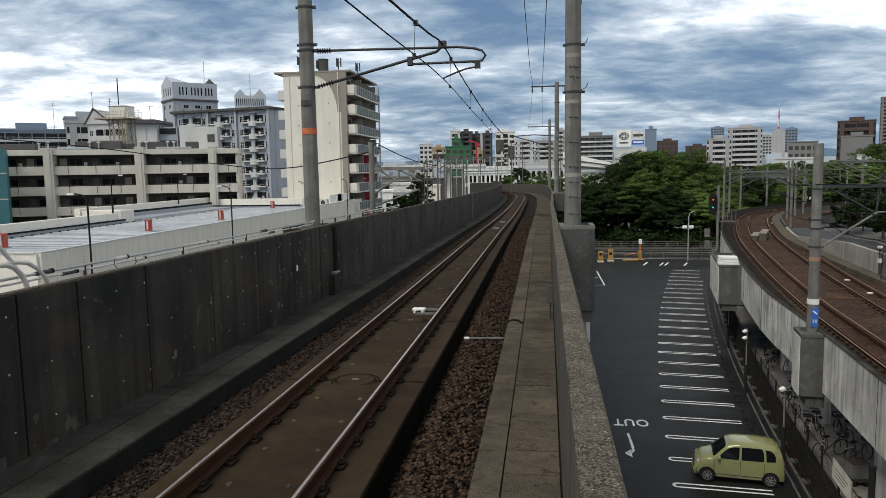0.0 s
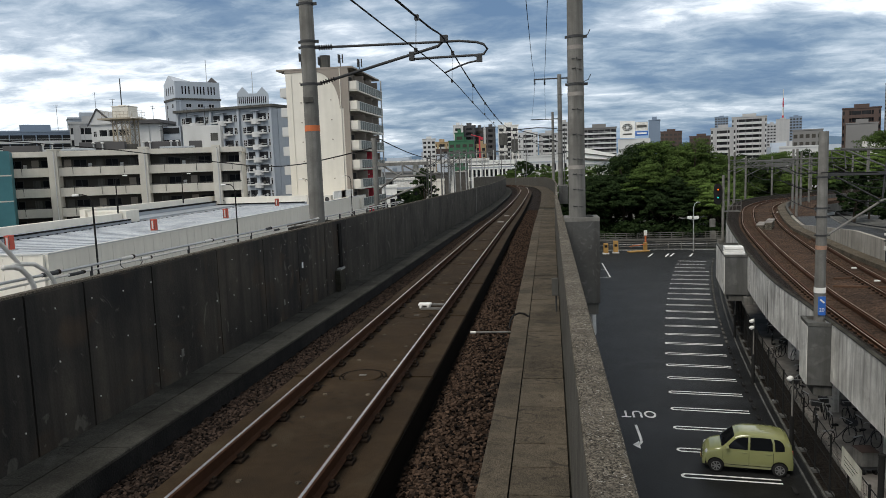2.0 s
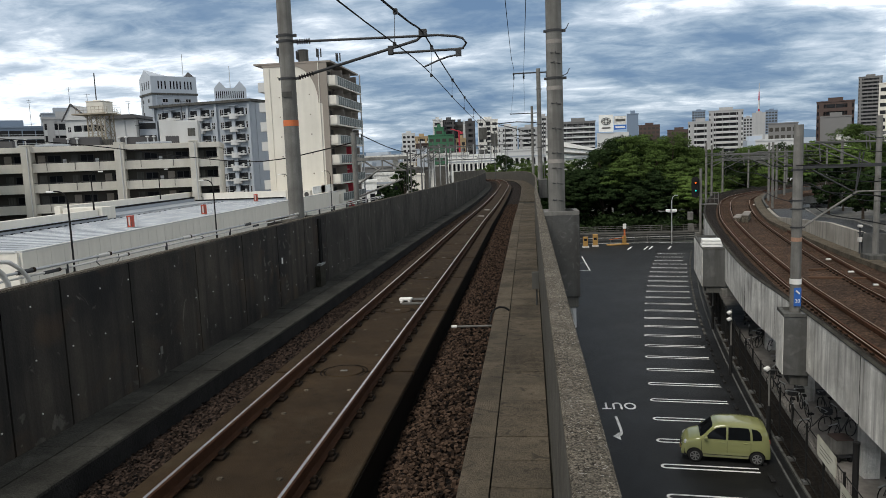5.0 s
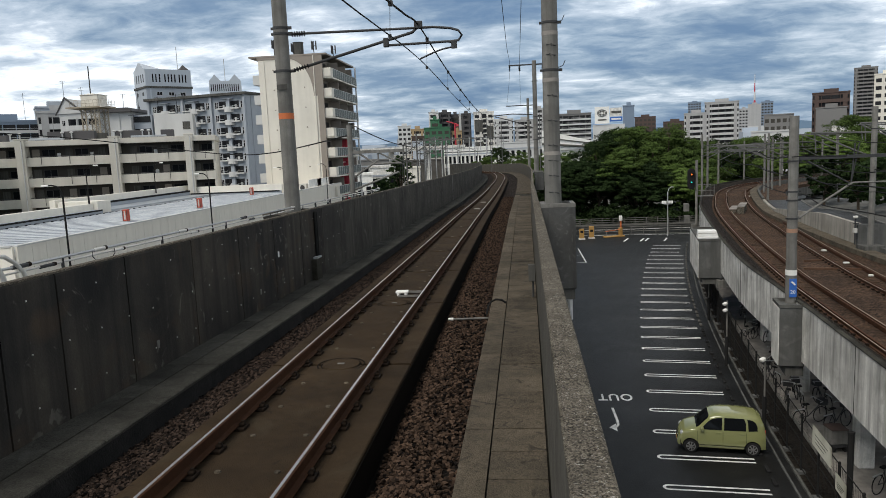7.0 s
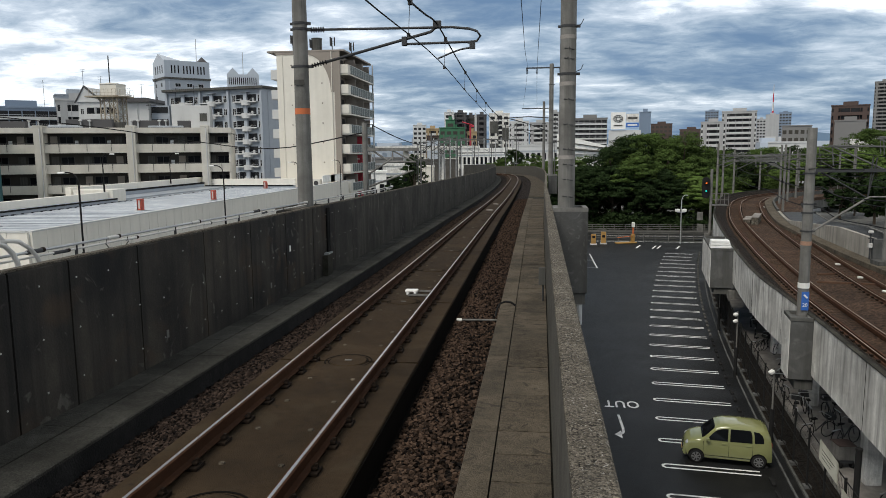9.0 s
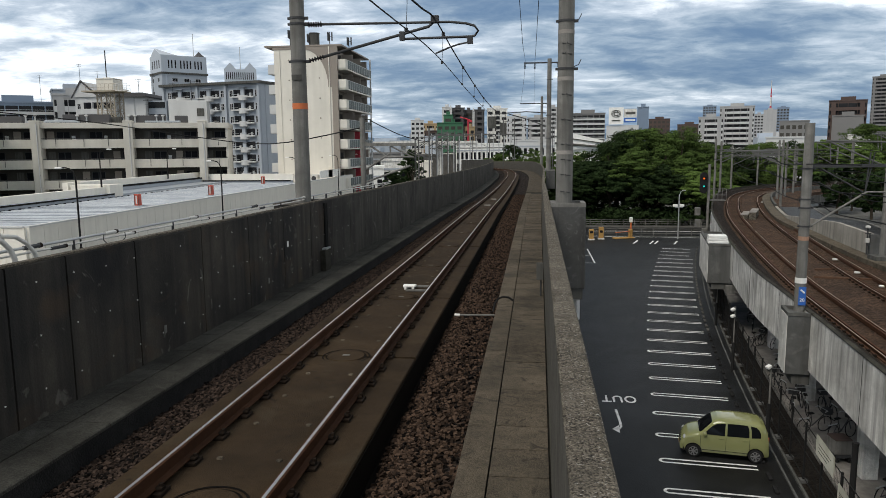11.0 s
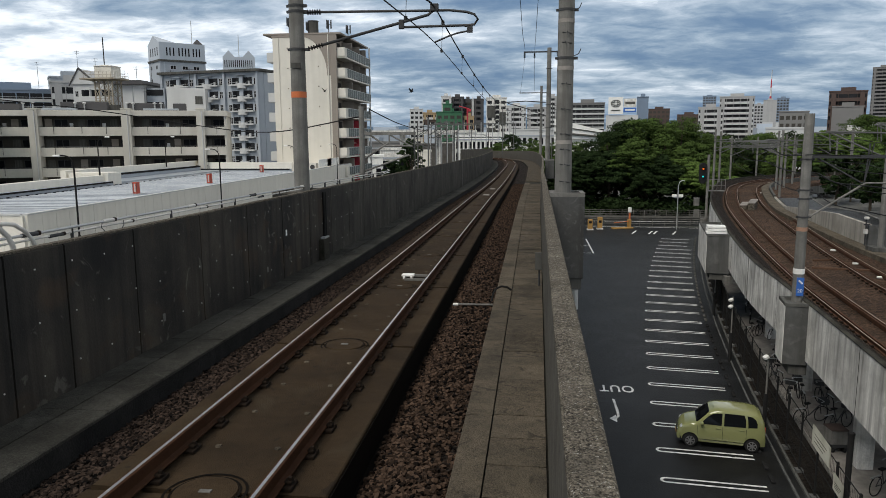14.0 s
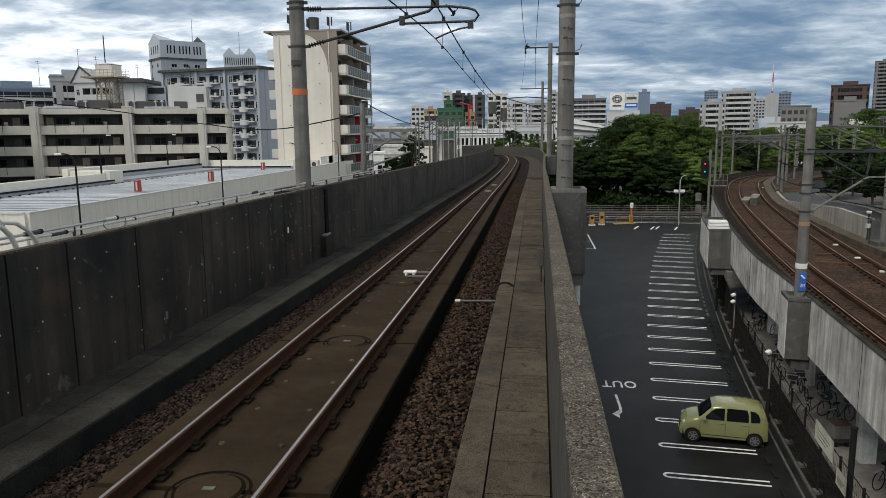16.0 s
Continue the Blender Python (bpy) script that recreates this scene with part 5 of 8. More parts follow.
            bmesh.ops.create_cone(b, cap_ends=True, segments=12, radius1=0.05, radius2=0.05, depth=0.03, matrix=pose(cx, y0, 0.27, 90, 0, 0))
            part("rim", b, M_RIM, w, "silver alloy rim")
    part("wiper", rods(((0.99, 0.3, 1.075), (0.90, -0.1, 1.15), 0.008)), M_BLACK, car)
    return car


build_car(pose(10.13, 27.74, PARK_Z, 0, 0, 170.7) @ Matrix.Diagonal((0.925, 0.97, 0.97, 1.0)))


# ---- bicycles under the viaduct ----
def build_bicycle(m):
    t = thing("bicycle", "dark parked city bicycle", "bicycle", m, group="parked bicycles")
    for cx in (-0.52, 0.52):
        b = bmesh.new()
        ring = [(cx + 0.33 * math.cos(2 * math.pi * k / 18), 0, 0.33 + 0.33 * math.sin(2 * math.pi * k / 18)) for k in range(19)]
        tube(b, ring, 0.02, 5)
        part("wheel", b, M_BLACK, t)
    part("frame", rods(((-0.52, 0, 0.33), (-0.1, 0, 0.32), 0.018), ((-0.1, 0, 0.32), (0.38, 0, 0.72), 0.022), ((-0.1, 0, 0.32), (-0.24, 0, 0.85), 0.018), ((-0.52, 0, 0.33), (-0.2, 0, 0.72), 0.014), ((0.52, 0, 0.33), (0.36, 0, 0.98), 0.02), seg=6), M_STEEL, t)
    part("saddle", boxes((-0.38, -0.12, -0.08, 0.08, 0.85, 0.91), bevel=0.025), M_BLACK, t)
    part("handlebar", rods(((0.34, -0.27, 1.02), (0.34, 0.27, 1.02), 0.016), ((0.34, -0.27, 1.02), (0.2, -0.27, 0.99), 0.02), ((0.34, 0.27, 1.02), (0.2, 0.27, 0.99), 0.02), seg=6), M_GALV, t)
    part("basket", boxes((0.42, 0.70, -0.17, 0.17, 0.78, 1.0)), M_STEEL, t, "dark wire basket")
    part("mudguard", boxes((-0.8, -0.3, -0.03, 0.03, 0.66, 0.69)), M_GALV, t)
    return t


bike = build_bicycle(pose(14.2, 32.2, PARK_Z, 4, 0, 75))
rnd = random.Random(21)
for x, y, a in ((14.9, 32.6, 80), (15.7, 32.2, 95), (15.3, 34.6, 70), (14.6, 35.4, 100), (16.1, 35.2, 85), (15.6, 38.0, 60), (16.4, 38.6, 75), (16.0, 43.4, 40), (16.6, 43.9, 50), (17.1, 43.2, 45), (14.4, 30.2, 20), (15.3, 29.6, 35), (14.6, 24.2, 40), (14.9, 23.6, 30), (15.3, 24.0, 35), (15.8, 23.4, 45), (16.9, 47.0, 70), (17.6, 50.0, 65)):
    copy_thing(bike, pose(x, y, PARK_Z, rnd.uniform(-6, 6), 0, a + rnd.uniform(-8, 8)))
cart = thing("delivery_cart", "grey delivery cart box with a dull red lid", "cart", pose(14.35, 27.6, PARK_Z - 0.03, 0, 0, 5) @ Matrix.Scale(0.72, 4))
part("box", boxes((-0.42, 0.42, -0.45, 0.45, 0.45, 1.2), bevel=0.03), M_POLE, cart)
part("lid", boxes((-0.45, 0.45, -0.48, 0.48, 1.201, 1.27), bevel=0.02), M_BRICKBLD, cart, "dull red lid")
for sx in (-0.3, 0.3):
    for sy in (-0.35, 0.35):
        part("wheel", rods(((sx - 0.05, sy, 0.2), (sx + 0.05, sy, 0.2), 0.2), seg=16), M_TYRE, cart)
part("chassis", boxes((-0.35, 0.35, -0.5, 0.5, 0.3, 0.449)), M_STEEL, cart)

# ---- street behind the car park ----
road = thing("road", "grey asphalt street behind the car park", "road", kind="structure")
part("asphalt", boxes((-40, 130, 98, 107, -9.5, -9.33)), M_ASPHALT, road)
part("pavement", boxes((-10, 60, 107, 109.5, -9.5, -9.2), bevel=0.02), M_GIRDERDARK, road)
part("centre_line", boxes((-10, 60, 102.4, 102.55, -9.33, -9.322)), M_LINE, road)
for y, nm in ((96.8, "pale steel guard rail at the car park edge"), (108.6, "pale steel guard rail by the trees")):
    g = thing("guard_rail", nm, "guard rail", group="guard rails")
    for k in range(16):
        x = 11 + k * 1.6 - (4 if y > 100 else 0)
        part("post", boxes((x - 0.04, x + 0.04, y - 0.04, y + 0.04, -9.4, -8.35)), M_POLE, g)
    x0, x1 = (11, 35) if y < 100 else (7, 31)
    for h in (-8.95, -8.65, -8.38):
        part("bar", boxes((x0, x1, y - 0.03, y + 0.03, h, h + 0.07)), M_POLE, g)
for x, y, s in ((10.6, 92.6, 1.0), (11.9, 93.4, 1.15)):
    t = thing("ticket_machine", "yellow car park ticket machine", "ticket machine", pose(x, y, PARK_Z), group="ticket machines")
    part("cabinet", boxes((-0.3, 0.3, -0.25, 0.25, 0.15, 1.35 * s), bevel=0.03), M_YELLOW, t)
    part("plinth", boxes((-0.4, 0.4, -0.35, 0.35, 0, 0.15)), M_GIRDER, t)
    part("screen", boxes((-0.18, 0.18, -0.262, -0.25, 0.85, 1.15)), M_BLACK, t)
t = thing("barrier_gate", "orange car park barrier with a kerbed island", "barrier", pose(15.0, 94.2, PARK_Z, 0, 0, 20))
part("island", boxes((-1.6, 1.2, -0.4, 0.4, 0, 0.16), bevel=0.05), M_YELLOW, t, "yellow kerbed island")
part("housing", boxes((0.55, 0.95, -0.2, 0.2, 0.16, 1.15), bevel=0.03), M_YELLOW, t)
part("boom", rods(((0.6, -0.22, 0.95), (-1.5, -0.22, 0.8), 0.045)), M_ORANGE, t)
t = thing("barrier_post", "slim white post with a camera box", "post", pose(15.95, 96.0, PARK_Z))
part("post", rods(((0, 0, 0), (0, 0, 1.9), 0.12)), M_ORANGE, t, "orange lower post")
part("camera_box", boxes((-0.2, 0.2, -0.2, 0.2, 1.9, 2.55), bevel=0.05), M_WHITE, t)
t = thing("street_lamp", "grey steel street lamp with twin floodlights", "street lamp", pose(21.5, 93.8, PARK_Z))
part("pole", rods(((0, 0, 0), (0, 0, 5.6), 0.07)), M_GALV, t)
b = bmesh.new()
tube(b, [(0, 0, 5.5), (0.15, 0, 6.0), (0.45, 0, 6.2), (0.75, 0, 6.15)], 0.045)
part("arm", b, M_GALV, t)
for x in (-0.45, 0.35):
    part("floodlight", boxes((x - 0.28, x + 0.28, -0.15, 0.1, 4.1, 4.45), bevel=0.03), M_WHITE, t)
part("bracket", boxes((-0.5, 0.5, -0.04, 0.04, 3.98, 4.08)), M_GALV, t)

# ---- on the low viaduct ----
for ox, oy, rz, x1, y1, zt, zb in ((12.09, 27.22, -8.5, 0.87, 1.3, -3.575, -5.9), (13.87, 46.58, -9.0, 1.6, 7.0, -3.62, -6.1)):
    m_ = pose(ox, oy, 0, 0, 0, rz)
    t = thing("pole_block", "grey concrete pole block on the girder side", "pole block", group="girder pole blocks")
    part("body", boxes((0, x1, 0, y1, zb, zt - 0.12), m=m_, bevel=0.015), M_BLOCK, t)
    b = bmesh.new()
    for d in ((-0.02, x1, -0.02, 0.12), (-0.02, x1, y1 - 0.12, y1), (-0.02, 0.12, 0.121, y1 - 0.121)):
        box(b, *d, zt - 0.119, zt, m=m_)
    part("rim", b, M_GIRDERDARK, t)
    part("corbel", boxes((0.25, x1, 0.1, y1 - 0.1, zb - 0.4, zb - 0.001), m=m_), M_GIRDERDARK, t)
    # pale sheet stands in for sun falling on the left face
    part("side_panel", boxes((-0.03, -0.001, 0.03, y1, zb + 0.02, zt - 0.13), m=m_), M_GIRDER, t, "pale sheet painted as the sunlit block face")
t = thing("cover_stack", "stack of white cable covers on the pole block", "cable covers", pose(14.55, 47.2, -3.62, 0, 0, -8))
for k in range(3):
    part("cover", boxes((-0.62 + 0.02 * k, 0.62 - 0.05 * k, -0.45, 0.45, 0.17 * k, 0.17 * k + 0.15), bevel=0.02), M_WHITE, t)
t = thing("wall_box", "pale grey electrical box below the girder block", "electrical box", pose(15.16, 46.2, -6.68))
part("box", boxes((-0.25, 0.25, -0.2, 0.2, 0, 0.5), bevel=0.02), M_POLE, t)
part("hanger", boxes((-0.04, 0.04, 0.0, 0.2, 0.5, 0.58)), M_STEEL, t)

p20, rad = concrete_pole(12.78, 28.1, -3.72, 3.3, 0.197, 0.165, "grey concrete catenary pole with a blue number plate", (1.65, 0.52, 0.2, -0.48), -0.93, M_FADED)
b = bmesh.new()
rod(b, (0, 0, -2.62 + 3.72), (0, 0, -2.42 + 3.72), 0.207, None, 22)
part("white_band", b, M_WHITE, p20, "white reflective band")
part("number_plate", boxes((-0.125, 0.135, -0.225, -0.20, 0.28, 0.98)), M_SIGNBLUE, p20, "blue number plate")
txt = bpy.data.curves.new("twenty", "FONT")
txt.body, txt.size, txt.align_x = "20", 0.19, "CENTER"
tob = new("twenty", txt)
me = bpy.data.meshes.new_from_object(tob.evaluated_get(bpy.context.evaluated_depsgraph_get()))
bpy.data.objects.remove(tob)
me.materials.append(M_WHITE)
same("number", me, p20, pose(0.0, -0.231, 0.42, 90, 0, 0))
b = bmesh.new()
rod(b, (-0.06, -0.23, 0.87), (0.07, -0.23, 0.75), 0.032, None, 8)
part("symbol_bar", b, M_WHITE, p20, "white symbol bar")
part("gantry_beam", boxes((0.1, 9.5, -0.06, 0.06, 5.40, 5.52)), M_STEEL, p20, "dark steel gantry beam")
part("bracket_tube", rods(((0.15, 0, 3.2), (2.1, 0, 4.5), 0.042), ((2.1, 0, 4.5), (5.2, 0, 4.5), 0.03)), M_POLE, p20)
part("brace", rods(((0.4, 0, 5.4), (2.05, 0, 4.45), 0.028), ((2.05, 0, 4.5), (2.15, 0, 5.95), 0.026), ((2.05, 0, 4.5), (2.3, 0, 5.95), 0.02)), M_STEEL, p20)

def street_wall(u):
    return 5.15 + max(0.0, 6.0 - u) * 1.08 if u > 4.0 else 7.3


def wall_height(u):
    return max(0.2, 1.32 - 1.2 * max(0.0, u - 5.2))


def bank_top(u):
    return min(0.95, wall_height(u) - 0.12)


# bank and upper street behind the retaining wall
bank = thing("street_bank", "raised bank carrying a grey street beside the railway", "street", kind="structure")
part("bank_body", swept([(lambda u: street_wall(u) + 0.26, lambda u: bank_top(u) - 0.05), (16.0, lambda u: bank_top(u) + 0.15), (16.0, -5.4), (lambda u: street_wall(u) + 0.26, -5.4)], on_low, steps(4.78, 7.0, 0.1)), M_GIRDERDARK, bank)
part("asphalt", swept([(lambda u: street_wall(u) + 0.5, bank_top), (8.5, lambda u: bank_top(u) + 0.07), (8.5, bank_top), (lambda u: street_wall(u) + 0.5, lambda u: bank_top(u) - 0.1)], on_low, steps(4.78, 7.0, 0.1)), M_ASPHALT, bank)
part("kerb", swept([(8.5, lambda u: bank_top(u) - 0.05), (8.5, lambda u: bank_top(u) + 0.13), (8.62, lambda u: bank_top(u) + 0.13), (8.62, lambda u: bank_top(u) - 0.05)], on_low, steps(4.78, 7.0, 0.1)), M_POLE, bank, "pale kerb line")
# wall and far side of the low viaduct
part("side_wall", swept([(street_wall, -0.4), (street_wall, wall_height), (lambda u: street_wall(u) + 0.25, wall_height), (lambda u: street_wall(u) + 0.25, -1.8)], on_low, steps(4.78, 7.0, 0.1)), M_RETAIN, low, "pale streaked retaining wall")
# Darker concrete than the side wall carries the shade of this face.
part("end_wall", swept([(street_wall, -0.5), (street_wall, 1.27), (13.0, 1.27), (13.0, -0.5)], on_low, [4.755, 4.779]), M_BLOCK, low, "cross wall ending the bank, shade in its colour")
for u0, u1 in ((1.0, 4.5), (7.02, 14.0)):
    part("side_kerb", swept([(street_wall, -0.4), (street_wall, 0.35), (lambda u: street_wall(u) + 0.2, 0.35), (lambda u: street_wall(u) + 0.2, -1.8)], on_low, steps(u0, u1, 0.2)), M_GIRDERDARK, low)
part("duct", swept([(lambda u: street_wall(u) - 0.85, -0.17), (lambda u: street_wall(u) - 0.85, 0.1), (lambda u: street_wall(u) - 0.03, 0.1), (lambda u: street_wall(u) - 0.03, -0.17)], on_low, steps(2.0, 12.0, 0.2)), M_WALK, low, "concrete cable duct")
sl = boxes((-0.97, 0.97, -0.11, 0.11, -0.1, 0.0), bevel=0.015)
sl_me = mesh_from(sl, "sleeper")
sl_me.materials.append(M_REDBALLAST)
lowrails = [o for o in scene.objects if o.name.split(".")[0] == "rail" and o.parent is None][2:]
for c, owner in ((1.10, lowrails[0]), (4.32, lowrails[2])):
    u = 3.0
    while u < 9.2:
        p, q = on_low(u, c, -0.155), on_low(u + 0.02, c, -0.155)
        a = math.degrees(math.atan2(q.y - p.y, q.x - p.x))
        same("sleeper", sl_me, owner, pose(p.x, p.y, p.z - 0.014, 0, 0, a - 90))
        dl = (v_point(u + 0.01) - v_point(u - 0.01)).length / 0.02
        u += 0.62 / dl
clip_me = mesh_from(boxes((-0.15, -0.05, -0.07, 0.07, -0.16, -0.105), (0.05, 0.15, -0.07, 0.07, -0.16, -0.105), (-0.15, 0.15, -0.08, 0.08, -0.178, -0.158)), "fastener")
clip_me.materials.append(M_CLIP)
for owner, c in zip(lowrails, (1.10 - GAUGE - 0.0325, 1.10 + GAUGE + 0.0325, 4.32 - GAUGE - 0.0325, 4.32 + GAUGE + 0.0325)):
    u = 2.2
    while u < 7.6:
        p, q = on_low(u, c, 0), on_low(u + 0.02, c, 0)
        same("fastener", clip_me, owner, pose(p.x, p.y, p.z, 0, 0, math.degrees(math.atan2(q.y - p.y, q.x - p.x)) - 90))
        u += 0.62 / ((v_point(u + 0.01) - v_point(u - 0.01)).length / 0.02)
for x0, y0, x1, y1, nm in ((17.0, 38.0, 19.6, 37.4, "long weathered timber lying between the tracks"), (17.9, 40.3, 19.0, 40.6, "short weathered timber lying between the tracks")):
    tb_ = thing("timber", nm, "timber", group="loose timbers")
    d_ = Vector((x1 - x0, y1 - y0, 0))
    part("plank", boxes((0, d_.length, -0.06, 0.06, 0, 0.1), m=Matrix.Translation((x0, y0, VZ - 0.178)) @ Matrix.Rotation(math.atan2(d_.y, d_.x), 4, "Z"), bevel=0.015), M_TIMBER, tb_)
kp = thing("trackside_post", "dark trackside post with two small white boxes", "post", pose(22.25, 44.4, VZ - 0.18))
part("post", rods(((0, 0, 0), (0, 0, 1.95), 0.045)), M_STEEL, kp)
part("box", boxes((-0.1, 0.1, -0.1, 0.1, 0.98, 1.24), bevel=0.02), M_GIRDER, kp, "small white box")
part("lamp", boxes((-0.12, 0.12, -0.12, 0.12, 1.82, 1.98), bevel=0.05), M_GIRDER, kp, "white lamp head")
part("cross_piece", boxes((-0.12, 0.2, -0.03, 0.03, 1.5, 1.56)), M_STEEL, kp)
t = thing("concrete_troughs", "stack of brown-grey precast concrete troughs between the tracks", "troughs", pose(23.1, 69.6, VZ - 0.18, 0, 0, -20))
for x0, x1, y0, y1, z1 in ((-0.75, -0.15, -1.6, 1.9, 0.34), (-0.02, 0.55, -2.2, 2.1, 0.62)):
    tr_ = part("trough", boxes((x0, x1, y0, y1, 0.0, z1), bevel=0.02), M_COPING, t)
    part("lid", boxes((x0 - 0.03, x1 + 0.03, y0 - 0.02, y1 + 0.02, z1 + 0.001, z1 + 0.07), bevel=0.01), M_PAVING, tr_, "pale concrete lid")
for x, y in ((20.36, 43.96), (19.68, 39.45), (19.2, 35.65), (29.62, 87.64)):
    t = thing("track_marker", "small white plate lying in the ballast", "marker plate", pose(x, y, VZ - 0.178), group="track markers")
    part("plate", boxes((-0.14, 0.14, -0.08, 0.08, 0, 0.09), bevel=0.03), M_WHITE, t)

# signal with its ladder platform
sg = thing("signal", "black railway signal head with amber and green lamps", "signal", pose(20.05, 75.0, VZ + 0.4))
b = bmesh.new()
prof = [(0.36 * math.cos(a), 0.36 * math.sin(a) + (0.68 if math.sin(a) >= 0 else -0.68)) for a in [2 * math.pi * k / 24 for k in range(24)]]
f = b.faces.new([b.verts.new((x, 0, 2.35 + z)) for x, z in prof])
r = bmesh.ops.extrude_face_region(b, geom=[f])
bmesh.ops.translate(b, vec=(0, 0.28, 0), verts=[g for g in r["geom"] if isinstance(g, bmesh.types.BMVert)])
part("head", b, M_BLACK, sg)
for z, mt, nm in ((2.80, M_AMBER, "lit amber lamp"), (2.02, M_CYAN, "lit green lamp")):
    b = bmesh.new()
    bmesh.ops.create_cone(b, cap_ends=True, segments=18, radius1=0.08, radius2=0.075, depth=0.05, matrix=pose(0, -0.03, z, 90, 0, 0))
    part("lamp", b, mt, sg, nm)
    b = bmesh.new()
    for k in range(10):
        a0, a1 = math.pi * k / 10, math.pi * (k + 1) / 10
        b.faces.new([b.verts.new((0.17 * math.cos(a), y, z + 0.17 * math.sin(a))) for a, y in ((a0, 0), (a0, -0.26), (a1, -0.26), (a1, 0))])
    part("hood", b, M_BLACK, sg)
part("mast", rods(((0.55, 0.3, -3.6), (0.55, 0.3, 4.2), 0.13)), M_POLE, sg)
part("bracket", rods(((0.0, 0.3, 1.75), (0.55, 0.3, 1.75), 0.05)), M_POLE, sg)
part("platform", boxes((0.6, 2.2, 0.0, 1.1, 0.55, 0.62)), M_POLE, sg, "steel service platform")
for x in (0.6, 1.0, 1.4, 1.8, 2.2):
    part("post", rods(((x, 0.0, 0.6), (x, 0.0, 1.75), 0.03), seg=6), M_POLE, sg)
for z in (1.15, 1.75):
    part("handrail", rods(((0.6, 0, z), (2.2, 0, z), 0.03), seg=6), M_POLE, sg)
for x, z in ((-0.5, -0.9), (-0.45, -2.1), (0.2, -3.0)):
    part("cabinet", boxes((x - 0.25, x + 0.25, -0.1, 0.3, z, z + 0.8), bevel=0.02), M_POLE, sg, "grey relay box")

# catenary poles and portals of the low viaduct
for u, o, h, lb in ((8.05, -1.25, 7.3, "slim"), (4.6, 6.6, 8.0, "tall"), (5.95, 6.3, 7.4, "slim"), (7.3, 5.9, 7.0, "slim"), (8.3, 5.9, 7.0, "slim"), (9.1, 6.6, 6.6, "slim"), (9.0, -1.2, 7.0, "slim"), (10.2, -1.2, 6.4, "slim"), (10.6, 6.4, 6.4, "slim"), (11.6, -1.2, 6.2, "slim"), (12.8, -1.2, 6.0, "slim"), (12.6, 6.6, 6.0, "slim"), (5.0, 10.5, 7.5, "slim"), (5.5, 12.5, 7.5, "slim"), (6.5, 11.0, 7.0, "slim")):
    c = on_low(u, o, 0)
    z0 = VZ - 0.2 if o < 9 else VZ + 0.8
    t, rad = concrete_pole(c.x, c.y, z0, VZ + h, 0.17 if lb == "tall" else 0.14, 0.145 if lb == "tall" else 0.12, lb + " pale concrete catenary pole on the low viaduct", (VZ + h - 1.2, VZ + h - 2.6))
    d = 1 if o < 3 else -1
    p, q = v_point(u), v_point(u + 0.02)
    w = Vector((q.y - p.y, -(q.x - p.x), 0)).normalized() * d
    b = bmesh.new()
    rod(b, (0, 0, h - 1.2), w * 3.2 + Vector((0, 0, h - 1.1)), 0.05, None, 6)
    rod(b, (0, 0, h - 2.6), w * 3.0 + Vector((0, 0, h - 1.15)), 0.05, None, 6)
    rod(b, w * 3.0 + Vector((0, 0, h - 1.1)), w * 2.9 + Vector((0, 0, h - 2.2)), 0.03, None, 6)
    part("cantilever", b, M_TUBE, t)
    if lb == "tall":
        part("footing", boxes((-0.55, 0.55, -0.55, 0.55, -0.4, 0.55), bevel=0.03), M_GIRDERDARK, t)
for u in (8.05, 9.4, 10.4, 11.0, 11.8, 12.6):
    a, c = on_low(u, -1.25, 5.0), on_low(u, 5.9, 5.0)
    t = thing("gantry", "grey steel lattice gantry across the double track", "gantry", group="gantries")
    part("chord", rods((a, c, 0.036), seg=6), M_TUBE, t)
    part("chord", rods((a + Vector((0, 0, 0.7)), c + Vector((0, 0, 0.7)), 0.036), seg=6), M_TUBE, t)
    b = bmesh.new()
    for k in range(10):
        p0, p1 = a.lerp(c, k / 10), a.lerp(c, (k + 1) / 10)
        rod(b, p0 + Vector((0, 0, 0.7 * (k % 2))), p1 + Vector((0, 0, 0.7 * ((k + 1) % 2))), 0.02, None, 5)
    part("lattice", b, M_TUBE, t)
for o, h, r in ((1.1, 3.6, 0.02), (1.1, 4.5, 0.025), (4.32, 3.6, 0.02), (4.35, 4.5, 0.025), (-0.9, 5.6, 0.02), (6.0, 5.9, 0.022), (6.0, 5.2, 0.022), (6.6, 4.4, 0.022)):
    wire("low_line_wire", "thin wire strung along the low viaduct", [on_low(u, o, h + 0.35 * abs(math.sin(u * 2.2))) for u in steps(2.0, 13.5, 0.5)], r)

# street lamp-lit road and parked vehicles beyond the low viaduct
part("side_street", boxes((44, 60, 60, 165, -9.5, -9.32), m=None), M_ASPHALT, road)
part("side_kerb", boxes((60, 62.5, 60, 165, -9.5, -9.18), bevel=0.03), M_GALV, road)


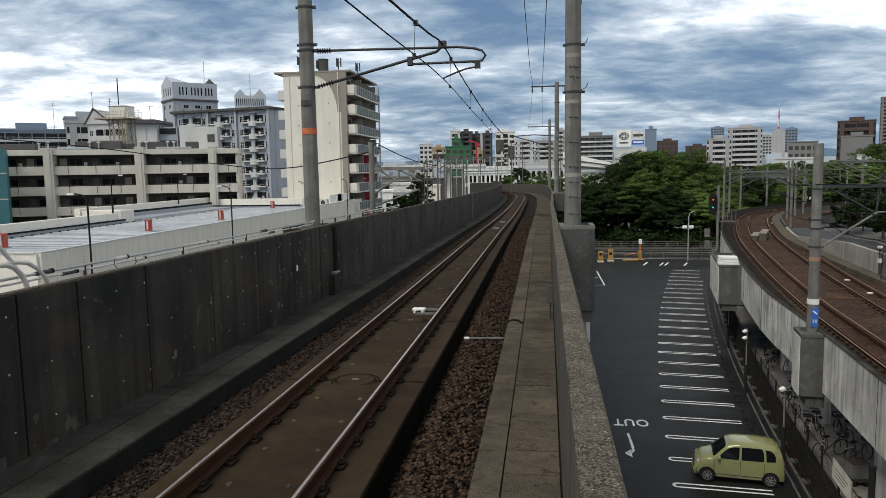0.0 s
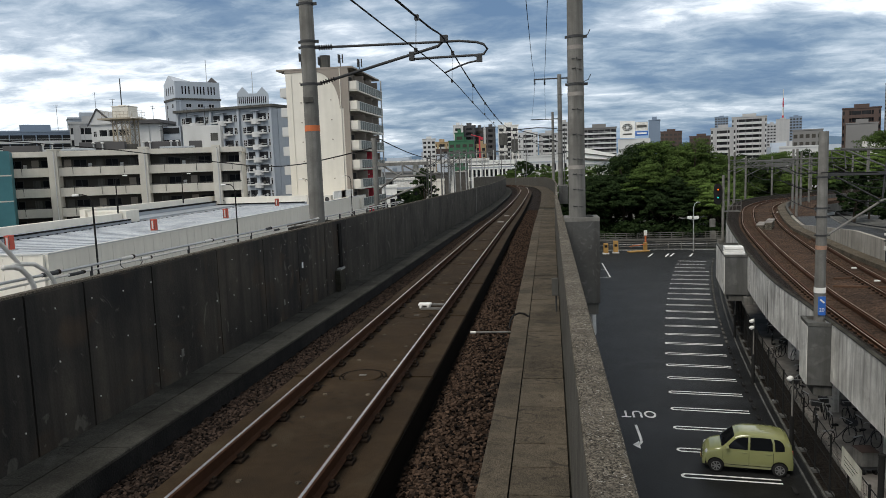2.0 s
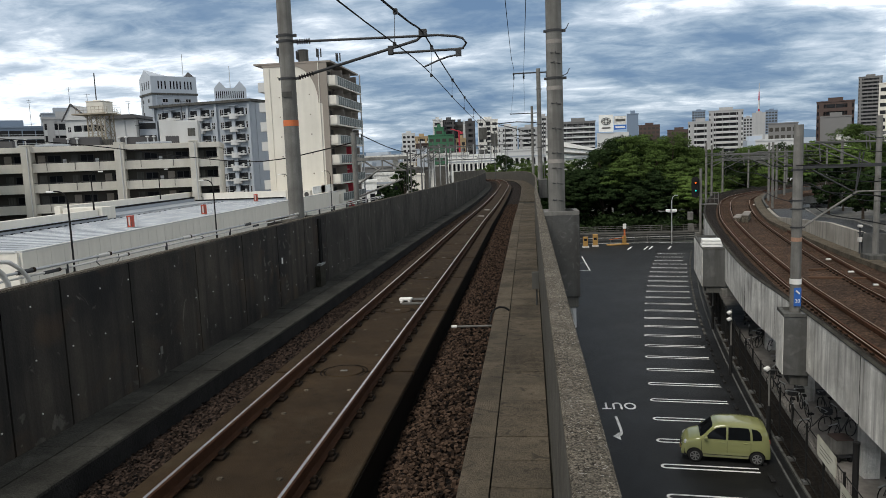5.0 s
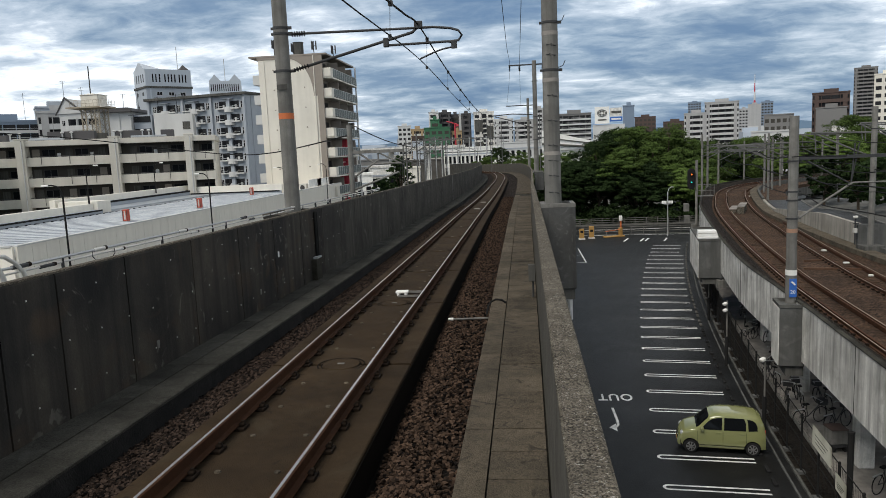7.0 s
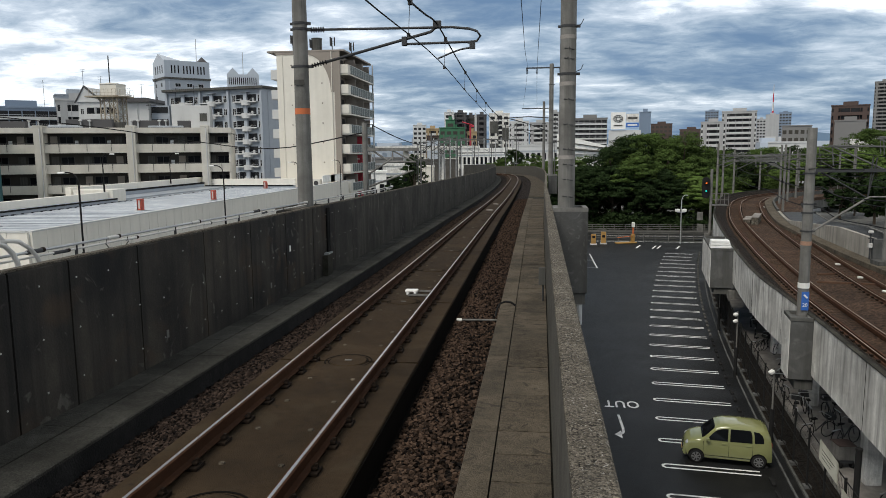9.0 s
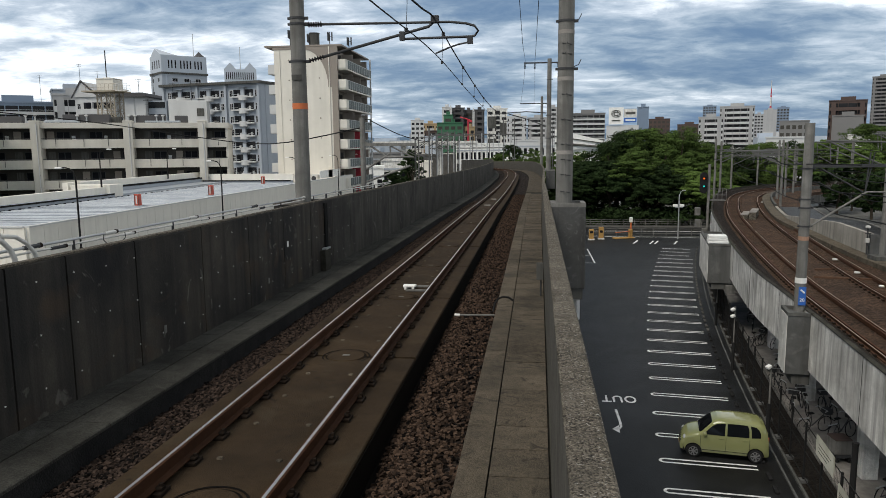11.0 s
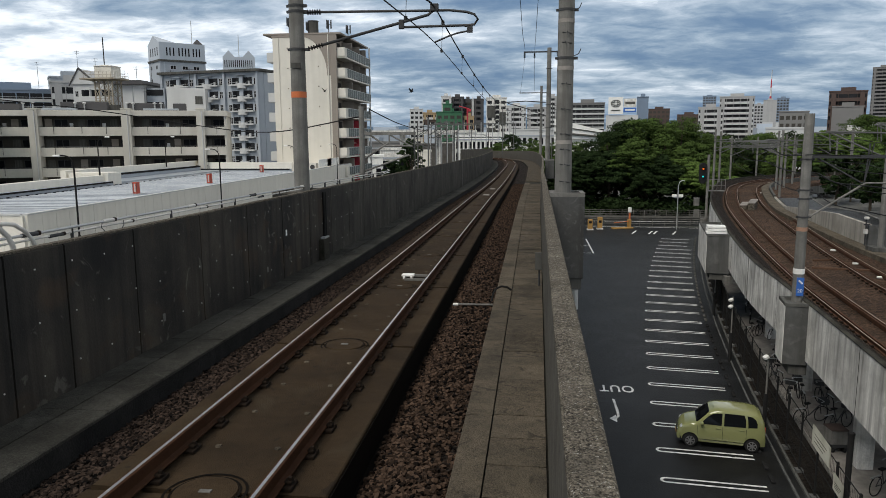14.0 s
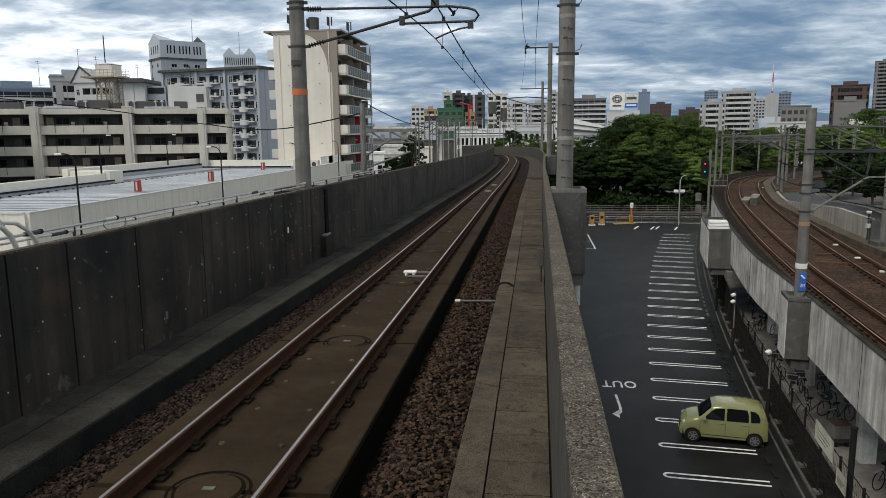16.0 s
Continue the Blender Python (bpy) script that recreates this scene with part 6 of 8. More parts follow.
def build_van(m, mat, label, h=2.0, ln=4.6):
    t = thing("van", label, "van", m, group="vans on the streets")
    b = boxes((-ln / 2, ln / 2, -0.85, 0.85, 0.35, 1.1), bevel=0.1)
    box(b, -ln / 2 + 0.05, ln / 2 - 1.1, -0.8, 0.8, 1.0, h, bevel=0.12)
    part("body", b, mat, t)
    part("windscreen", boxes((ln / 2 - 1.15, ln / 2 - 1.05, -0.7, 0.7, 1.15, h - 0.2)), M_GLASS, t)
    for s in (-1, 1):
        part("side_window", boxes((-ln / 2 + 0.4, ln / 2 - 1.3, s * 0.81 - 0.01, s * 0.81 + 0.01, 1.2, h - 0.3)), M_GLASS, t)
        for x in (-ln * 0.3, ln * 0.3):
            part("wheel", rods(((x, s * 0.7, 0.33), (x, s * 0.88, 0.33), 0.33), seg=16), M_TYRE, t)


for x_, y_, a_, m_, l_ in ((-27.5, 150, 95, M_WHITE, "white van parked in the yard"), (-31.5, 158, 60, M_GALV, "silver car-sized van parked in the yard"), (-24.5, 176, 85, M_WHITE, "white van parked by the yard road"), (-35.0, 178, 15, M_DARKBLD, "dark van parked in the yard"), (-19.5, 196, 100, M_WHITE, "white van driving along the yard road")):
    build_van(pose(x_, y_, -9.34, 0, 0, a_), m_, l_, 1.9, 4.4)
build_van(pose(51, 118, -9.32, 0, 0, 100), M_WHITE, "white van driving on the side street")
build_van(pose(48.5, 134, -9.32, 0, 0, 95), M_WHITE, "white box van parked on the side street", 2.4, 5.2)
build_van(pose(55, 142, -9.32, 0, 0, 85), M_GALV, "silver van parked by the kerb", 1.8, 4.3)

# ---- flats and shops on the far side of the wall ----


def place_on(x, y, rz):
    return pose(x, y, -9.4, 0, 0, rz)


BASE = 9.4  # local z of the track datum above the ground


def window_set(parent, rects, y, mat=M_WINDOW, frame=True, depth=0.06, frame_mat=M_LIGHT):
    """Framed windows on a wall that faces -y at local y."""
    for x0, x1, z0, z1 in rects:
        w = part("window", boxes((x0, x1, y - 0.01, y + depth, z0, z1)), mat, parent)
        if frame:
            b = bmesh.new()
            t = 0.06
            for d in ((x0 - t, x1 + t, z1, z1 + t), (x0 - t, x1 + t, z0 - t, z0), (x0 - t, x0, z0, z1), (x1, x1 + t, z0, z1)):
                box(b, d[0], d[1], y - 0.05, y + depth, d[2], d[3])
            box(b, (x0 + x1) / 2 - 0.035, (x0 + x1) / 2 + 0.035, y - 0.04, y - 0.011, z0, z1)
            if z1 - z0 > 1.1:
                box(b, x0, x1, y - 0.04, y - 0.011, z0 + (z1 - z0) * 0.62, z0 + (z1 - z0) * 0.62 + 0.06)
            part("window_frame", b, frame_mat, w)


# beige corridor flats: local x runs along the front
fl = thing("apartment_building", "beige concrete corridor flats with open access galleries", "building", place_on(-59, 86, 19.55))
part("rear_wall", boxes((-16, 23, 1.5, 10, 0, BASE + 5.55)), M_SHADE, fl, "gallery wall with shade in its colour")
part("roof", boxes((-16.3, 23.2, -0.25, 10.3, BASE + 5.3, BASE + 6.0), bevel=0.03), M_BEIGE, fl, "flat concrete roof edge")
part("end_wall", boxes((22.75, 23.05, 0.0, 9.9, 0, BASE + 5.29)), M_BEIGE, fl)
for x0, x1 in ((-16, -14.9), (-10.05, -8.95), (-0.78, 0.33), (10.12, 11.23), (19.3, 20.3)):
    c = part("column", boxes((x0, x1, -0.55, 1.5, 0, BASE + 6.1), bevel=0.03), M_BEIGE, fl)
    part("column_cap", boxes((x0 - 0.04, x1 + 0.04, -0.58, 1.2, BASE + 6.1, BASE + 6.28), bevel=0.03), M_BEIGE, c)
    part("column_seam", boxes((x1 - 0.36, x1 - 0.31, -0.565, -0.54, 0, BASE + 6.0)), M_GIRDERDARK, c)
    part("down_pipe", rods((((x0 + x1) / 2 + 0.2, -0.62, 0.2), ((x0 + x1) / 2 + 0.2, -0.62, BASE + 5.9), 0.06)), M_LIGHT, c)
rnd = random.Random(8)
for k in range(5):
    z = BASE + 3.9 - 2.6 * k
    part("gallery_parapet", boxes((-16, 22.9, -0.12, 0.05, z - 1.12, z), bevel=0.02), M_BEIGE, fl)
    part("gallery_floor", boxes((-16, 22.9, 0.05, 1.5, z - 1.12, z - 0.95)), M_BEIGE, fl)
    part("handrail", rods(((-16, -0.03, z + 0.12), (22.9, -0.03, z + 0.12), 0.035), seg=6), M_STEEL, fl)
    for x in (-7, -4, 2.0, 5.3, 8.2, 13.2, 17.2, 21.8):
        part("drain", rods(((x, -0.16, z - 0.9), (x, -0.16, z + 0.25), 0.03), seg=6), M_STEEL, fl)
    x = -15
    while x < 22:
        kind = rnd.random()
        part("door", boxes((x, x + 0.85, 1.44, 1.52, z - 0.94, z + 1.05)), M_GIRDERDARK if kind < 0.5 else M_BROWN, fl)
        window_set(fl, [(x + 1.2, x + 2.7, z - 0.0, z + 0.95)], 1.42, frame_mat=M_STEEL)
        if rnd.random() < 0.5:
            part("meter_box", boxes((x + 2.95, x + 3.35, 1.3, 1.5, z - 0.4, z + 0.5)), M_LIGHT, fl)
        x += 3.9
ph = thing("stair_penthouse", "pale grey stair penthouse on the flat roof", "penthouse", place_on(-46.0, 101, 19.55))
part("wall", boxes((-2.6, 2.6, -1.5, 3, 0, BASE + 9.4), bevel=0.05), M_LIGHT, ph)
part("louvre", boxes((1.2, 2.2, -1.56, -1.5, BASE + 7.2, BASE + 8.3)), M_GIRDERDARK, ph, "grey louvre")
part("door", boxes((-2.2, -1.3, -1.56, -1.5, BASE + 6.0, BASE + 8.0)), M_LIGHT, ph)
for x, y in ((-53, 93), (-50, 94.5), (-57, 92)):
    t = thing("roof_unit", "low grey air handling unit on the roof", "roof unit", pose(x, y, 6.0, 0, 0, 19.55), group="roof units")
    part("case", boxes((-1.2, 1.2, -0.5, 0.5, 0, 0.9), bevel=0.05), M_GIRDERDARK, t)
    part("duct", boxes((-0.3, 0.3, 0.5, 1.3, 0, 0.6)), M_GALV, t)
fm = place_on(-59, 86, 19.55)
for x, y, w_, d_, h_, mt, nm in ((5.2, 3.0, 5.6, 1.6, 1.15, M_DARKBLD, "long dark louvred unit on the flat roof"), (12.6, 3.2, 4.6, 1.6, 1.05, M_DARKBLD, "dark louvred unit on the flat roof"), (17.0, 2.6, 1.6, 1.2, 1.0, M_DARKBLD, "square dark unit on the flat roof"), (-4.6, 3.0, 4.4, 1.4, 0.9, M_DARKBLD, "low dark unit on the flat roof"), (2.6, 1.2, 4.0, 0.7, 0.35, M_ROOF, "pale duct along the flat roof edge"), (14.8, 1.3, 4.4, 0.7, 0.3, M_ROOF, "pale duct along the flat roof edge")):
    t = thing("roof_unit", nm, "roof unit", fm @ Matrix.Translation((x, y, BASE + 6.0)), group="roof units")
    part("case", boxes((-w_ / 2, w_ / 2, -d_ / 2, d_ / 2, 0.06, h_), bevel=0.05), mt, t)
    part("base", boxes((-w_ / 2 + 0.2, w_ / 2 - 0.2, -d_ / 2 + 0.1, d_ / 2 - 0.1, 0, 0.06)), M_GIRDERDARK, t)
for x, y in ((-2.0, 2.4), (-0.9, 2.4), (4.2, 2.1), (5.3, 2.1), (10.4, 2.4), (11.2, 2.3), (13.9, 2.2), (14.7, 2.2)):
    t = thing("roof_vent", "small pale domed vent on the flat roof", "roof vent", fm @ Matrix.Translation((x, y, BASE + 6.0)), group="roof vents")
    part("pipe", rods(((0, 0, 0), (0, 0, 0.95), 0.1), seg=8), M_GALV, t)
    b = bmesh.new()
    bmesh.ops.create_uvsphere(b, u_segments=12, v_segments=8, radius=0.25, matrix=Matrix.Translation((0, 0, 1.0)) @ Matrix.Diagonal((1, 1, 0.55, 1)))
    part("dome", b, M_LIGHT, t, smooth=True)
tb = thing("apartment_building", "teal sheeted building front beside the flats", "building", place_on(-60.5, 76, 36))
part("wall", boxes((-4, 2.35, 0, 8, 0, BASE + 5.9)), material("teal sheeting", (0.035, 0.14, 0.16), 0.6, vary=0.12, scale=1, bump=0.05), tb)
for k in range(4):
    part("band", boxes((-4, 2.40, -0.03, 0, BASE + 3.0 - 3 * k, BASE + 3.15 - 3 * k)), M_BEIGE, tb)

# grey-blue flats with rounded balconies
bl = thing("apartment_building", "grey-blue tall flats with white rounded balconies", "building", place_on(-81, 157, -14.04))
part("wall", boxes((2.4, 28.0, 0.3, 12, 0, BASE + 16.2)), M_BLUE, bl)
part("roof", boxes((1.9, 28.5, -0.6, 12.4, BASE + 16.2, BASE + 16.75), bevel=0.04), M_GIRDERDARK, bl, "dark flat roof edge")
for x in (2.7, 11.9, 19.3, 27.7):
    part("fin", boxes((x - 0.25, x + 0.25, -0.25, 0.3, 0, BASE + 16.2)), M_BLUE, bl)
half_round = bmesh.new()
N = 14
top, bot = [], []
for k in range(N + 1):
    a = math.pi * k / N
    top.append(half_round.verts.new((1.15 * math.cos(a), -0.95 * math.sin(a), 0.55)))
    bot.append(half_round.verts.new((1.15 * math.cos(a), -0.95 * math.sin(a), -0.55)))
for k in range(N):
    half_round.faces.new((top[k], top[k + 1], bot[k + 1], bot[k]))
half_round.faces.new(top)
half_round.faces.new(bot[::-1])
hr_me = mesh_from(half_round, "rounded_balcony")
hr_me.materials.append(M_LIGHT)
for k in range(9):
    z = BASE + 13.35 - 2.75 * k
    if z < 0.5:
        break
    for cx in (7.2, 14.9, 23.7):
        part("recess", boxes((cx - 2.5, cx + 2.5, 0.22, 0.34, z + 0.1, z + 1.7)), M_RECESS, bl, "flat dark sheet painted as balcony shade")
        for x, w_, h_ in ((cx - 2.2, 0.75, 1.5), (cx + 0.75, 0.8, 1.5)):
            part("balcony_door", boxes((x, x + w_, 0.17, 0.22, z + 0.12, z + h_)), M_WINDOW, bl)
        for x, w_, h_ in ((cx - 1.35 + 0.3 * ((k * 3) % 4), 0.45, 0.85), (cx + 1.75 - 0.25 * (k % 3), 0.4, 0.95)):
            part("balcony_clutter", boxes((x, x + w_, -0.1, 0.15, z + 0.3, z + h_)), (M_LIGHT, M_SHADE, M_GALV)[(k + int(cx)) % 3], bl)
        for x0, x1 in ((cx - 2.75, cx - 1.2), (cx + 1.2, cx + 2.75)):
            part("handrail", boxes((x0, x1, -0.38, -0.33, z + 0.62, z + 0.68)), M_GALV, bl)
        same("rounded_balcony", hr_me, bl, pose(cx, 0.28, z - 0.05))
        part("balcony_slab", boxes((cx - 2.9, cx + 2.9, -0.42, 0.28, z - 0.02, z + 0.27), bevel=0.03), M_LIGHT, bl)
        part("post", boxes((cx - 0.42, cx + 0.42, -0.2, 0.3, z + 0.5, z + 2.15)), M_BLUE, bl)
        part("canopy", boxes((cx - 1.1, cx + 1.1, -0.6, 0.3, z + 2.12, z + 2.2)), M_BLUE, bl) if k == 0 else None
        for x in (cx - 3.5, cx + 3.0):
            window_set(bl, [(x, x + 0.75, z + 0.2, z + 1.55)], 0.28)
for y in (0, 4, 8):
    part("side_pipe", rods(((28.05, y + 2, 0.2), (28.05, y + 2, BASE + 16), 0.08), seg=6), M_BLUE, bl)


# cream tower block beside the line
tn = thing("apartment_building", "cream tiled tower block with glass-fronted balconies", "building", place_on(-33.8, 103.5, 0))
part("side_wall", boxes((-0.15, 8.35, 0.0, 0.4, 0, BASE + 16.55)), M_TAN, tn, "cream tiled blank side wall")
part("corner_strip", boxes((8.351, 9.2, -0.06, 0.4, 0, BASE + 17.0)), M_BROWN, tn, "taupe corner strip")
b = bmesh.new()
pts = [(-0.3, 16.56), (4.2, 16.56)] + [(4.2 + 3.6 * math.sin(a), 11.2 + 5.36 * math.cos(a)) for a in [math.pi / 2 * k / 10 for k in range(1, 11)]] + [(8.34, 11.2), (8.34, 17.05), (-0.3, 17.05)]
f = b.faces.new([b.verts.new((x, -0.06, BASE + z)) for x, z in pts])
r = bmesh.ops.extrude_face_region(b, geom=[f])
bmesh.ops.translate(b, vec=(0, 0.05, 0), verts=[g for g in r["geom"] if isinstance(g, bmesh.types.BMVert)])
bmesh.ops.triangulate(b, faces=[f for f in b.faces if len(f.verts) > 4])
part("curved_crest", b, M_BROWN, tn, "taupe crest with a curved lower edge")
part("core", boxes((0.0, 8.6, 0.401, 17.2, 0, BASE + 16.6)), M_BROWN, tn)
part("roof", boxes((-1.5, 9.9, -0.1, 17.8, BASE + 16.9, BASE + 17.15), bevel=0.03), M_BROWN, tn)
part("pilaster", boxes((0.55, 0.75, -0.1, 0.0, 0, BASE + 16.5)), M_TAN, tn)
part("down_pipe", rods(((8.0, -0.1, 0.2), (8.0, -0.1, BASE + 16.9), 0.07)), M_TAN, tn)
for k in range(9):
    z = BASE + 15.1 - 2.83 * k
    if z < 0.6:
        break
    if k < 9:
        part("rear_balcony", boxes((-1.3, -0.16, 0.6, 4.2, z - 1.9, z - 0.55), bevel=0.03), M_LIGHT, tn, "white rear balcony")
        for x in (2.0, 6.5):
            b = bmesh.new()
            bmesh.ops.create_cone(b, cap_ends=True, segments=10, radius1=0.1, radius2=0.08, depth=0.1, matrix=pose(x, -0.04, z - 1.4 + (1.4 if x < 3 else -1.2), 90, 0, 0))
            part("vent", b, M_BROWN, tn)
    fx = 9.2
    part("balcony_floor", boxes((8.61, fx + 1.15, 0.3, 17.4, z - 1.45, z - 1.25)), M_TAN, tn)
    part("balcony_end", boxes((8.62, fx + 1.15, 0.2, 0.35, z - 1.25, z), bevel=0.02), M_TAN, tn, "cream balcony end wall")
    g = part("balcony_glass", boxes((fx + 1.07, fx + 1.11, 1.6, 17.4, z - 1.15, z - 0.05)), M_RAILGLASS, tn, "green-grey glass balcony front")
    b = bmesh.new()
    for j in range(14):
        y = 1.6 + j * 15.8 / 13
        box(b, fx + 1.05, fx + 1.14, y - 0.04, y + 0.04, z - 1.25, z + 0.02)
    box(b, fx + 1.04, fx + 1.15, 1.6, 17.4, z - 0.04, z + 0.03)
    part("balustrade", b, M_LIGHT, g, "pale metal balustrade")
    part("balcony_wall", boxes((fx + 1.0, fx + 1.15, 0.36, 1.58, z - 1.25, z)), M_TAN, tn)
    for y in (5.2, 10.2, 14.6):
        part("partition", boxes((8.61, fx + 1.0, y - 0.08, y + 0.08, z - 1.25, z + 1.2)), M_BROWN, tn)
    for y in (1.0, 5.6, 10.5, 13.8):
        part("balcony_door", boxes((8.6, 8.66, y, y + 3.2, z - 1.2, z + 0.9)), M_WINDOW, tn, "dark balcony doors")
    if 3 < k < 8:
        part("red_panel", boxes((8.67, 10.18, 9.0, 9.3, z - 1.25, z + 1.25)), M_REDWALL, tn, "crimson partition panel")
        part("red_panel", boxes((8.661, 8.7, 9.3, 12.4, z - 1.2, z + 1.2)), M_REDWALL, tn, "crimson wall panel")
part("corner_post", rods(((10.2, 17.3, 0), (10.2, 17.3, BASE + 16.9), 0.12)), M_LIGHT, tn)
part("street_wall", boxes((8.7, 11, 0.5, 17.3, 0, 2.6)), M_BROWN, tn)
for x, y, h in ((1.4, 3, 2.6), (7.8, 1.4, 1.9), (9.0, 8, 2.1), (4.6, 2, 1.8)):
    t = thing("roof_antenna", "dark mobile antenna mast on the roof", "antenna", pose(-33.8 + x, 103.5 + y, 17.15), group="roof antennas")
    b = bmesh.new()
    rod(b, (0, 0, 0), (0, 0, h), 0.06, None, 6)
    for a in range(3):
        d = Vector((math.cos(2.1 * a), math.sin(2.1 * a), 0)) * 0.35
        rod(b, d + Vector((0, 0, h - 1.2)), d + Vector((0, 0, h)), 0.1, None, 6)
        rod(b, Vector((0, 0, h - 0.6)), d + Vector((0, 0, h - 0.6)), 0.03, None, 5)
    part("mast", b, M_STEEL, t)
t = thing("roof_tank", "grey cylindrical tank on the roof", "tank", pose(-28.6, 106, 17.15))
part("drum", rods(((0, 0, 0), (0, 0, 1.9), 0.75), seg=18), M_GIRDERDARK, t)
part("lid", rods(((0, 0, 1.901), (0, 0, 2.0), 0.8), seg=18), M_STEEL, t)

# slate-blue tower with ridged crown
tw = thing("tower_block", "pale blue-grey tower with a slotted crown and a gable", "building", place_on(-89.0, 176.5, 45))
part("wall", boxes((0, 11.6, 0.0, 9, 0, BASE + 21.4)), M_BLUE, tw)
part("cornice", boxes((-0.2, 11.8, -0.2, 9.2, BASE + 21.4, BASE + 21.9)), M_GIRDERDARK, tw)
crown = part("crown", boxes((0, 11.6, 0.0, 9, BASE + 21.9, BASE + 26.1)), M_PALEBLUE, tw, "pale slotted crown")
b = bmesh.new()
v = [b.verts.new(p) for p in ((0, 0.4, BASE + 26.1), (0, 8.6, BASE + 26.1), (0, 4.5, BASE + 28.0), (4.5, 0.4, BASE + 26.1), (4.5, 8.6, BASE + 26.1))]
for q in ((0, 1, 2), (0, 2, 3), (1, 4, 2), (2, 4, 3), (0, 3, 4, 1)):
    b.faces.new([v[i] for i in q])
part("gable_roof", b, M_PALEBLUE, crown)
b = bmesh.new()
bmesh.ops.create_cone(b, cap_ends=True, segments=4, radius1=1.7, radius2=0.05, depth=1.5, matrix=pose(10.4, 2.0, BASE + 26.86, 0, 0, 45))
part("roof_pyramid", b, M_DARKBLD, crown, "dark roof pyramid")
for x in (1.7, 2.5, 3.4, 4.75, 5.6, 6.4, 7.25, 8.4, 9.2, 10.0):
    part("slot", boxes((x, x + 0.32, -0.03, 0.02, BASE + 22.9, BASE + 24.9)), M_WINDOW, crown)
for y in (1.3, 3.0, 4.8, 6.6):
    part("slot", boxes((-0.03, 0.02, y, y + 0.6, BASE + 22.9, BASE + 24.9)), M_WINDOW, crown)
window_set(tw, [(2.6, 3.9, BASE + 19.6, BASE + 20.4), (5.6, 6.9, BASE + 19.6, BASE + 20.4), (8.5, 9.8, BASE + 19.6, BASE + 20.4)], 0.0)
for y, z in ((2.0, 19.6), (6.4, 19.6), (6.4, 16.4), (1.6, 13.6), (5.0, 13.4), (6.4, 10.6), (2.0, 10.4)):
    part("side_window", boxes((-0.03, 0.02, y, y + 1.2, BASE + z, BASE + z + 0.9)), M_WINDOW, tw)
part("opening", boxes((1.6, 9.5, -0.03, 0.05, BASE + 16.3, BASE + 17.4)), M_WINDOW, tw)
part("fin", boxes((0.9, 1.25, -0.12, 0.0, BASE + 8.0, BASE + 21.39)), M_PALEBLUE, tw)
part("lightning_rod", rods(((9.4, 3, BASE + 26.1), (9.4, 3, BASE + 32.3), 0.08), seg=6), M_GALV, tw)
t2 = thing("tower_block", "pale blue-grey tower crown with twin gables", "building", place_on(-75.8, 184, 20))
part("wall", boxes((0, 8.0, 0, 6, 0, BASE + 23.0)), M_PALEBLUE, t2)
b = bmesh.new()
for x0, x1 in ((0, 3.0), (5.0, 8.0)):
    v = [b.verts.new(p) for p in ((x0, 0, BASE + 23.0), (x1, 0, BASE + 23.0), ((x0 + x1) / 2, 0, BASE + 24.7), (x0, 6, BASE + 23.0), (x1, 6, BASE + 23.0), ((x0 + x1) / 2, 6, BASE + 24.7))]
    for q in ((0, 1, 2), (5, 4, 3), (0, 2, 5, 3), (1, 4, 5, 2), (0, 3, 4, 1)):
        b.faces.new([v[i] for i in q])
part("gable_roof", b, M_PALEBLUE, t2)
for k in range(14):
    part("slot", boxes((0.4 + k * 0.52, 0.62 + k * 0.52, -0.03, 0.02, BASE + 20.4, BASE + 22.2)), M_WINDOW, t2)
part("lightning_rod", rods(((4, 3, BASE + 23.0), (4, 3, BASE + 29), 0.09), seg=6), M_GALV, t2)

# white gabled flats and the lattice water tower
wf = thing("apartment_building", "white gabled flats with long balconies", "building", place_on(-95.5, 150, 8))
part("wall", boxes((0, 8.5, 0, 12, 0, BASE + 14.0)), M_LIGHT, wf)
part("wall", boxes((8.5, 14.6, 1.5, 12, 0, BASE + 14.0)), M_LIGHT, wf, "blank white end wall")
b = boxes((5.0, 15.2, 0.5, 12.4, BASE + 14.0, BASE + 14.9))
bmesh.ops.bevel(b, geom=[e for e in b.edges if all(v.co.z > BASE + 14.5 for v in e.verts) and all(v.co.x > 10 for v in e.verts)], offset=0.7, segments=1, affect="EDGES")
part("roof", b, M_DARKBLD, wf, "dark roof edge")
part("down_pipe", rods(((12.2, 1.4, 0), (12.2, 1.4, BASE + 14.0), 0.08), seg=6), M_GALV, wf)
b = bmesh.new()
v = [b.verts.new(p) for p in ((-0.3, -0.3, BASE + 14.0), (5.2, -0.3, BASE + 14.0), (1.6, -0.3, BASE + 17.3), (-0.3, 12, BASE + 14.0), (5.2, 12, BASE + 14.0), (1.6, 12, BASE + 17.3))]
for q in ((0, 1, 2), (5, 4, 3), (0, 2, 5, 3), (1, 4, 5, 2), (0, 3, 4, 1)):
    b.faces.new([v[i] for i in q])
part("gable_roof", b, M_LIGHT, wf)
part("roof_edge", rods(((1.6, -0.35, BASE + 17.4), (-0.6, -0.35, BASE + 13.7), 0.16), seg=6), M_DARKBLD, wf, "dark sloping roof edge")
part("roof_edge", rods(((1.6, -0.35, BASE + 17.4), (5.5, -0.35, BASE + 13.9), 0.2), seg=6), M_DARKBLD, wf, "dark sloping roof edge")
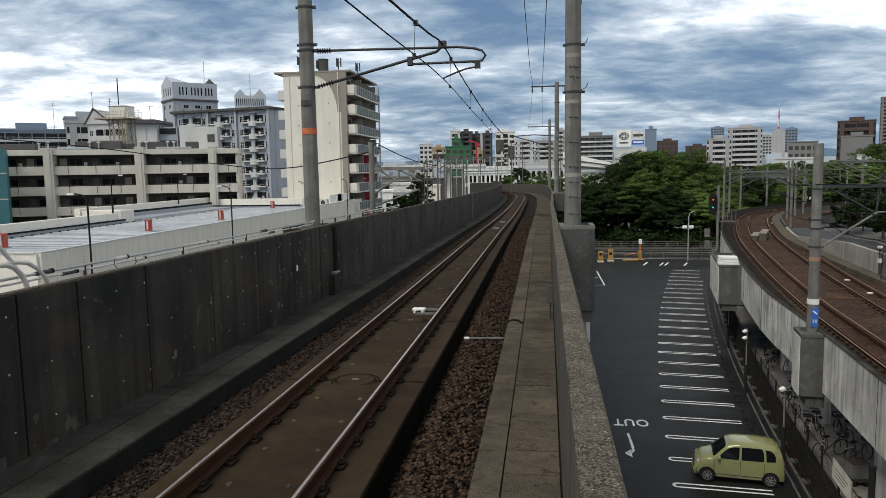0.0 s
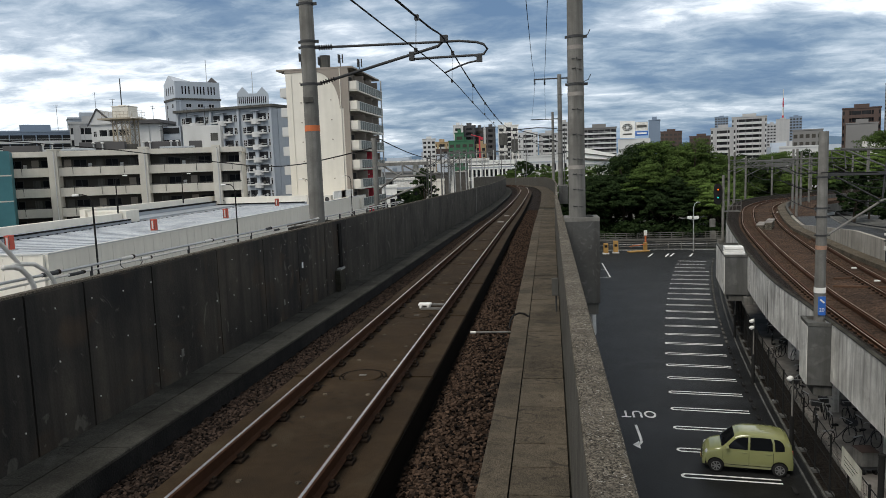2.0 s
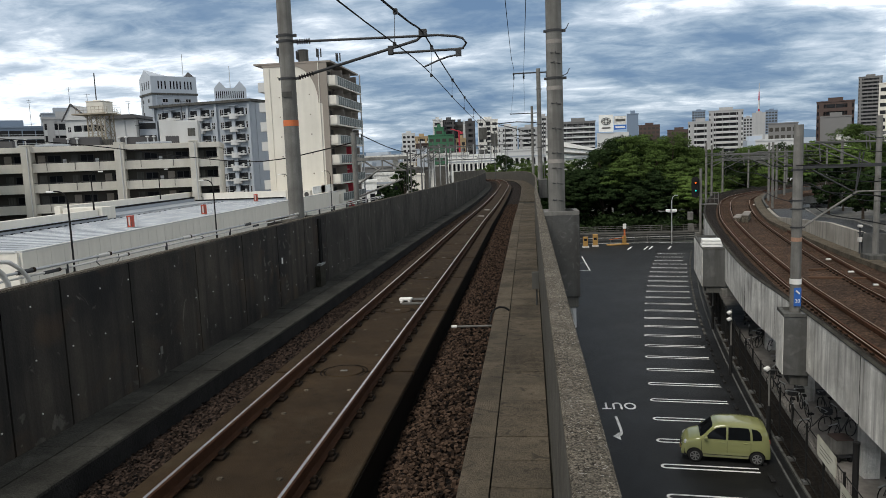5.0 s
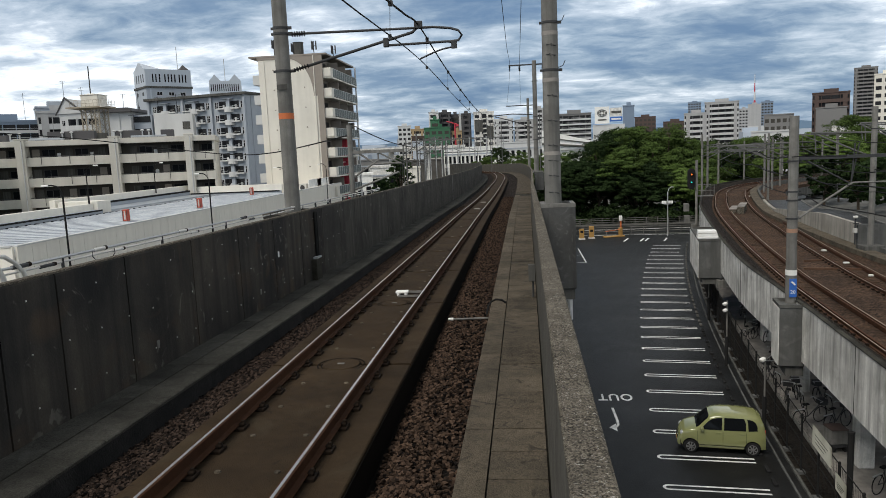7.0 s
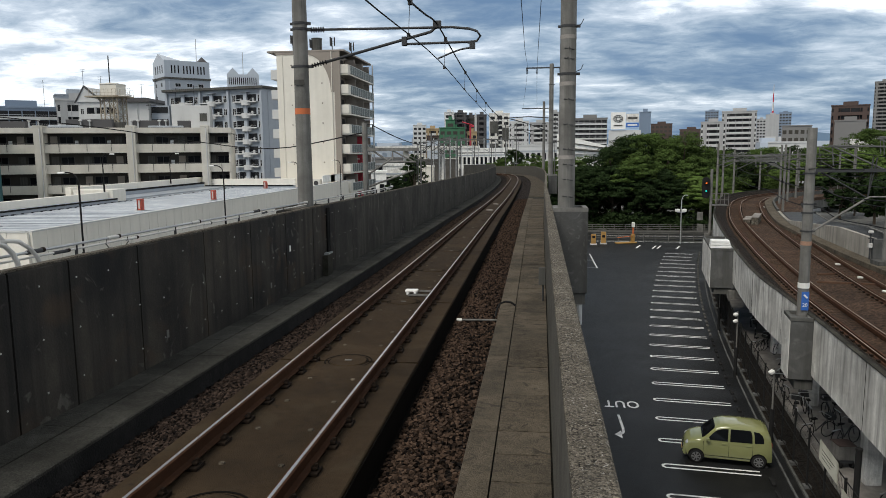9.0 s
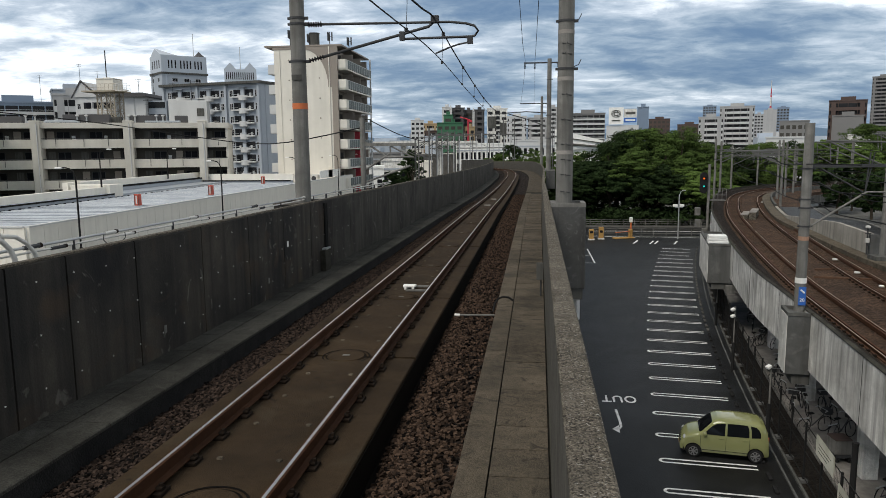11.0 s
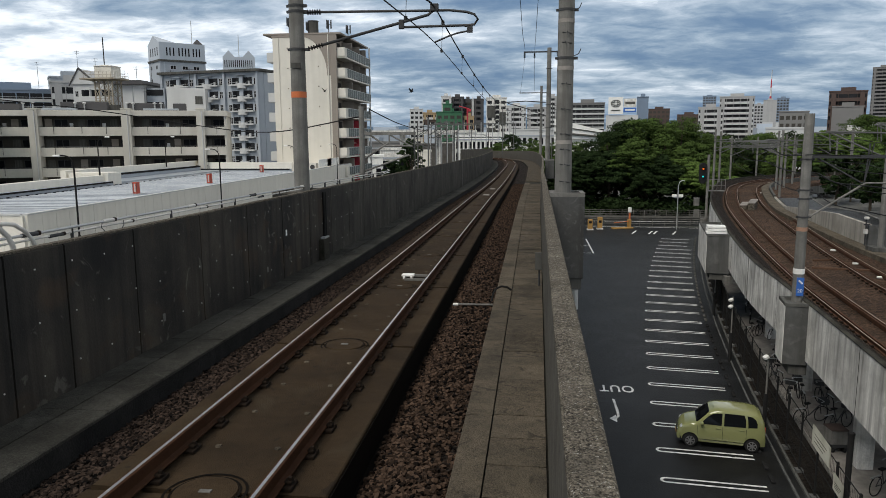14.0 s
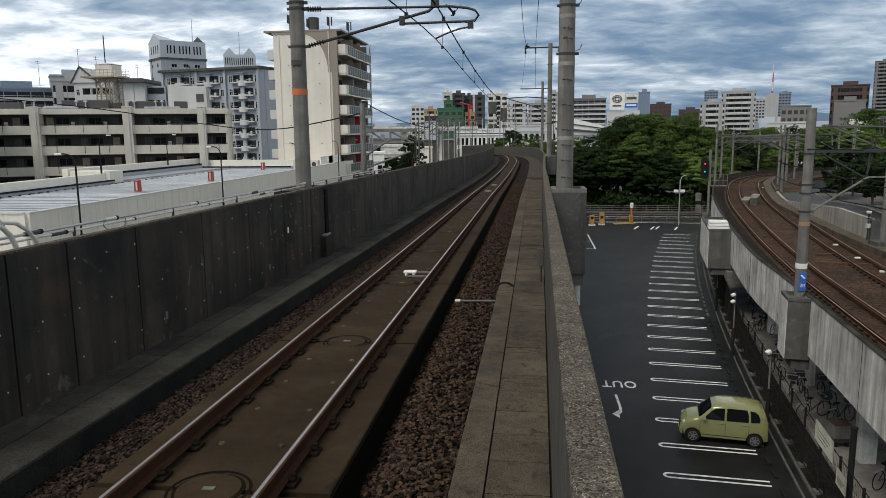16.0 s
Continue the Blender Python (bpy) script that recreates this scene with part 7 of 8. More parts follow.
for k in range(6):
    z = BASE + 11.4 - 2.7 * k
    part("balcony", boxes((1.6, 8.4, -1.0, 0, z - 1.1, z), bevel=0.03), M_LIGHT, wf)
    part("recess", boxes((1.8, 8.2, -0.03, 0.03, z, z + 1.4)), M_RECESS, wf)
    for x in (2.3, 4.4, 6.5):
        part("balcony_door", boxes((x, x + 1.2, -0.08, -0.031, z + 0.05, z + 1.25)), M_WINDOW, wf)
    for x in (3.9, 6.1):
        part("partition", boxes((x - 0.06, x + 0.06, -0.95, -0.031, z, z + 1.5)), M_LIGHT, wf)
    window_set(wf, [(0.5, 1.1, z, z + 1.1)], 0.0)
    part("recess", boxes((14.75, 18.3, 2.9, 2.999, z + 0.3, z + 1.6)), M_RECESS, wf)
part("wing", boxes((14.61, 18.6, 3.0, 11, 0, BASE + 13.3)), M_BLUE, wf)
part("mast", rods(((5, 5, BASE + 14), (5, 5, BASE + 24.5), 0.12), seg=6), M_STEEL, wf)
wt2 = thing("water_tower", "beige water tank on a steel lattice tower", "water tower", pose(-69.6, 120, -9.4))
part("tank", boxes((-1.2, 1.9, -1.5, 1.5, BASE + 12.6, BASE + 14.5), bevel=0.1), M_TAN, wt2)
part("tank_lid", boxes((-0.5, 0.6, -0.6, 0.6, BASE + 14.66, BASE + 14.85), bevel=0.04), M_TAN, wt2)
part("tank_cover", boxes((-1.28, 1.98, -1.58, 1.58, BASE + 14.501, BASE + 14.65), bevel=0.04), M_TAN, wt2)
part("platform", boxes((-3.6, 2.9, -2.2, 2.2, BASE + 12.35, BASE + 12.59)), M_TOWER, wt2)
for x in (-1.3, -0.55, 1.1, 1.85):
    for y in (-1.4, 1.4):
        part("leg", rods(((x, y, 0), (x, y, BASE + 12.3), 0.11), seg=6), M_TOWER, wt2)
for k in range(12):
    z0, z1 = BASE + 12.2 - 1.5 * k, BASE + 10.7 - 1.5 * k
    for x0, x1 in ((-1.3, -0.55), (-0.55, 1.1), (1.1, 1.85)):
        for y in (-1.4, 1.4):
            part("lattice", rods(((x0, y, z0), (x1, y, z1), 0.055), ((x1, y, z0), (x0, y, z1), 0.055), ((x0, y, z1), (x1, y, z1), 0.05), seg=5), M_TOWER, wt2)
for sy in (-2.15, 2.15):
    b = bmesh.new()
    for k in range(9):
        rod(b, (-2.8 + 0.7 * k, sy, BASE + 12.59), (-2.8 + 0.7 * k, sy, BASE + 13.65), 0.03, None, 5)
    for z in (13.1, 13.65):
        rod(b, (-2.8, sy, BASE + z), (2.8, sy, BASE + z), 0.03, None, 5)
    part("railing", b, M_TOWER, wt2, "thin steel railing")
gw = part("gangway", boxes((2.8, 4.9, -2.6, -1.9, BASE + 12.4, BASE + 12.5)), M_GIRDER, wt2, "thin steel gangway")
for k in range(5):
    part("gangway_post", rods(((2.9 + 0.5 * k, -2.5, BASE + 12.5), (2.9 + 0.5 * k, -2.5, BASE + 13.6), 0.03), seg=5), M_GIRDER, gw)
part("gangway_rail", rods(((2.8, -2.5, BASE + 13.6), (4.9, -2.5, BASE + 13.6), 0.03), seg=5), M_GIRDER, gw)
for x, y, z, h in ((-93, 155, 14, 6.0), (-84, 156, 13.7, 4.5), (-80, 155, 13.7, 5.5), (-112, 178, 16.5, 8), (-126, 182, 15.3, 7), (-50, 97, 6.0, 3.5), (-46, 102, 9.4, 3.0), (-76, 156, 13.2, 4), (-88, 157, 13.7, 3.0)):
    t = thing("roof_aerial", "thin television aerial on a roof", "aerial", pose(x, y, z), group="roof aerials")
    part("mast", rods(((0, 0, 0), (0, 0, h), 0.05), seg=5), M_STEEL, t)
    part("crossbar", rods(((-0.7, 0, h - 0.2), (0.7, 0, h - 0.2), 0.03), ((-0.5, 0, h - 0.7), (0.5, 0, h - 0.7), 0.03), seg=5), M_STEEL, t)

# shop with the metal roof
shop = thing("shop_building", "low shop with a pale folded metal roof behind parapets", "building")
SX0, SX1, SY0, SY1 = -37.2, -24.0, 35.5, 107.5
part("wall", boxes((SX0, SX1, SY0, SY1, -9.4, -2.3)), M_ROOFWALL, shop)
y = SY0
while y < SY1 - 0.5:
    part("parapet_panel", boxes((SX1 + 0.001, SX1 + 0.16, y + 0.01, y + 1.19, -5.0, -1.52)), M_ROOFWALL, shop, "pale parapet panel")
    y += 1.2
part("coping", boxes((SX1 - 0.1, SX1 + 0.2, SY0, SY1, -1.519, -1.44)), M_LIGHT, shop)
x = SX0
while x < SX1 - 0.5:
    part("parapet_panel", boxes((x + 0.01, x + 1.19, SY0 - 0.16, SY0 - 0.001, -5.0, -1.52)), M_ROOFWALL, shop, "pale parapet panel")
    x += 1.2
part("coping", boxes((SX0, SX1 - 0.11, SY0 - 0.2, SY0 + 0.1, -1.519, -1.44)), M_LIGHT, shop)
rb = bmesh.new()
y = SY0 + 0.3
verts = []
while y < SY1 - 0.4:
    if y > 91.0:
        break
    for dy, dz in ((0.0, -0.22), (0.15, 0.1), (0.5, 0.1), (0.65, -0.22)):
        verts.append((y + dy, -1.98 + dz))
    y += 1.1
prev = None
for yy, zz in verts:
    a, c = rb.verts.new((SX0 + 0.3, yy, zz)), rb.verts.new((SX1 - 0.12, yy, zz))
    if prev:
        rb.faces.new((prev[0], prev[1], c, a))
    prev = (a, c)
part("folded_roof", rb, M_ROOF, shop, "folded pale metal roofing")
y = SY0 + 0.3
while y < 91.0:
    part("roof_rib", boxes((SX0 + 1.1, SX1 - 0.13, y + 0.17, y + 0.36, -1.879, -1.868)), M_ROOFDARK, shop, "blue-grey roof rib")
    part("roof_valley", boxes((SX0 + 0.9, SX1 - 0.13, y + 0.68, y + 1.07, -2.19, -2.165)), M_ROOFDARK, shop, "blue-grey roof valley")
    # black box stands in for the shade inside the fold end
    part("fold_end", boxes((SX0 + 0.88, SX0 + 1.06, y + 0.05, y + 0.62, -2.15, -1.855)), M_BLACK, shop, "black end painted as fold shade")
    y += 1.1
part("rear_wall", boxes((SX0 - 0.6, SX0, SY0 - 4, 64.5, -9.4, -0.95), bevel=0.02), M_ROOFWALL, shop)
part("rear_gutter", boxes((SX0 + 0.001, SX0 + 0.9, SY0, 64.5, -2.2, -1.55)), M_BLUE, shop, "blue-grey gutter band")
part("rear_wall", boxes((SX0 - 4.6, SX0 - 4.0, 64.8, 93.4, -9.4, -0.55), bevel=0.02), M_ROOFWALL, shop)
part("cross_wall", boxes((SX0 - 3.99, SX1 - 4.2, 92.8, 93.3, -9.4, -0.78), bevel=0.02), M_ROOFWALL, shop)
part("cross_gutter", boxes((SX0 - 3.1, SX1 - 4.2, 91.9, 92.79, -2.2, -1.62)), M_BLUE, shop, "blue-grey gutter band")
# Thin black strips painted as the shadow line along the gutters.
part("gutter_edge", boxes((SX0 - 3.1, SX1 - 4.2, 91.86, 91.9, -1.72, -1.56)), M_BLACK, shop, "black strip painted as gutter shadow line")
part("gutter_edge", boxes((SX0 - 3.199, SX0 - 3.12, 67.1, 91.8, -1.36, -1.16)), M_BLACK, shop, "black strip painted as gutter shadow line")
part("gutter_edge", boxes((SX0 + 0.901, SX0 + 0.95, SY0, 64.4, -1.66, -1.52)), M_BLACK, shop, "black strip painted as gutter shadow line")
part("rear_gutter", boxes((SX0 - 3.9, SX0 - 0.1, 64.9, 91.8, -2.3, -1.75)), M_ROOF, shop)
part("rear_gutter", boxes((SX0 - 3.95, SX0 - 3.2, 67, 91.8, -1.74, -1.2)), M_BLUE, shop, "blue-grey gutter band")
# Black strip shows in the valleys as painted shade under the folds.
part("roof_gap", boxes((SX0 + 0.901, SX0 + 1.3, SY0 + 0.4, 64.5, -2.0, -1.93)), M_BLACK, shop, "black strip painted as shade under the roof folds")
part("stair_box", boxes((SX0 - 3.6, SX0 + 0.4, 64.55, 66.8, -3, -0.75), bevel=0.02), M_ROOFWALL, shop)
part("end_wall", boxes((SX0 - 4.6, SX1 + 0.16, SY1 + 0.01, SY1 + 0.5, -9.4, -1.5), bevel=0.02), M_ROOFWALL, shop)
part("ledge", boxes((SX1 + 0.161, SX1 + 1.2, SY0 - 6, 106, -9.4, -5.2)), M_ROOFWALL, shop)
for x, y, a_ in ((-28.6, 96.5, 10), (-26.6, 97.5, -15)):
    t = thing("air_conditioner", "pale air conditioning unit on the roof", "air conditioner", pose(x, y, -2.3, 0, 0, a_), group="roof air conditioners")
    part("case", boxes((-0.6, 0.6, -0.4, 0.4, 0.12, 1.25), bevel=0.04), M_PIPE, t)
    part("foot", boxes((-0.55, 0.55, -0.35, 0.35, 0, 0.12)), M_GIRDERDARK, t)
    part("fan_grille", rods(((0, -0.43, 0.7), (0, -0.401, 0.7), 0.36), seg=16), M_STEEL, t)
for x, y in ((-28.2, 54.2), (-27.9, 67.0), (-31.0, 41.7), (-30.6, 88.2)):
    t = thing("roof_cabinet", "small red slatted cabinet on the metal roof", "cabinet", pose(x, y, -1.92), group="red roof cabinets")
    part("case", boxes((-0.21, 0.21, -0.2, 0.2, 0.08, 0.98), bevel=0.02), M_RED, t)
    part("door", boxes((-0.06, 0.06, -0.216, -0.2, 0.2, 0.86)), M_PIPE, t, "pale centre strip")
    part("foot", boxes((-0.35, 0.35, -0.3, 0.3, 0, 0.08)), M_GALV, t)
    for sx in (-0.12, 0.12):
        part("slat", boxes((sx * 1.3 - 0.025, sx * 1.3 + 0.025, -0.215, -0.2, 0.1, 0.94)), M_BRICKBLD, t)


def build_lamp(m, h, flip):
    t = thing("parking_lamp", "dark slim lamp post with a curved arm and white head", "lamp post", m, group="shop lamp posts")
    part("pole", rods(((0, 0, 0), (0, 0, h * 0.32), 0.085), ((0, 0, h * 0.32), (0, 0, h - 0.7), 0.055)), M_BLACK, t)
    b = bmesh.new()
    tube(b, [(0, 0, h - 0.75), (-0.03 * flip, 0, h - 0.45), (-0.14 * flip, 0, h - 0.2), (-0.34 * flip, 0, h - 0.03), (-0.6 * flip, 0, h + 0.03), (-0.85 * flip, 0, h + 0.03)], 0.04)
    part("arm", b, M_BLACK, t)
    part("lamp_head", boxes((min(-0.78 * flip, -1.22 * flip), max(-0.78 * flip, -1.22 * flip), -0.1, 0.1, h - 0.05, h + 0.07), bevel=0.045), M_WHITE, t)
    return t


for x, y in ((-23.2, 38.9), (-23.2, 58.8), (-23.2, 79), (-23.2, 97), (-23.2, 112)):
    build_lamp(pose(x, y, -5.2), 6.73, 1)
for x, y in ((-37.4, 64.2), (-41.0, 84)):
    build_lamp(pose(x, y, -1.0), 3.6, -1)
for k, (x, y) in enumerate(((-26, 100), (-27.5, 104))):
    t = thing("rooftop_sign", "plain white hoarding on the roof edge", "hoarding", pose(-24.6, y - 4, -1.44), group="roof hoardings")
    part("board", boxes((-0.06, 0.06, -3, 3, 0, 1.0)), M_WHITE, t)

# ---- the city beyond ----


def far_building(name, label, x, y, ztop, w, mat, style, floors, bays, rz, depth):
    t = thing(name, label, "building", pose(x, y, -9.4, 0, 0, rz))
    h = ztop + 9.4
    part("wall", boxes((-w / 2, w / 2, 0, depth, 0, h)), mat, t)
    part("roof_edge", boxes((-w / 2 - 0.2, w / 2 + 0.2, -0.2, depth + 0.2, h, h + 0.5)), mat, t)
    fh = h / max(1, floors) if style != "row" else h
    dark = mat in (M_DARKBLD, M_GREENBLD, M_BRICKBLD, M_FARBLUE, M_FARGREY, M_GIRDERDARK)
    if style in ("grid", "panels"):
        fh = min(3.4, (h - 1) / floors)
        for k in range(floors):
            z = h - 1.0 - fh * (k + 1)
            for j in range(bays):
                bx = w / bays
                x0 = -w / 2 + bx * (j + 0.18)
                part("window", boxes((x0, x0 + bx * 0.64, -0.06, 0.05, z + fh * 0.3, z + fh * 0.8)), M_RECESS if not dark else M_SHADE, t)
        if style == "panels":
            for x0, x1, a, c in ((-0.46, -0.06, 0.13, 0.34), (-0.46, -0.06, 0.52, 0.70), (0.14, 0.46, 0.24, 0.46), (0.14, 0.46, 0.62, 0.86)):
                part("panel", boxes((w * x0, w * x1, -0.2, -0.07, h * (1 - c), h * (1 - a))), M_GIRDERDARK, t, "dark grey wall panel")
            part("stair_strip", boxes((-w * 0.05, w * 0.13, -0.12, -0.07, 0, h - 1.0)), M_RECESS, t, "dark stair strip")
            for k in range(int(h / 3)):
                part("landing", boxes((-w * 0.04, w * 0.12, -0.5, -0.13, 3.0 * k + 0.4, 3.0 * k + 1.3)), mat, t)
    elif style == "bands":
        fh = (h - 1) / floors if h / floors < 3.6 else 3.0
        for k in range(min(floors + 6, int((h - 1) / fh))):
            z = h - 1.0 - fh * (k + 1)
            # shade of the open balcony, painted flat on the wall
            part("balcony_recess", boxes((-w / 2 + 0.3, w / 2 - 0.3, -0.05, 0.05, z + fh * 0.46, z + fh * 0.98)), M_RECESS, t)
            part("balcony", boxes((-w / 2 + 0.2, w / 2 - 0.2, -0.9, -0.06, z, z + fh * 0.45)), M_LIGHT if not dark else mat, t)
        fins = max(3, int(w / 3.2))
        for j in range(1, fins):
            part("fin", boxes((-w / 2 + w * j / fins - 0.09, -w / 2 + w * j / fins + 0.09, -0.95, 0, 0, h - 0.5)), mat, t)
        for j in (0, fins - 1):
            x0 = -w / 2 + w * (j + 0.25) / fins
            part("stair_strip", boxes((x0, x0 + w * 0.5 / fins, -1.0, -0.05, 0, h - 0.4)), mat, t)
    elif style == "decks":
        for k in range(int(h / 2.3)):
            z = h - 0.6 - 2.3 * (k + 1)
            # deck shade drawn as a flat dark band
            part("deck_opening", boxes((-w / 2 + 0.2, w / 2 - 0.2, -0.05, 0.05, z + 0.75, z + 2.2)), M_RECESS, t)
            part("deck_edge", boxes((-w / 2, w / 2, -0.5, -0.06, z, z + 0.75)), M_LIGHT, t)
            part("deck_rail", boxes((-w / 2, w / 2, -0.45, -0.4, z + 1.15, z + 1.25)), M_GALV, t)
        for j in range(1, 6):
            part("fin", boxes((-w / 2 + w * j / 6 - 0.12, -w / 2 + w * j / 6 + 0.12, -0.3, 0, 0, h - 0.3)), mat, t)
    elif style == "row":
        for j in range(bays):
            bx = w / bays
            part("window", boxes((-w / 2 + bx * (j + 0.2), -w / 2 + bx * (j + 0.75), -0.05, 0.05, h - 5.0, h - 2.6)), M_WINDOW, t)
            part("lower_window", boxes((-w / 2 + bx * (j + 0.2), -w / 2 + bx * (j + 0.75), -0.05, 0.05, h - 9.0, h - 6.4)), M_WINDOW, t)
        part("band", boxes((-w / 2, w / 2, -0.15, 0, h - 2.1, h - 1.7)), M_BLUE, t)
    if h > 22 and style != "row":
        part("plant_room", boxes((-w * 0.2, w * 0.2, depth * 0.3, depth * 0.7, h + 0.5, h + 2.2)), mat, t)
    return t


for row in (
    ("car_park_building", "long grey-blue building with open pale decks", -127.0, 174.3, 14.6, 18.0, M_FARBLUE, "decks", 6, 0, 37, 12),
    ("apartment_building", "blue-grey block behind the open decks", -132.0, 205.0, 20.0, 11.0, M_BLUE, "grid", 8, 4, 37, 10),
    ("apartment_building", "white flats with a dark flat roof edge", -110.0, 172.3, 16.0, 10.0, M_FARLIGHT, "bands", 7, 0, 34, 12),
    ("office_building", "distant pale office block", -79.4, 539.8, 22.1, 9.8, M_LIGHT, "grid", 6, 3, 9, 10),
    ("tower_block", "white party wall of the striped tower", -46.6, 466.0, 26.6, 1.6, M_LIGHT, "plain", 0, 0, 6, 12),
    ("tower_block", "white end wall of the dark slim tower", -32.6, 473.0, 25.0, 1.4, M_LIGHT, "plain", 0, 0, 5, 12),
    ("apartment_building", "brown and grey flats before the green building", -49.5, 398.0, 11.0, 9.0, M_BRICKBLD, "bands", 6, 0, 6, 10),
    ("apartment_building", "ochre flats beside the green building", -29.5, 402.0, 13.0, 5.5, M_OCHRE, "grid", 6, 2, 5, 10),
    ("apartment_building", "ochre brick flats in the distance", -57.9, 451.9, 16.6, 8.2, M_OCHRE, "bands", 7, 0, 8, 10),
    ("office_building", "stepped green clad building", -39.5, 393.7, 15.1, 13.8, M_GREENBLD, "grid", 6, 4, 6, 10),
    ("office_building", "green clad lift tower", -40.7, 396.0, 19.4, 5.0, M_GREENBLD, "grid", 5, 1, 6, 8),
    ("tower_block", "white slab of a distant tower", -49.8, 471.6, 27.6, 5.9, M_LIGHT, "grid", 9, 1, 6, 12),
    ("tower_block", "black striped distant tower", -42.6, 472.3, 27.1, 8.5, M_DARKBLD, "bands", 10, 0, 5, 12),
    ("tower_block", "dark brown slim tower", -36.3, 479.4, 25.8, 5.6, M_DARKBLD, "grid", 10, 1, 5, 12),
    ("tower_block", "grey tower with dark grey panels", -16.6, 454.4, 25.4, 12.5, M_GIRDER, "panels", 10, 3, 3, 14),
    ("tower_block", "dark balcony stack of the grey tower", -27.6, 454.4, 24.8, 6.0, M_DARKBLD, "bands", 10, 0, 3, 14),
    ("apartment_building", "white flats with dark balcony bands", -4.2, 442.0, 19.9, 11.4, M_LIGHT, "bands", 8, 0, 1, 12),
    ("apartment_building", "pale flats behind the poles", 8.7, 468.0, 20.0, 13.1, M_FARLIGHT, "bands", 8, 0, -1, 12),
    ("tower_block", "tall pale flats behind the poles", 21.0, 559.7, 31.2, 7.7, M_FARLIGHT, "bands", 12, 0, -2, 12),
    ("car_park_building", "dark open-deck car park building", 30.9, 358.9, 17.6, 16.3, M_FARGREY, "decks", 7, 0, -5, 14),
    ("office_building", "slate-blue block beside the billboard", 64.7, 411.3, 22.8, 6.0, M_FARBLUE, "plain", 0, 0, -9, 10),
    ("tower_block", "dark blue glass tower", 251.0, 1051.0, 55.0, 17.5, M_FARBLUE, "grid", 14, 5, -13, 14),
    ("apartment_building", "pale flats above the trees", 100.1, 408.5, 16.9, 12.6, M_FARLIGHT, "bands", 7, 0, -13, 12),
    ("apartment_building", "white flats with strong dark bands", 119.8, 432.3, 23.5, 18.3, M_FARLIGHT, "bands", 11, 0, -15, 14),
    ("tower_block", "pale grey office tower", 260.4, 862.2, 35.6, 9.4, M_FARLIGHT, "grid", 9, 3, -17, 12),
    ("tower_block", "plain grey distant office tower", 282.0, 893.3, 41.7, 14.4, M_FARLIGHT, "plain", 0, 0, -17, 12),
    ("tower_block", "grey ribbed office tower", 306.1, 923.4, 45.3, 13.5, M_FARBLUE, "grid", 12, 4, -18, 12),
    ("office_building", "low grey office block", 120.8, 344.2, 12.4, 12.1, M_FARGREY, "grid", 5, 5, -19, 12),
    ("apartment_building", "brown flats on a hill of roofs", 149.9, 361.1, 22.0, 15.6, M_BRICKBLD, "bands", 9, 0, -22, 12),
    ("shop_building", "blank grey store box", 145.4, 349.3, 14.6, 12.5, M_FARGREY, "plain", 0, 0, -22, 12),
    ("shop_building", "low white hall roof", 79.7, 229.4, 4.2, 11.9, M_LIGHT, "plain", 0, 0, -19, 12),
    ("tower_block", "grey high-rise tower with fine balconies", 278.3, 612.8, 53.7, 16.3, M_FARGREY, "bands", 22, 0, -24, 14),
    ("apartment_building", "cream tower with dark stair slots", 170.3, 351.4, 28.6, 10.7, M_TAN, "grid", 10, 3, -25, 12),
    ("shop_building", "white stepped hall beyond the trees", 110.1, 241.1, 5.1, 16.0, M_GIRDER, "grid", 3, 6, -24, 14),
    ("apartment_building", "brown and white low flats", 109.7, 620.8, 23.5, 16.9, M_BRICKBLD, "grid", 5, 5, -10, 12),
    ("apartment_building", "low brown distant flats", 124.1, 575.8, 17.5, 17.0, M_BRICKBLD, "grid", 5, 6, -12, 12),
    ("warehouse", "long white hall with dark window bays", -12.5, 249.6, 3.2, 19.0, M_WHITE, "row", 1, 13, 3, 12),
    ("warehouse", "white hall with a raised roof edge", 4.6, 262.0, 4.4, 16.0, M_LIGHT, "row", 1, 8, 1, 14),
    ("office_building", "grey-blue sheeted block behind the masts", -37.6, 300.0, 6.6, 4.6, M_PALEBLUE, "plain", 0, 0, 8, 8),
    ("shop_building", "dull grey depot shed behind the masts", -30.5, 262.0, -0.6, 15.0, M_DEPOT, "plain", 0, 0, 9, 8),
    ("shop_building", "low sunlit cream hall by the yard", -30.3, 222.0, -2.2, 7.0, M_ROOFWALL, "plain", 0, 0, 9, 8),
    ("house", "low white house with a flat roof in the yard", -34.5, 165.0, -2.2, 8.0, M_WHITE, "row", 1, 4, 12, 7),
    ("house", "white workshop with a flat roof in the yard", -30.0, 176.0, -0.8, 6.5, M_GIRDER, "row", 1, 3, 10, 7),
    ("house", "low brown-roofed town house by the yard", -48.0, 214.0, -3.6, 9.0, M_BEIGE, "grid", 2, 3, 12, 8),
    ("house", "low grey town house by the yard", -41.0, 196.0, -4.4, 7.0, M_TAN, "grid", 2, 3, 14, 7),
    ("warehouse", "low grey sheds beyond the line", -50.8, 262.3, 0.2, 20.0, M_FARGREY, "row", 1, 8, 11, 12),
):
    far_building(*row)

# white hall roofs beyond the trees
t = thing("warehouse", "white hall with sloping roof planes beyond the trees", "building", pose(17.3, 189, -9.4, 0, 0, -4))
part("wall", boxes((-8, 8, 0, 20, 0, 11)), M_WHITE, t)
b = bmesh.new()
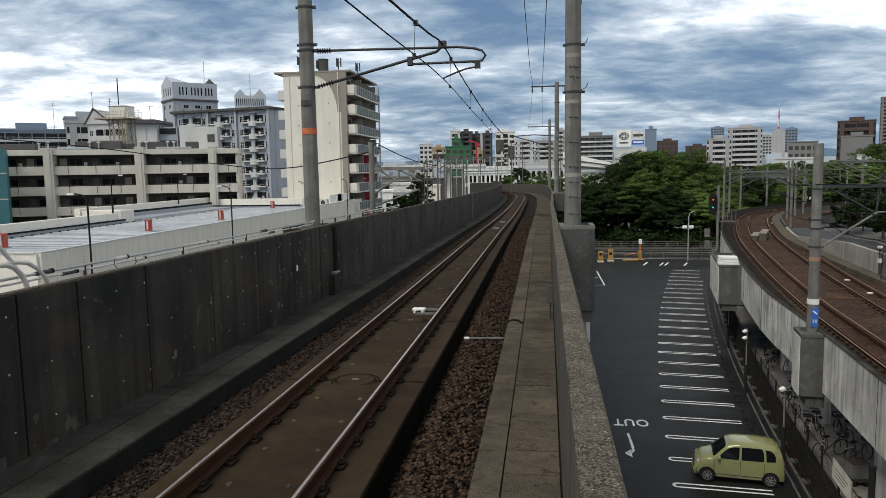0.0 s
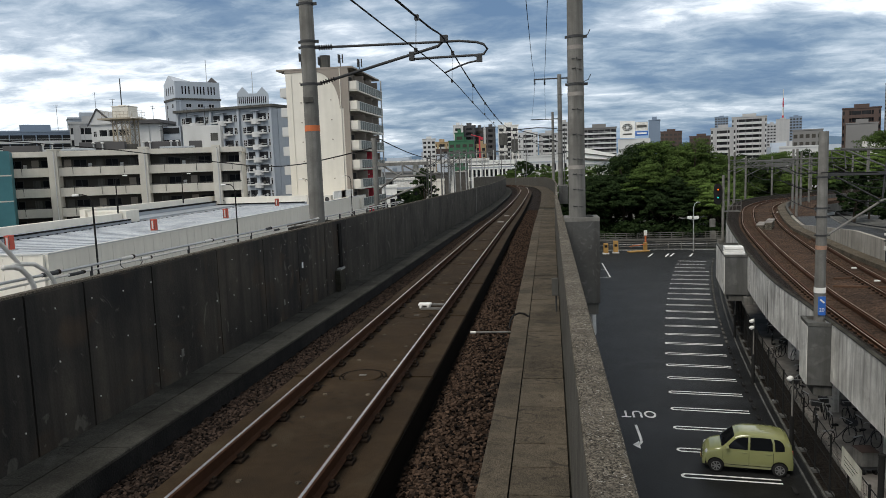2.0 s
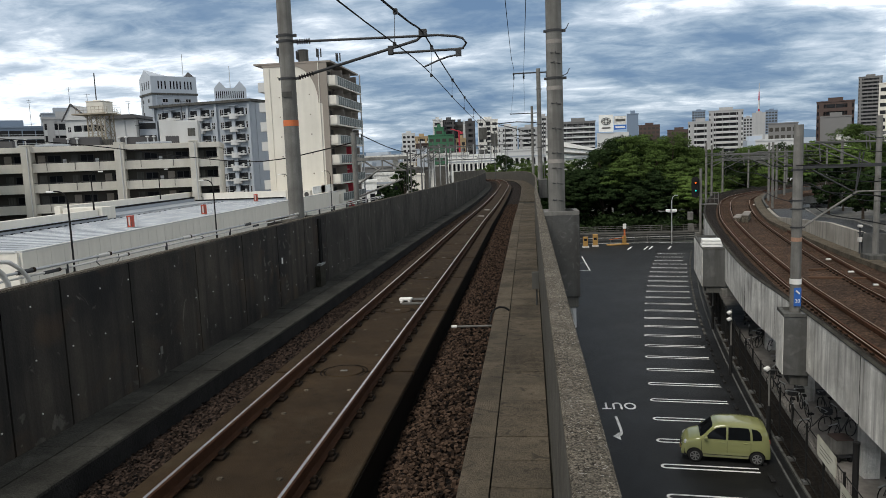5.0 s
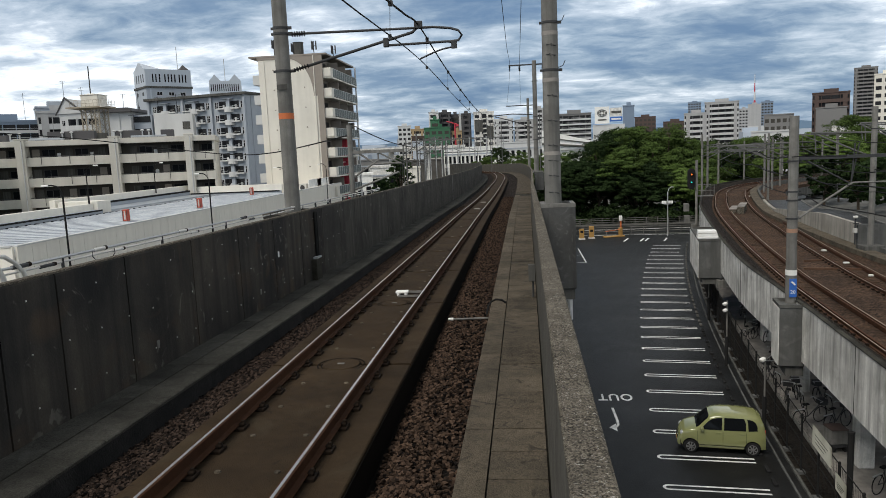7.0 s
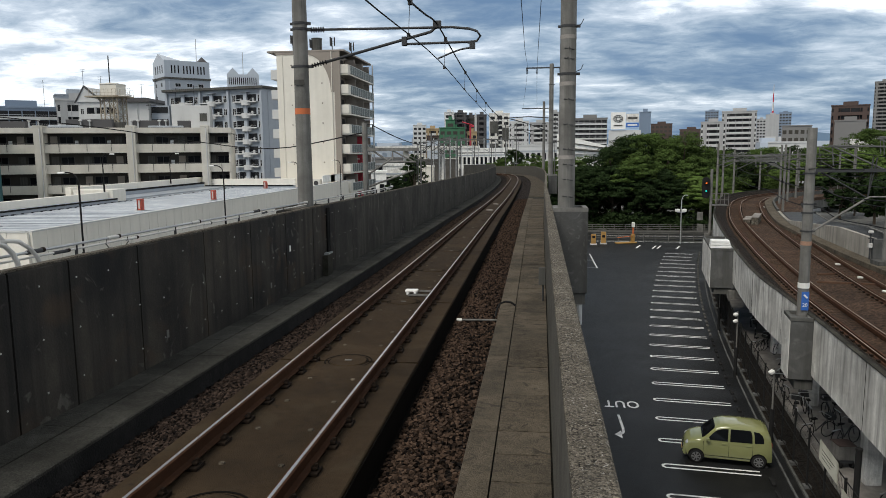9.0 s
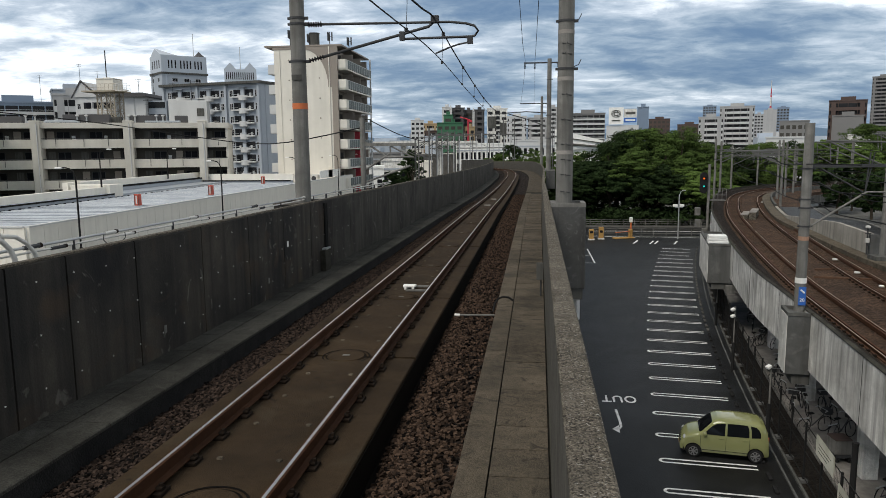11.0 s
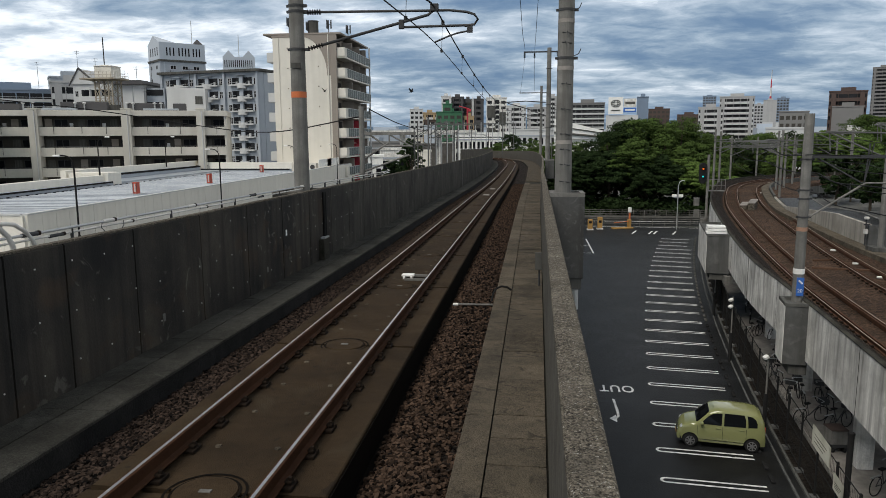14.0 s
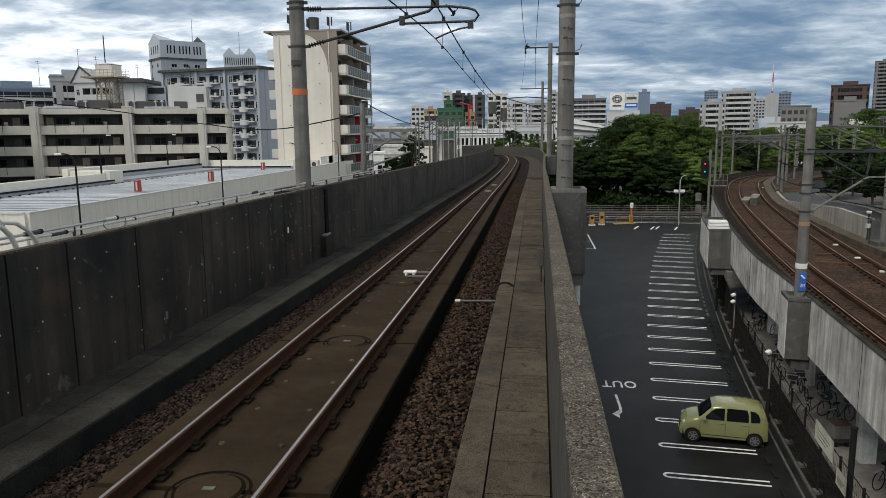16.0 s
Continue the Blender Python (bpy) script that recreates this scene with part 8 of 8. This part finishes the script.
for x0, x1, z0, z1 in ((-8, 8, 16.2, 12.2),):
    v = [b.verts.new(p) for p in ((x0, -0.5, 11), (x1, -0.5, 11), (x1, -0.5, z1), (x0, -0.5, z0), (x0, 20, 11), (x1, 20, 11), (x1, 20, z1), (x0, 20, z0))]
    for q in ((0, 1, 2, 3), (7, 6, 5, 4), (3, 2, 6, 7), (0, 3, 7, 4), (1, 5, 6, 2), (0, 4, 5, 1)):
        b.faces.new([v[i] for i in q])
part("roof", b, M_WHITE, t)
part("gutter", rods(((-8, -0.8, 12.7), (8, -0.8, 11.2), 0.25), ((-8, -0.7, 14.4), (8, -0.7, 11.9), 0.12), seg=6), M_GIRDERDARK, t)

# rooftop billboard, its emblem as plain rings
t = thing("billboard", "white rooftop billboard with a grey ring emblem", "billboard", pose(44.4, 335, -9.4, 0, 0, -7))
part("building", boxes((-7, 7, 0.6, 10, 0, 20.8)), M_LIGHT, t)
part("board", boxes((-6.1, 0.3, 0, 0.5, 21.2, 28.7)), M_WHITE, t, "white board")
part("board", boxes((0.5, 6.0, 0, 0.5, 24.2, 28.0)), M_GIRDER, t, "grey board")
part("board", boxes((0.5, 6.0, 0, 0.5, 22.0, 24.0)), M_SIGNBLUE, t, "blue board")
b = bmesh.new()
for rx, rz in ((2.0, 1.5), (0.8, 1.5), (1.6, 0.7)):
    tube(b, [(-2.9 + rx * math.cos(2 * math.pi * k / 24), -0.1, 25.9 + rz * math.sin(2 * math.pi * k / 24)) for k in range(25)], 0.14, 5)
part("emblem", b, M_GIRDERDARK, t, "plain grey ring emblem")
part("writing_bar", boxes((-4.8, -1.0, -0.1, 0, 22.6, 23.2)), M_GIRDERDARK, t)
part("writing_bar", boxes((1.2, 5.4, -0.1, 0, 25.6, 26.6)), M_GIRDERDARK, t)
part("writing_bar", boxes((1.2, 5.4, -0.1, 0, 22.7, 23.4)), M_WHITE, t)

# red and white mast far off
t = thing("radio_mast", "red and white lattice radio mast on the skyline", "mast", pose(284, 900, -9.4))
for k in range(6):
    z0, z1, r0, r1 = 26 + 10 * k, 36 + 10 * k, 2.0 - 0.3 * k, 1.7 - 0.3 * k
    b = bmesh.new()
    rod(b, (0, 0, z0), (0, 0, z1), max(0.5, r0), max(0.4, r1), 4)
    part("mast_section", b, M_REDWALL if k % 2 == 0 else M_LIGHT, t)
part("base", boxes((-12, 12, -8, 8, 0, 26)), M_LIGHT, t)

# cranes and the elevated road
t = thing("crane", "red tower crane on the skyline", "crane", pose(-29.3, 390, -9.4))
part("mast", rods(((0, 0, 0), (0, 0, 26), 0.45), seg=4), M_REDWALL, t)
part("jib", rods(((1.0, 0, 26.0), (-4.5, 0, 27.6), 0.3), seg=4), M_REDWALL, t)
part("counterweight", boxes((0.6, 1.9, -0.6, 0.6, 24.8, 26.0)), M_REDWALL, t)
el = thing("elevated_road", "pale elevated road on piers", "elevated road", pose(-40, 236, 0, 0, 0, 8))
part("deck", boxes((-40, 26, -4, 4, 3.0, 4.0)), M_GIRDER, el)
part("barrier", boxes((-40, 26, -4.3, -4.0, 3.6, 4.4)), M_GIRDER, el)
for x in (-34, -22, -10, 2, 14):
    part("pier", boxes((x - 0.9, x + 0.9, -1, 1, -9.4, 3.0)), M_GIRDER, el)
rnd = random.Random(77)
for k in range(46):
    a = rnd.uniform(-42, 30)
    d = rnd.uniform(210, 560)
    if -9 < a < 0.5 and d < 260:
        d += 120
    x, y = 2.57 + d * math.sin(radians(a)), d * math.cos(radians(a))
    w, dp, h = rnd.uniform(9, 22), rnd.uniform(8, 14), rnd.uniform(4, 9.0) * (1 + d / 2500)
    far_building("low_building", rnd.choice(("low pale town building", "low grey town building", "small flat-roofed town house")), x, y, h - 9.4, w, rnd.choice((M_GIRDER, M_GIRDERDARK, M_TAN, M_BEIGE, M_BRICKBLD, M_BLUE)), "grid", 2, rnd.randint(2, 5), rnd.uniform(-20, 20) - a, dp)
vs, fs = [], []
for k in range(420):
    a, d = radians(rnd.uniform(-44, 34)), rnd.uniform(600, 2300)
    w, h = rnd.uniform(12, 40), rnd.uniform(8, 22) + d * 0.004 * rnd.random()
    x, y = d * math.sin(a), d * math.cos(a)
    i = len(vs)
    for z in (-9.4, h - 9.4):
        vs += [(x - w / 2, y, z), (x + w / 2, y, z), (x + w / 2, y + 20, z), (x - w / 2, y + 20, z)]
    fs += [tuple(i + j for j in q) for q in ((0, 1, 5, 4), (1, 2, 6, 5), (2, 3, 7, 6), (3, 0, 4, 7), (4, 5, 6, 7))]
me = bpy.data.meshes.new("far_city")
me.from_pydata(vs, [], fs)
# Haze is mixed into the block colour as a pale blue.
me.materials.append(material("haze-tinted distant blocks", (0.34, 0.38, 0.43), 0.9, vary=0.1, scale=0.02, fine=0.2, bump=0, each=0.9))
tagged(new("far_city", me), "low distant city blocks with haze in their colour", "city", kind="stuff")
vs, fs = [], []
for k in range(81):
    a = radians(-50 + k * 1.15)
    d = 4000
    h = 70 + 45 * noise.noise(Vector((k * 0.13, 0, 3.1))) + 20 * noise.noise(Vector((k * 0.5, 2, 0)))
    vs += [(d * math.sin(a), d * math.cos(a), -20), (d * math.sin(a), d * math.cos(a), h)]
for k in range(80):
    fs.append((2 * k, 2 * k + 2, 2 * k + 3, 2 * k + 1))
me = bpy.data.meshes.new("backdrop_hills")
me.from_pydata(vs, [], fs)
# The blue of far air is painted into the hill colour.
me.materials.append(material("haze-blue distant hills", (0.16, 0.24, 0.34), 1.0, vary=0.1, scale=0.002, fine=0.01, bump=0))
tagged(new("backdrop_hills", me), "low hills on the horizon, coloured with haze", "hills", kind="structure")

# ---- other line joining from the far side: masts and brackets ----
for x, y, z0, z1, lb in ((-7.75, 45, -9.4, 4.4, "grey steel mast with slanting bracket beams"), (-8.3, 80, -9.4, 4.6, "slim grey catenary mast"), (-9.4, 95, -9.4, 4.4, "slim grey catenary mast"), (-8.45, 110, -9.4, 4.9, "slim grey catenary mast"), (-2.5, 150, -9.4, 8.3, "slim grey catenary mast"), (-0.5, 165, -9.4, 8.8, "slim grey catenary mast"), (7.5, 150, -9.4, 9.3, "slim grey catenary mast"), (-16, 120, -9.4, 4.0, "slim grey catenary mast"), (-14, 140, -9.4, 6.0, "slim grey catenary mast"), (-12.5, 100, -9.4, 4.6, "slim grey catenary mast"), (-12.0, 132, -9.4, 5.4, "slim grey catenary mast"), (-17.0, 158, -9.4, 5.0, "slim grey catenary mast"), (-13.5, 168, -9.4, 6.2, "slim grey catenary mast"), (-11.0, 178, -9.4, 5.8, "slim grey catenary mast"), (-6.5, 172, -9.4, 5.6, "slim grey catenary mast")):
    t = thing("line_mast", lb, "mast", pose(x, y, z0), group="masts of the joining line")
    part("shaft", rods(((0, 0, 0), (0, 0, z1 - z0), 0.17 if y < 50 else 0.085)), M_POLE if y < 50 else M_TUBE, t)
    if y < 50:
        zz = -z0
        part("beam", boxes((-0.05, 3.4, -0.08, 0.08, 2.62 + zz, 2.82 + zz)), M_POLE, t)
        part("strut", rods(((0.05, 0, 2.95 + zz), (1.55, 0, 1.95 + zz), 0.06), ((1.55, 0, 1.95 + zz), (3.2, 0, 1.95 + zz), 0.06), ((0.05, 0, 1.1 + zz), (1.7, 0, 2.15 + zz), 0.06), ((0.05, 0, 0.35 + zz), (3.0, 0, 1.4 + zz), 0.06), ((1.75, 0, 2.65 + zz), (3.1, 0, 1.95 + zz), 0.05), ((1.75, 0, 1.95 + zz), (1.75, 0, 2.65 + zz), 0.05)), M_POLE, t)
        part("arm", rods(((-0.1, 0, 4.3 + zz), (0.5, 0, 4.3 + zz), 0.03), ((0.5, 0, 4.3 + zz), (0.5, 0, 3.9 + zz), 0.03)), M_STEEL, t)
    else:
        h = z1 - z0
        part("bracket", rods(((0, 0, h - 0.8), (2.2, 0, h - 0.6), 0.05), ((0, 0, h - 2.0), (2.0, 0, h - 0.7), 0.05), ((0, 0, h - 3.4), (-1.6, 0, h - 2.6), 0.05)), M_TUBE, t)
        b = bmesh.new()
        for k in range(2):
            rod(b, (-0.7 + 1.1 * k, -0.2, h - 6.5), (-0.5 + 0.9 * k, -0.2, h - 0.8 - 0.5 * k), 0.022, None, 5)
        part("cable", b, M_STEEL, t)
wire("cable", "dark cable run from mast to mast", [(-7.2, 45, 4.2), (-6.5, 52, 3.4), (-6.0, 62, 3.0), (-8.3, 80, 3.6), (-9.4, 95, 3.4)], 0.03)
sub = thing("depot_fence", "row of pale steel posts round a yard", "fence", pose(0, 0, 0))
for k in range(16):
    x = -24 + k * 1.55
    part("post", boxes((x - 0.1, x + 0.1, 200, 200.16, -9.4, 5.4 + 0.8 * (k % 3 == 0))), M_GALV, sub)
part("rail", boxes((-24.5, 0, 200.17, 200.3, 5.6, 5.9)), M_TUBE, sub)
part("rail", boxes((-24.5, 0, 200.17, 200.3, 2.0, 2.3)), M_TUBE, sub)

# ---- trees ----


def leaf_mass(lobes, count, size, seed):
    """Leaf sprays scattered over and inside lobes (x, y, z, rx, rz)."""
    r = random.Random(seed)
    vs, fs = [], []
    total = sum(l[3] * l[3] for l in lobes)
    for lx, ly, lz, rx, rz in lobes:
        # each bough carries flat clumps of leaves, lit above and open below
        clumps = []
        for _ in range(max(5, int(9 * rx))):
            d = Vector((r.gauss(0, 1), r.gauss(0, 1), r.gauss(0.3, 0.8))).normalized()
            s = r.uniform(0.55, 1.05)
            clumps.append((Vector((lx + d.x * rx * s, ly + d.y * rx * s, lz + d.z * rz * s)), rx * r.uniform(0.2, 0.5), rz * r.uniform(0.16, 0.36)))
        weight = sum(c[1] * c[1] for c in clumps)
        for c0, cw, ch in clumps:
            for _ in range(int(count * rx * rx / total * cw * cw / weight) + 1):
                d = Vector((r.gauss(0, 1), r.gauss(0, 1), r.gauss(0.35, 0.9))).normalized()
                k = r.uniform(0.8, 1.1) if r.random() < 0.8 else r.uniform(0.3, 0.85)
                bump = 1 + 0.35 * noise.noise(Vector((d.x * 2.1 + c0.x, d.y * 2.1 + c0.y, d.z * 2.1 + c0.z)))
                p = c0 + Vector((d.x * cw, d.y * cw, d.z * ch)) * k * bump
                n = (d * 1.5 + Vector((r.uniform(-1, 1), r.uniform(-1, 1), r.uniform(-0.2, 1.2))) * 0.55).normalized()
                a = n.orthogonal().normalized()
                a.rotate(Matrix.Rotation(r.uniform(0, 6.3), 3, n))
                c = n.cross(a)
                k = size * r.uniform(0.6, 1.5)
                i = len(vs)
                vs += [p - a * k, p + c * k * 0.55 + n * k * 0.15, p + a * k * 1.1, p - c * k * 0.6 + n * k * 0.1]
                fs += [(i, i + 1, i + 2), (i, i + 2, i + 3)]
    me = bpy.data.meshes.new("crown")
    me.from_pydata(vs, [], fs)
    return me


def build_tree(m, h, w, seed, mat, label, leaves=24000, size=0.125, low_crown=0.15):
    r = random.Random(seed)
    t = thing("tree", label, "tree", m, group="park trees")
    b = bmesh.new()
    rod(b, (0, 0, -0.2), (0.1, 0, h * 0.45), 0.03 * h, 0.018 * h, 10)
    part("trunk", b, M_BARK, t)
    lobes = []
    n = 17
    for k in range(n):
        a = k * 2.4 + r.uniform(-0.6, 0.6)
        f = (k + 0.5) / n
        z = h * (low_crown + 0.08 + (0.80 - low_crown) * f)
        reach = math.sqrt(max(0.05, 1 - (2 * abs(f - 0.42)) ** 2.2)) * (1.0 if f < 0.42 else 0.92)
        rr = w * 0.36 * reach * r.uniform(0.55, 1.1)
        lobes.append((math.cos(a) * rr, math.sin(a) * rr, z, w * r.uniform(0.13, 0.22), h * r.uniform(0.06, 0.11)))
        if k % 2 == 0:
            limb = bmesh.new()
            tube(limb, [(0.05, 0, h * 0.3), (math.cos(a) * rr * 0.5, math.sin(a) * rr * 0.5, (h * 0.3 + z) / 2), (math.cos(a) * rr, math.sin(a) * rr, z)], 0.008 * h, 6)
            part("limb", limb, M_BARK, t)
    me = leaf_mass(lobes, leaves, size, seed)
    me.materials.append(mat)
    same("crown", me, t, Matrix.Identity(4))
    return t


G = -9.4
dark = build_tree(pose(17.0, 121, G), 14.6, 12.5, 1, M_LEAFDARK, "broad dark green park tree")
green = build_tree(pose(21.5, 122, G), 15.8, 13.5, 2, M_LEAF, "broad green park tree")
green2 = build_tree(pose(27.0, 122, G), 15.2, 12.5, 3, M_LEAF, "broad green park tree with a domed crown")
small = build_tree(pose(12.5, 117, G), 10.0, 9.5, 4, M_LEAFDARK, "dark green park tree by the street", low_crown=0.3)
light = build_tree(pose(26.0, 115.5, G), 9.0, 10.5, 6, M_LEAFLIGHT, "bright green spreading tree by the street", low_crown=0.42)
mid = build_tree(pose(19.0, 116, G), 11.5, 11.0, 7, M_LEAF, "green park tree by the street", low_crown=0.38)
for ob_, x, y, z, rz in ((dark, 24.0, 127, 0, 200), (dark, 19.0, 128, 0.4, 300), (green2, 30.8, 127, -2.2, 40), (small, 9.0, 114.5, -1.0, 260), (small, 15.3, 115, 0, 50), (mid, 29.0, 118.5, -0.5, 100), (small, 23.0, 114.2, -0.5, 10), (dark, 13.8, 125, -3.2, 75), (small, 9.8, 123, -0.5, 120), (light, 29.2, 113.8, -1.2, 190), (small, 20.8, 113.2, -1.6, 77), (mid, 33.5, 131, 0.5, 250), (dark, 31, 137, -1, 222)):
    copy_thing(ob_, pose(x, y, G + z, 0, 0, rz))
for k, (x, y, z, rz) in enumerate(((37, 143, -3.0, 310), (42, 147, -2.2, 120), (47, 150, -3.0, 33), (52, 152, -2.0, 250), (58, 150, -2.5, 70), (63, 148, -3.0, 160), (70, 150, -0.6, 10), (78, 148, -0.8, 95), (85, 150, -0.3, 190), (93, 150, -0.8, 20))):
    copy_thing((green, dark, green2, mid)[k % 4], pose(x, y, G + z, 0, 0, rz))
copy_thing(light, pose(56, 141, G + 4.0, 0, 0, 20))
copy_thing(light, pose(61, 139, G + 3.0, 0, 0, 60))
copy_thing(light, pose(50.5, 138, G + 1.5, 0, 0, 130))
for x, y, h, w, s in ((-21.6, 150, 12.0, 6.5, 21), (-20.6, 126, 6.5, 5, 22), (-37, 160, 6, 5, 23), (-2.0, 190, 13.5, 9, 24), (-22.6, 134, 8, 5.5, 25), (3.5, 182, 11.4, 12, 26), (9, 176, 11.0, 12, 27), (-8, 196, 9.5, 9, 28), (-4.5, 186, 11.0, 9, 33), (13.5, 170, 11.0, 10, 34), (48, 100, 6.5, 6, 29), (62, 112, 7, 6, 30), (-34.6, 222, 8.5, 6, 20), (-38.4, 210, 4.8, 6, 19)):
    build_tree(pose(x, y, G), h, w, s, M_LEAFDARK if s < 26 else M_LEAF, "small dark street tree", 7500, 0.17)
street = build_tree(pose(*on_low(5.35, 9.6, bank_top(5.35))), 4.2, 3.6, 31, M_LEAFDARK, "small dark tree beside the upper street", 3500, 0.13)
for k_, (u_, o_) in enumerate(((4.75, 10.0), (5.7, 10.4), (6.0, 12.5), (6.4, 9.8), (6.7, 11.6), (5.0, 13.0), (5.5, 13.8), (6.2, 14.5), (4.6, 12.2))):
    copy_thing(street, Matrix.Translation(on_low(u_, o_, bank_top(u_))) @ Matrix.Rotation(k_ * 1.9, 4, "Z") @ Matrix.Scale(0.8 + 0.12 * (k_ % 4), 4))
for k_, (x_, y_, z_) in enumerate(((51.5, 158, -2.3), (58, 160, -1.6), (65.5, 162, 0.3), (72, 160, 1.2), (46, 156, -3.0), (79, 165, 0.6))):
    copy_thing((green, dark, mid)[k_ % 3], pose(x_, y_, G + z_, 0, 0, 67 * k_))
ug = thing("undergrowth", "dark shrubs under the park trees", "shrubs", kind="stuff")
rr = random.Random(91)
me = leaf_mass([(rr.uniform(6, 36), rr.uniform(110, 116), G + rr.uniform(0.3, 1.6), rr.uniform(1.2, 2.4), rr.uniform(0.8, 1.6)) for _ in range(60)], 9000, 0.26, 92)
me.materials.append(M_LEAFDARK)
same("shrub_mass", me, ug, Matrix.Identity(4))
yd = thing("yard", "pale yard and road left of the line", "yard", kind="structure")
part("paving", boxes((-56, -9, 120, 246, -9.5, -9.34)), M_FARGREY, yd)

for x_, y_, w_, a_ in ((-33.0, 148.0, 10.0, 20), (-40.0, 166.0, 12.0, 14), (-27.0, 166.0, 7.0, 12)):
    t = thing("carport", "low carport with a pale flat roof", "carport", pose(x_, y_, -9.34, 0, 0, a_), group="carports in the yard")
    part("roof", boxes((-w_ / 2, w_ / 2, -2.6, 2.6, 2.6, 2.85), bevel=0.04), M_LIGHT, t)
    for sx in (-1, 1):
        for sy in (-1, 1):
            part("post", rods(((sx * (w_ / 2 - 0.4), sy * 2.2, 0), (sx * (w_ / 2 - 0.4), sy * 2.2, 2.6), 0.08), seg=6), M_GALV, t)

# ---- birds ----


def build_bird(name_label):
    t = thing("bird", name_label, "bird")
    b = bmesh.new()
    bmesh.ops.create_icosphere(b, subdivisions=2, radius=1.0)
    for v in b.verts:
        x = v.co.x
        v.co = Vector((x * 0.19, v.co.y * 0.075 * (1.05 - 0.25 * abs(x)), v.co.z * 0.07))
    part("body", b, M_BLACK, t)
    b = bmesh.new()
    bmesh.ops.create_icosphere(b, subdivisions=2, radius=0.05, matrix=pose(0.2, 0, 0.035))
    rod(b, (0.23, 0, 0.03), (0.31, 0, 0.02), 0.018, 0.004, 6)
    part("head", b, M_BLACK, t)
    b = bmesh.new()
    for s in (1, -1):
        f = b.faces.new([b.verts.new(p) for p in ((-0.12, -0.04, 0.005 * s), (-0.12, 0.04, 0.005 * s), (-0.33, 0.085, 0.005 * s), (-0.35, 0, 0.005 * s), (-0.33, -0.085, 0.005 * s))])
    part("tail", b, M_BLACK, t)
    wings = []
    for s in (1, -1):
        b = bmesh.new()
        out = [(0.10, 0.0), (0.13, 0.20), (0.09, 0.36), (0.0, 0.52), (-0.06, 0.50), (-0.07, 0.40), (-0.10, 0.37), (-0.11, 0.22), (-0.12, 0.0)]
        top = [b.verts.new((x, s * y, 0.012 - 0.01 * y)) for x, y in out]
        bot = [b.verts.new((x, s * y, -0.006 - 0.01 * y)) for x, y in out]
        b.faces.new(top)
        b.faces.new(bot[::-1])
        for k in range(len(out)):
            j = (k + 1) % len(out)
            b.faces.new((top[k], top[j], bot[j], bot[k]))
        w = part("wing", b, M_BLACK, t)
        wings.append((w, s))
    return t, wings


LANDING = [(0, -64.0, 176.0, 4.0), (11.8, -64.0, 176.0, 4.0), (12.6, -44.0, 118.0, 4.2), (13.0, -28.12, 90.93, 4.96), (13.2, -23.89, 88.07, 5.19), (13.4, -19.87, 85.05, 5.25), (13.6, -16.06, 81.84, 5.94), (13.8, -12.82, 79.41, 6.73), (14.0, -9.8, 77.89, 7.22), (14.2, -6.88, 76.24, 7.71), (14.4, -4.16, 74.97, 8.46), (14.6, -1.96, 73.55, 9.29), (14.8, -0.35, 72.77, 9.9), (15.0, 0.71, 72.25, 10.43), (15.2, 1.65, 71.98, 10.75), (15.4, 2.25, 72.0, 10.66), (16.0, 2.25, 72.0, 10.66)]
PASSING = [(0, -66.0, 180.0, 5.0), (11.8, -66.0, 180.0, 5.0), (12.7, -41.0, 110.0, 6.5), (13.2, -29.24, 92.56, 7.58), (13.4, -26.73, 89.17, 7.7), (13.8, -21.78, 82.31, 7.79), (14.0, -19.52, 78.82, 7.44), (14.4, -15.52, 71.62, 6.94), (14.8, -11.55, 64.35, 6.47), (15.0, -9.42, 59.66, 6.76), (15.2, -7.26, 54.94, 7.19), (15.4, -5.16, 49.16, 7.37), (15.6, -3.15, 42.36, 7.25), (15.8, -1.84, 36.42, 7.36), (16.0, -0.71, 32.44, 7.65)]
bird_a, wings_a = build_bird("black crow flying in to perch on the crossarm")
bird_b, wings_b = build_bird("black crow gliding over the track")


def motions():
    for bird, path in ((bird_a, LANDING), (bird_b, PASSING)):
        rows = []
        heading = -60.0
        for k, (t, x, y, z) in enumerate(path):
            if k + 1 < len(path):
                dx, dy = path[k + 1][1] - x, path[k + 1][2] - y
                if math.hypot(dx, dy) > 0.3:
                    heading = math.degrees(math.atan2(dy, dx))
            pitch = -55 if bird is bird_a and t >= 15.0 else -8
            rows.append((t, pose(x, y, z, 0, pitch, heading)))
        walk(bird, rows)
    for wings, settle, phase in ((wings_a, 15.35, 0.0), (wings_b, 99, 15.2)):
        for wing, s in wings:
            rows = [(0, pose(0, 0, 0, 20 * s, 0, 0)), (12.0, pose(0, 0, 0, 20 * s, 0, 0))]
            for k in range(40):
                t = 12.1 + 0.1 * k
                if t > 16.0:
                    break
                lift = 8 + 42 * math.cos(2 * math.pi * 2.5 * (t - phase))
                if t > settle:
                    rows.append((t, pose(0, 0, 0, -72 * s, 0, -50 * s)))
                else:
                    rows.append((t, pose(0, 0, 0, lift * s, 0, 0)))
            walk(wing, rows)


motions()
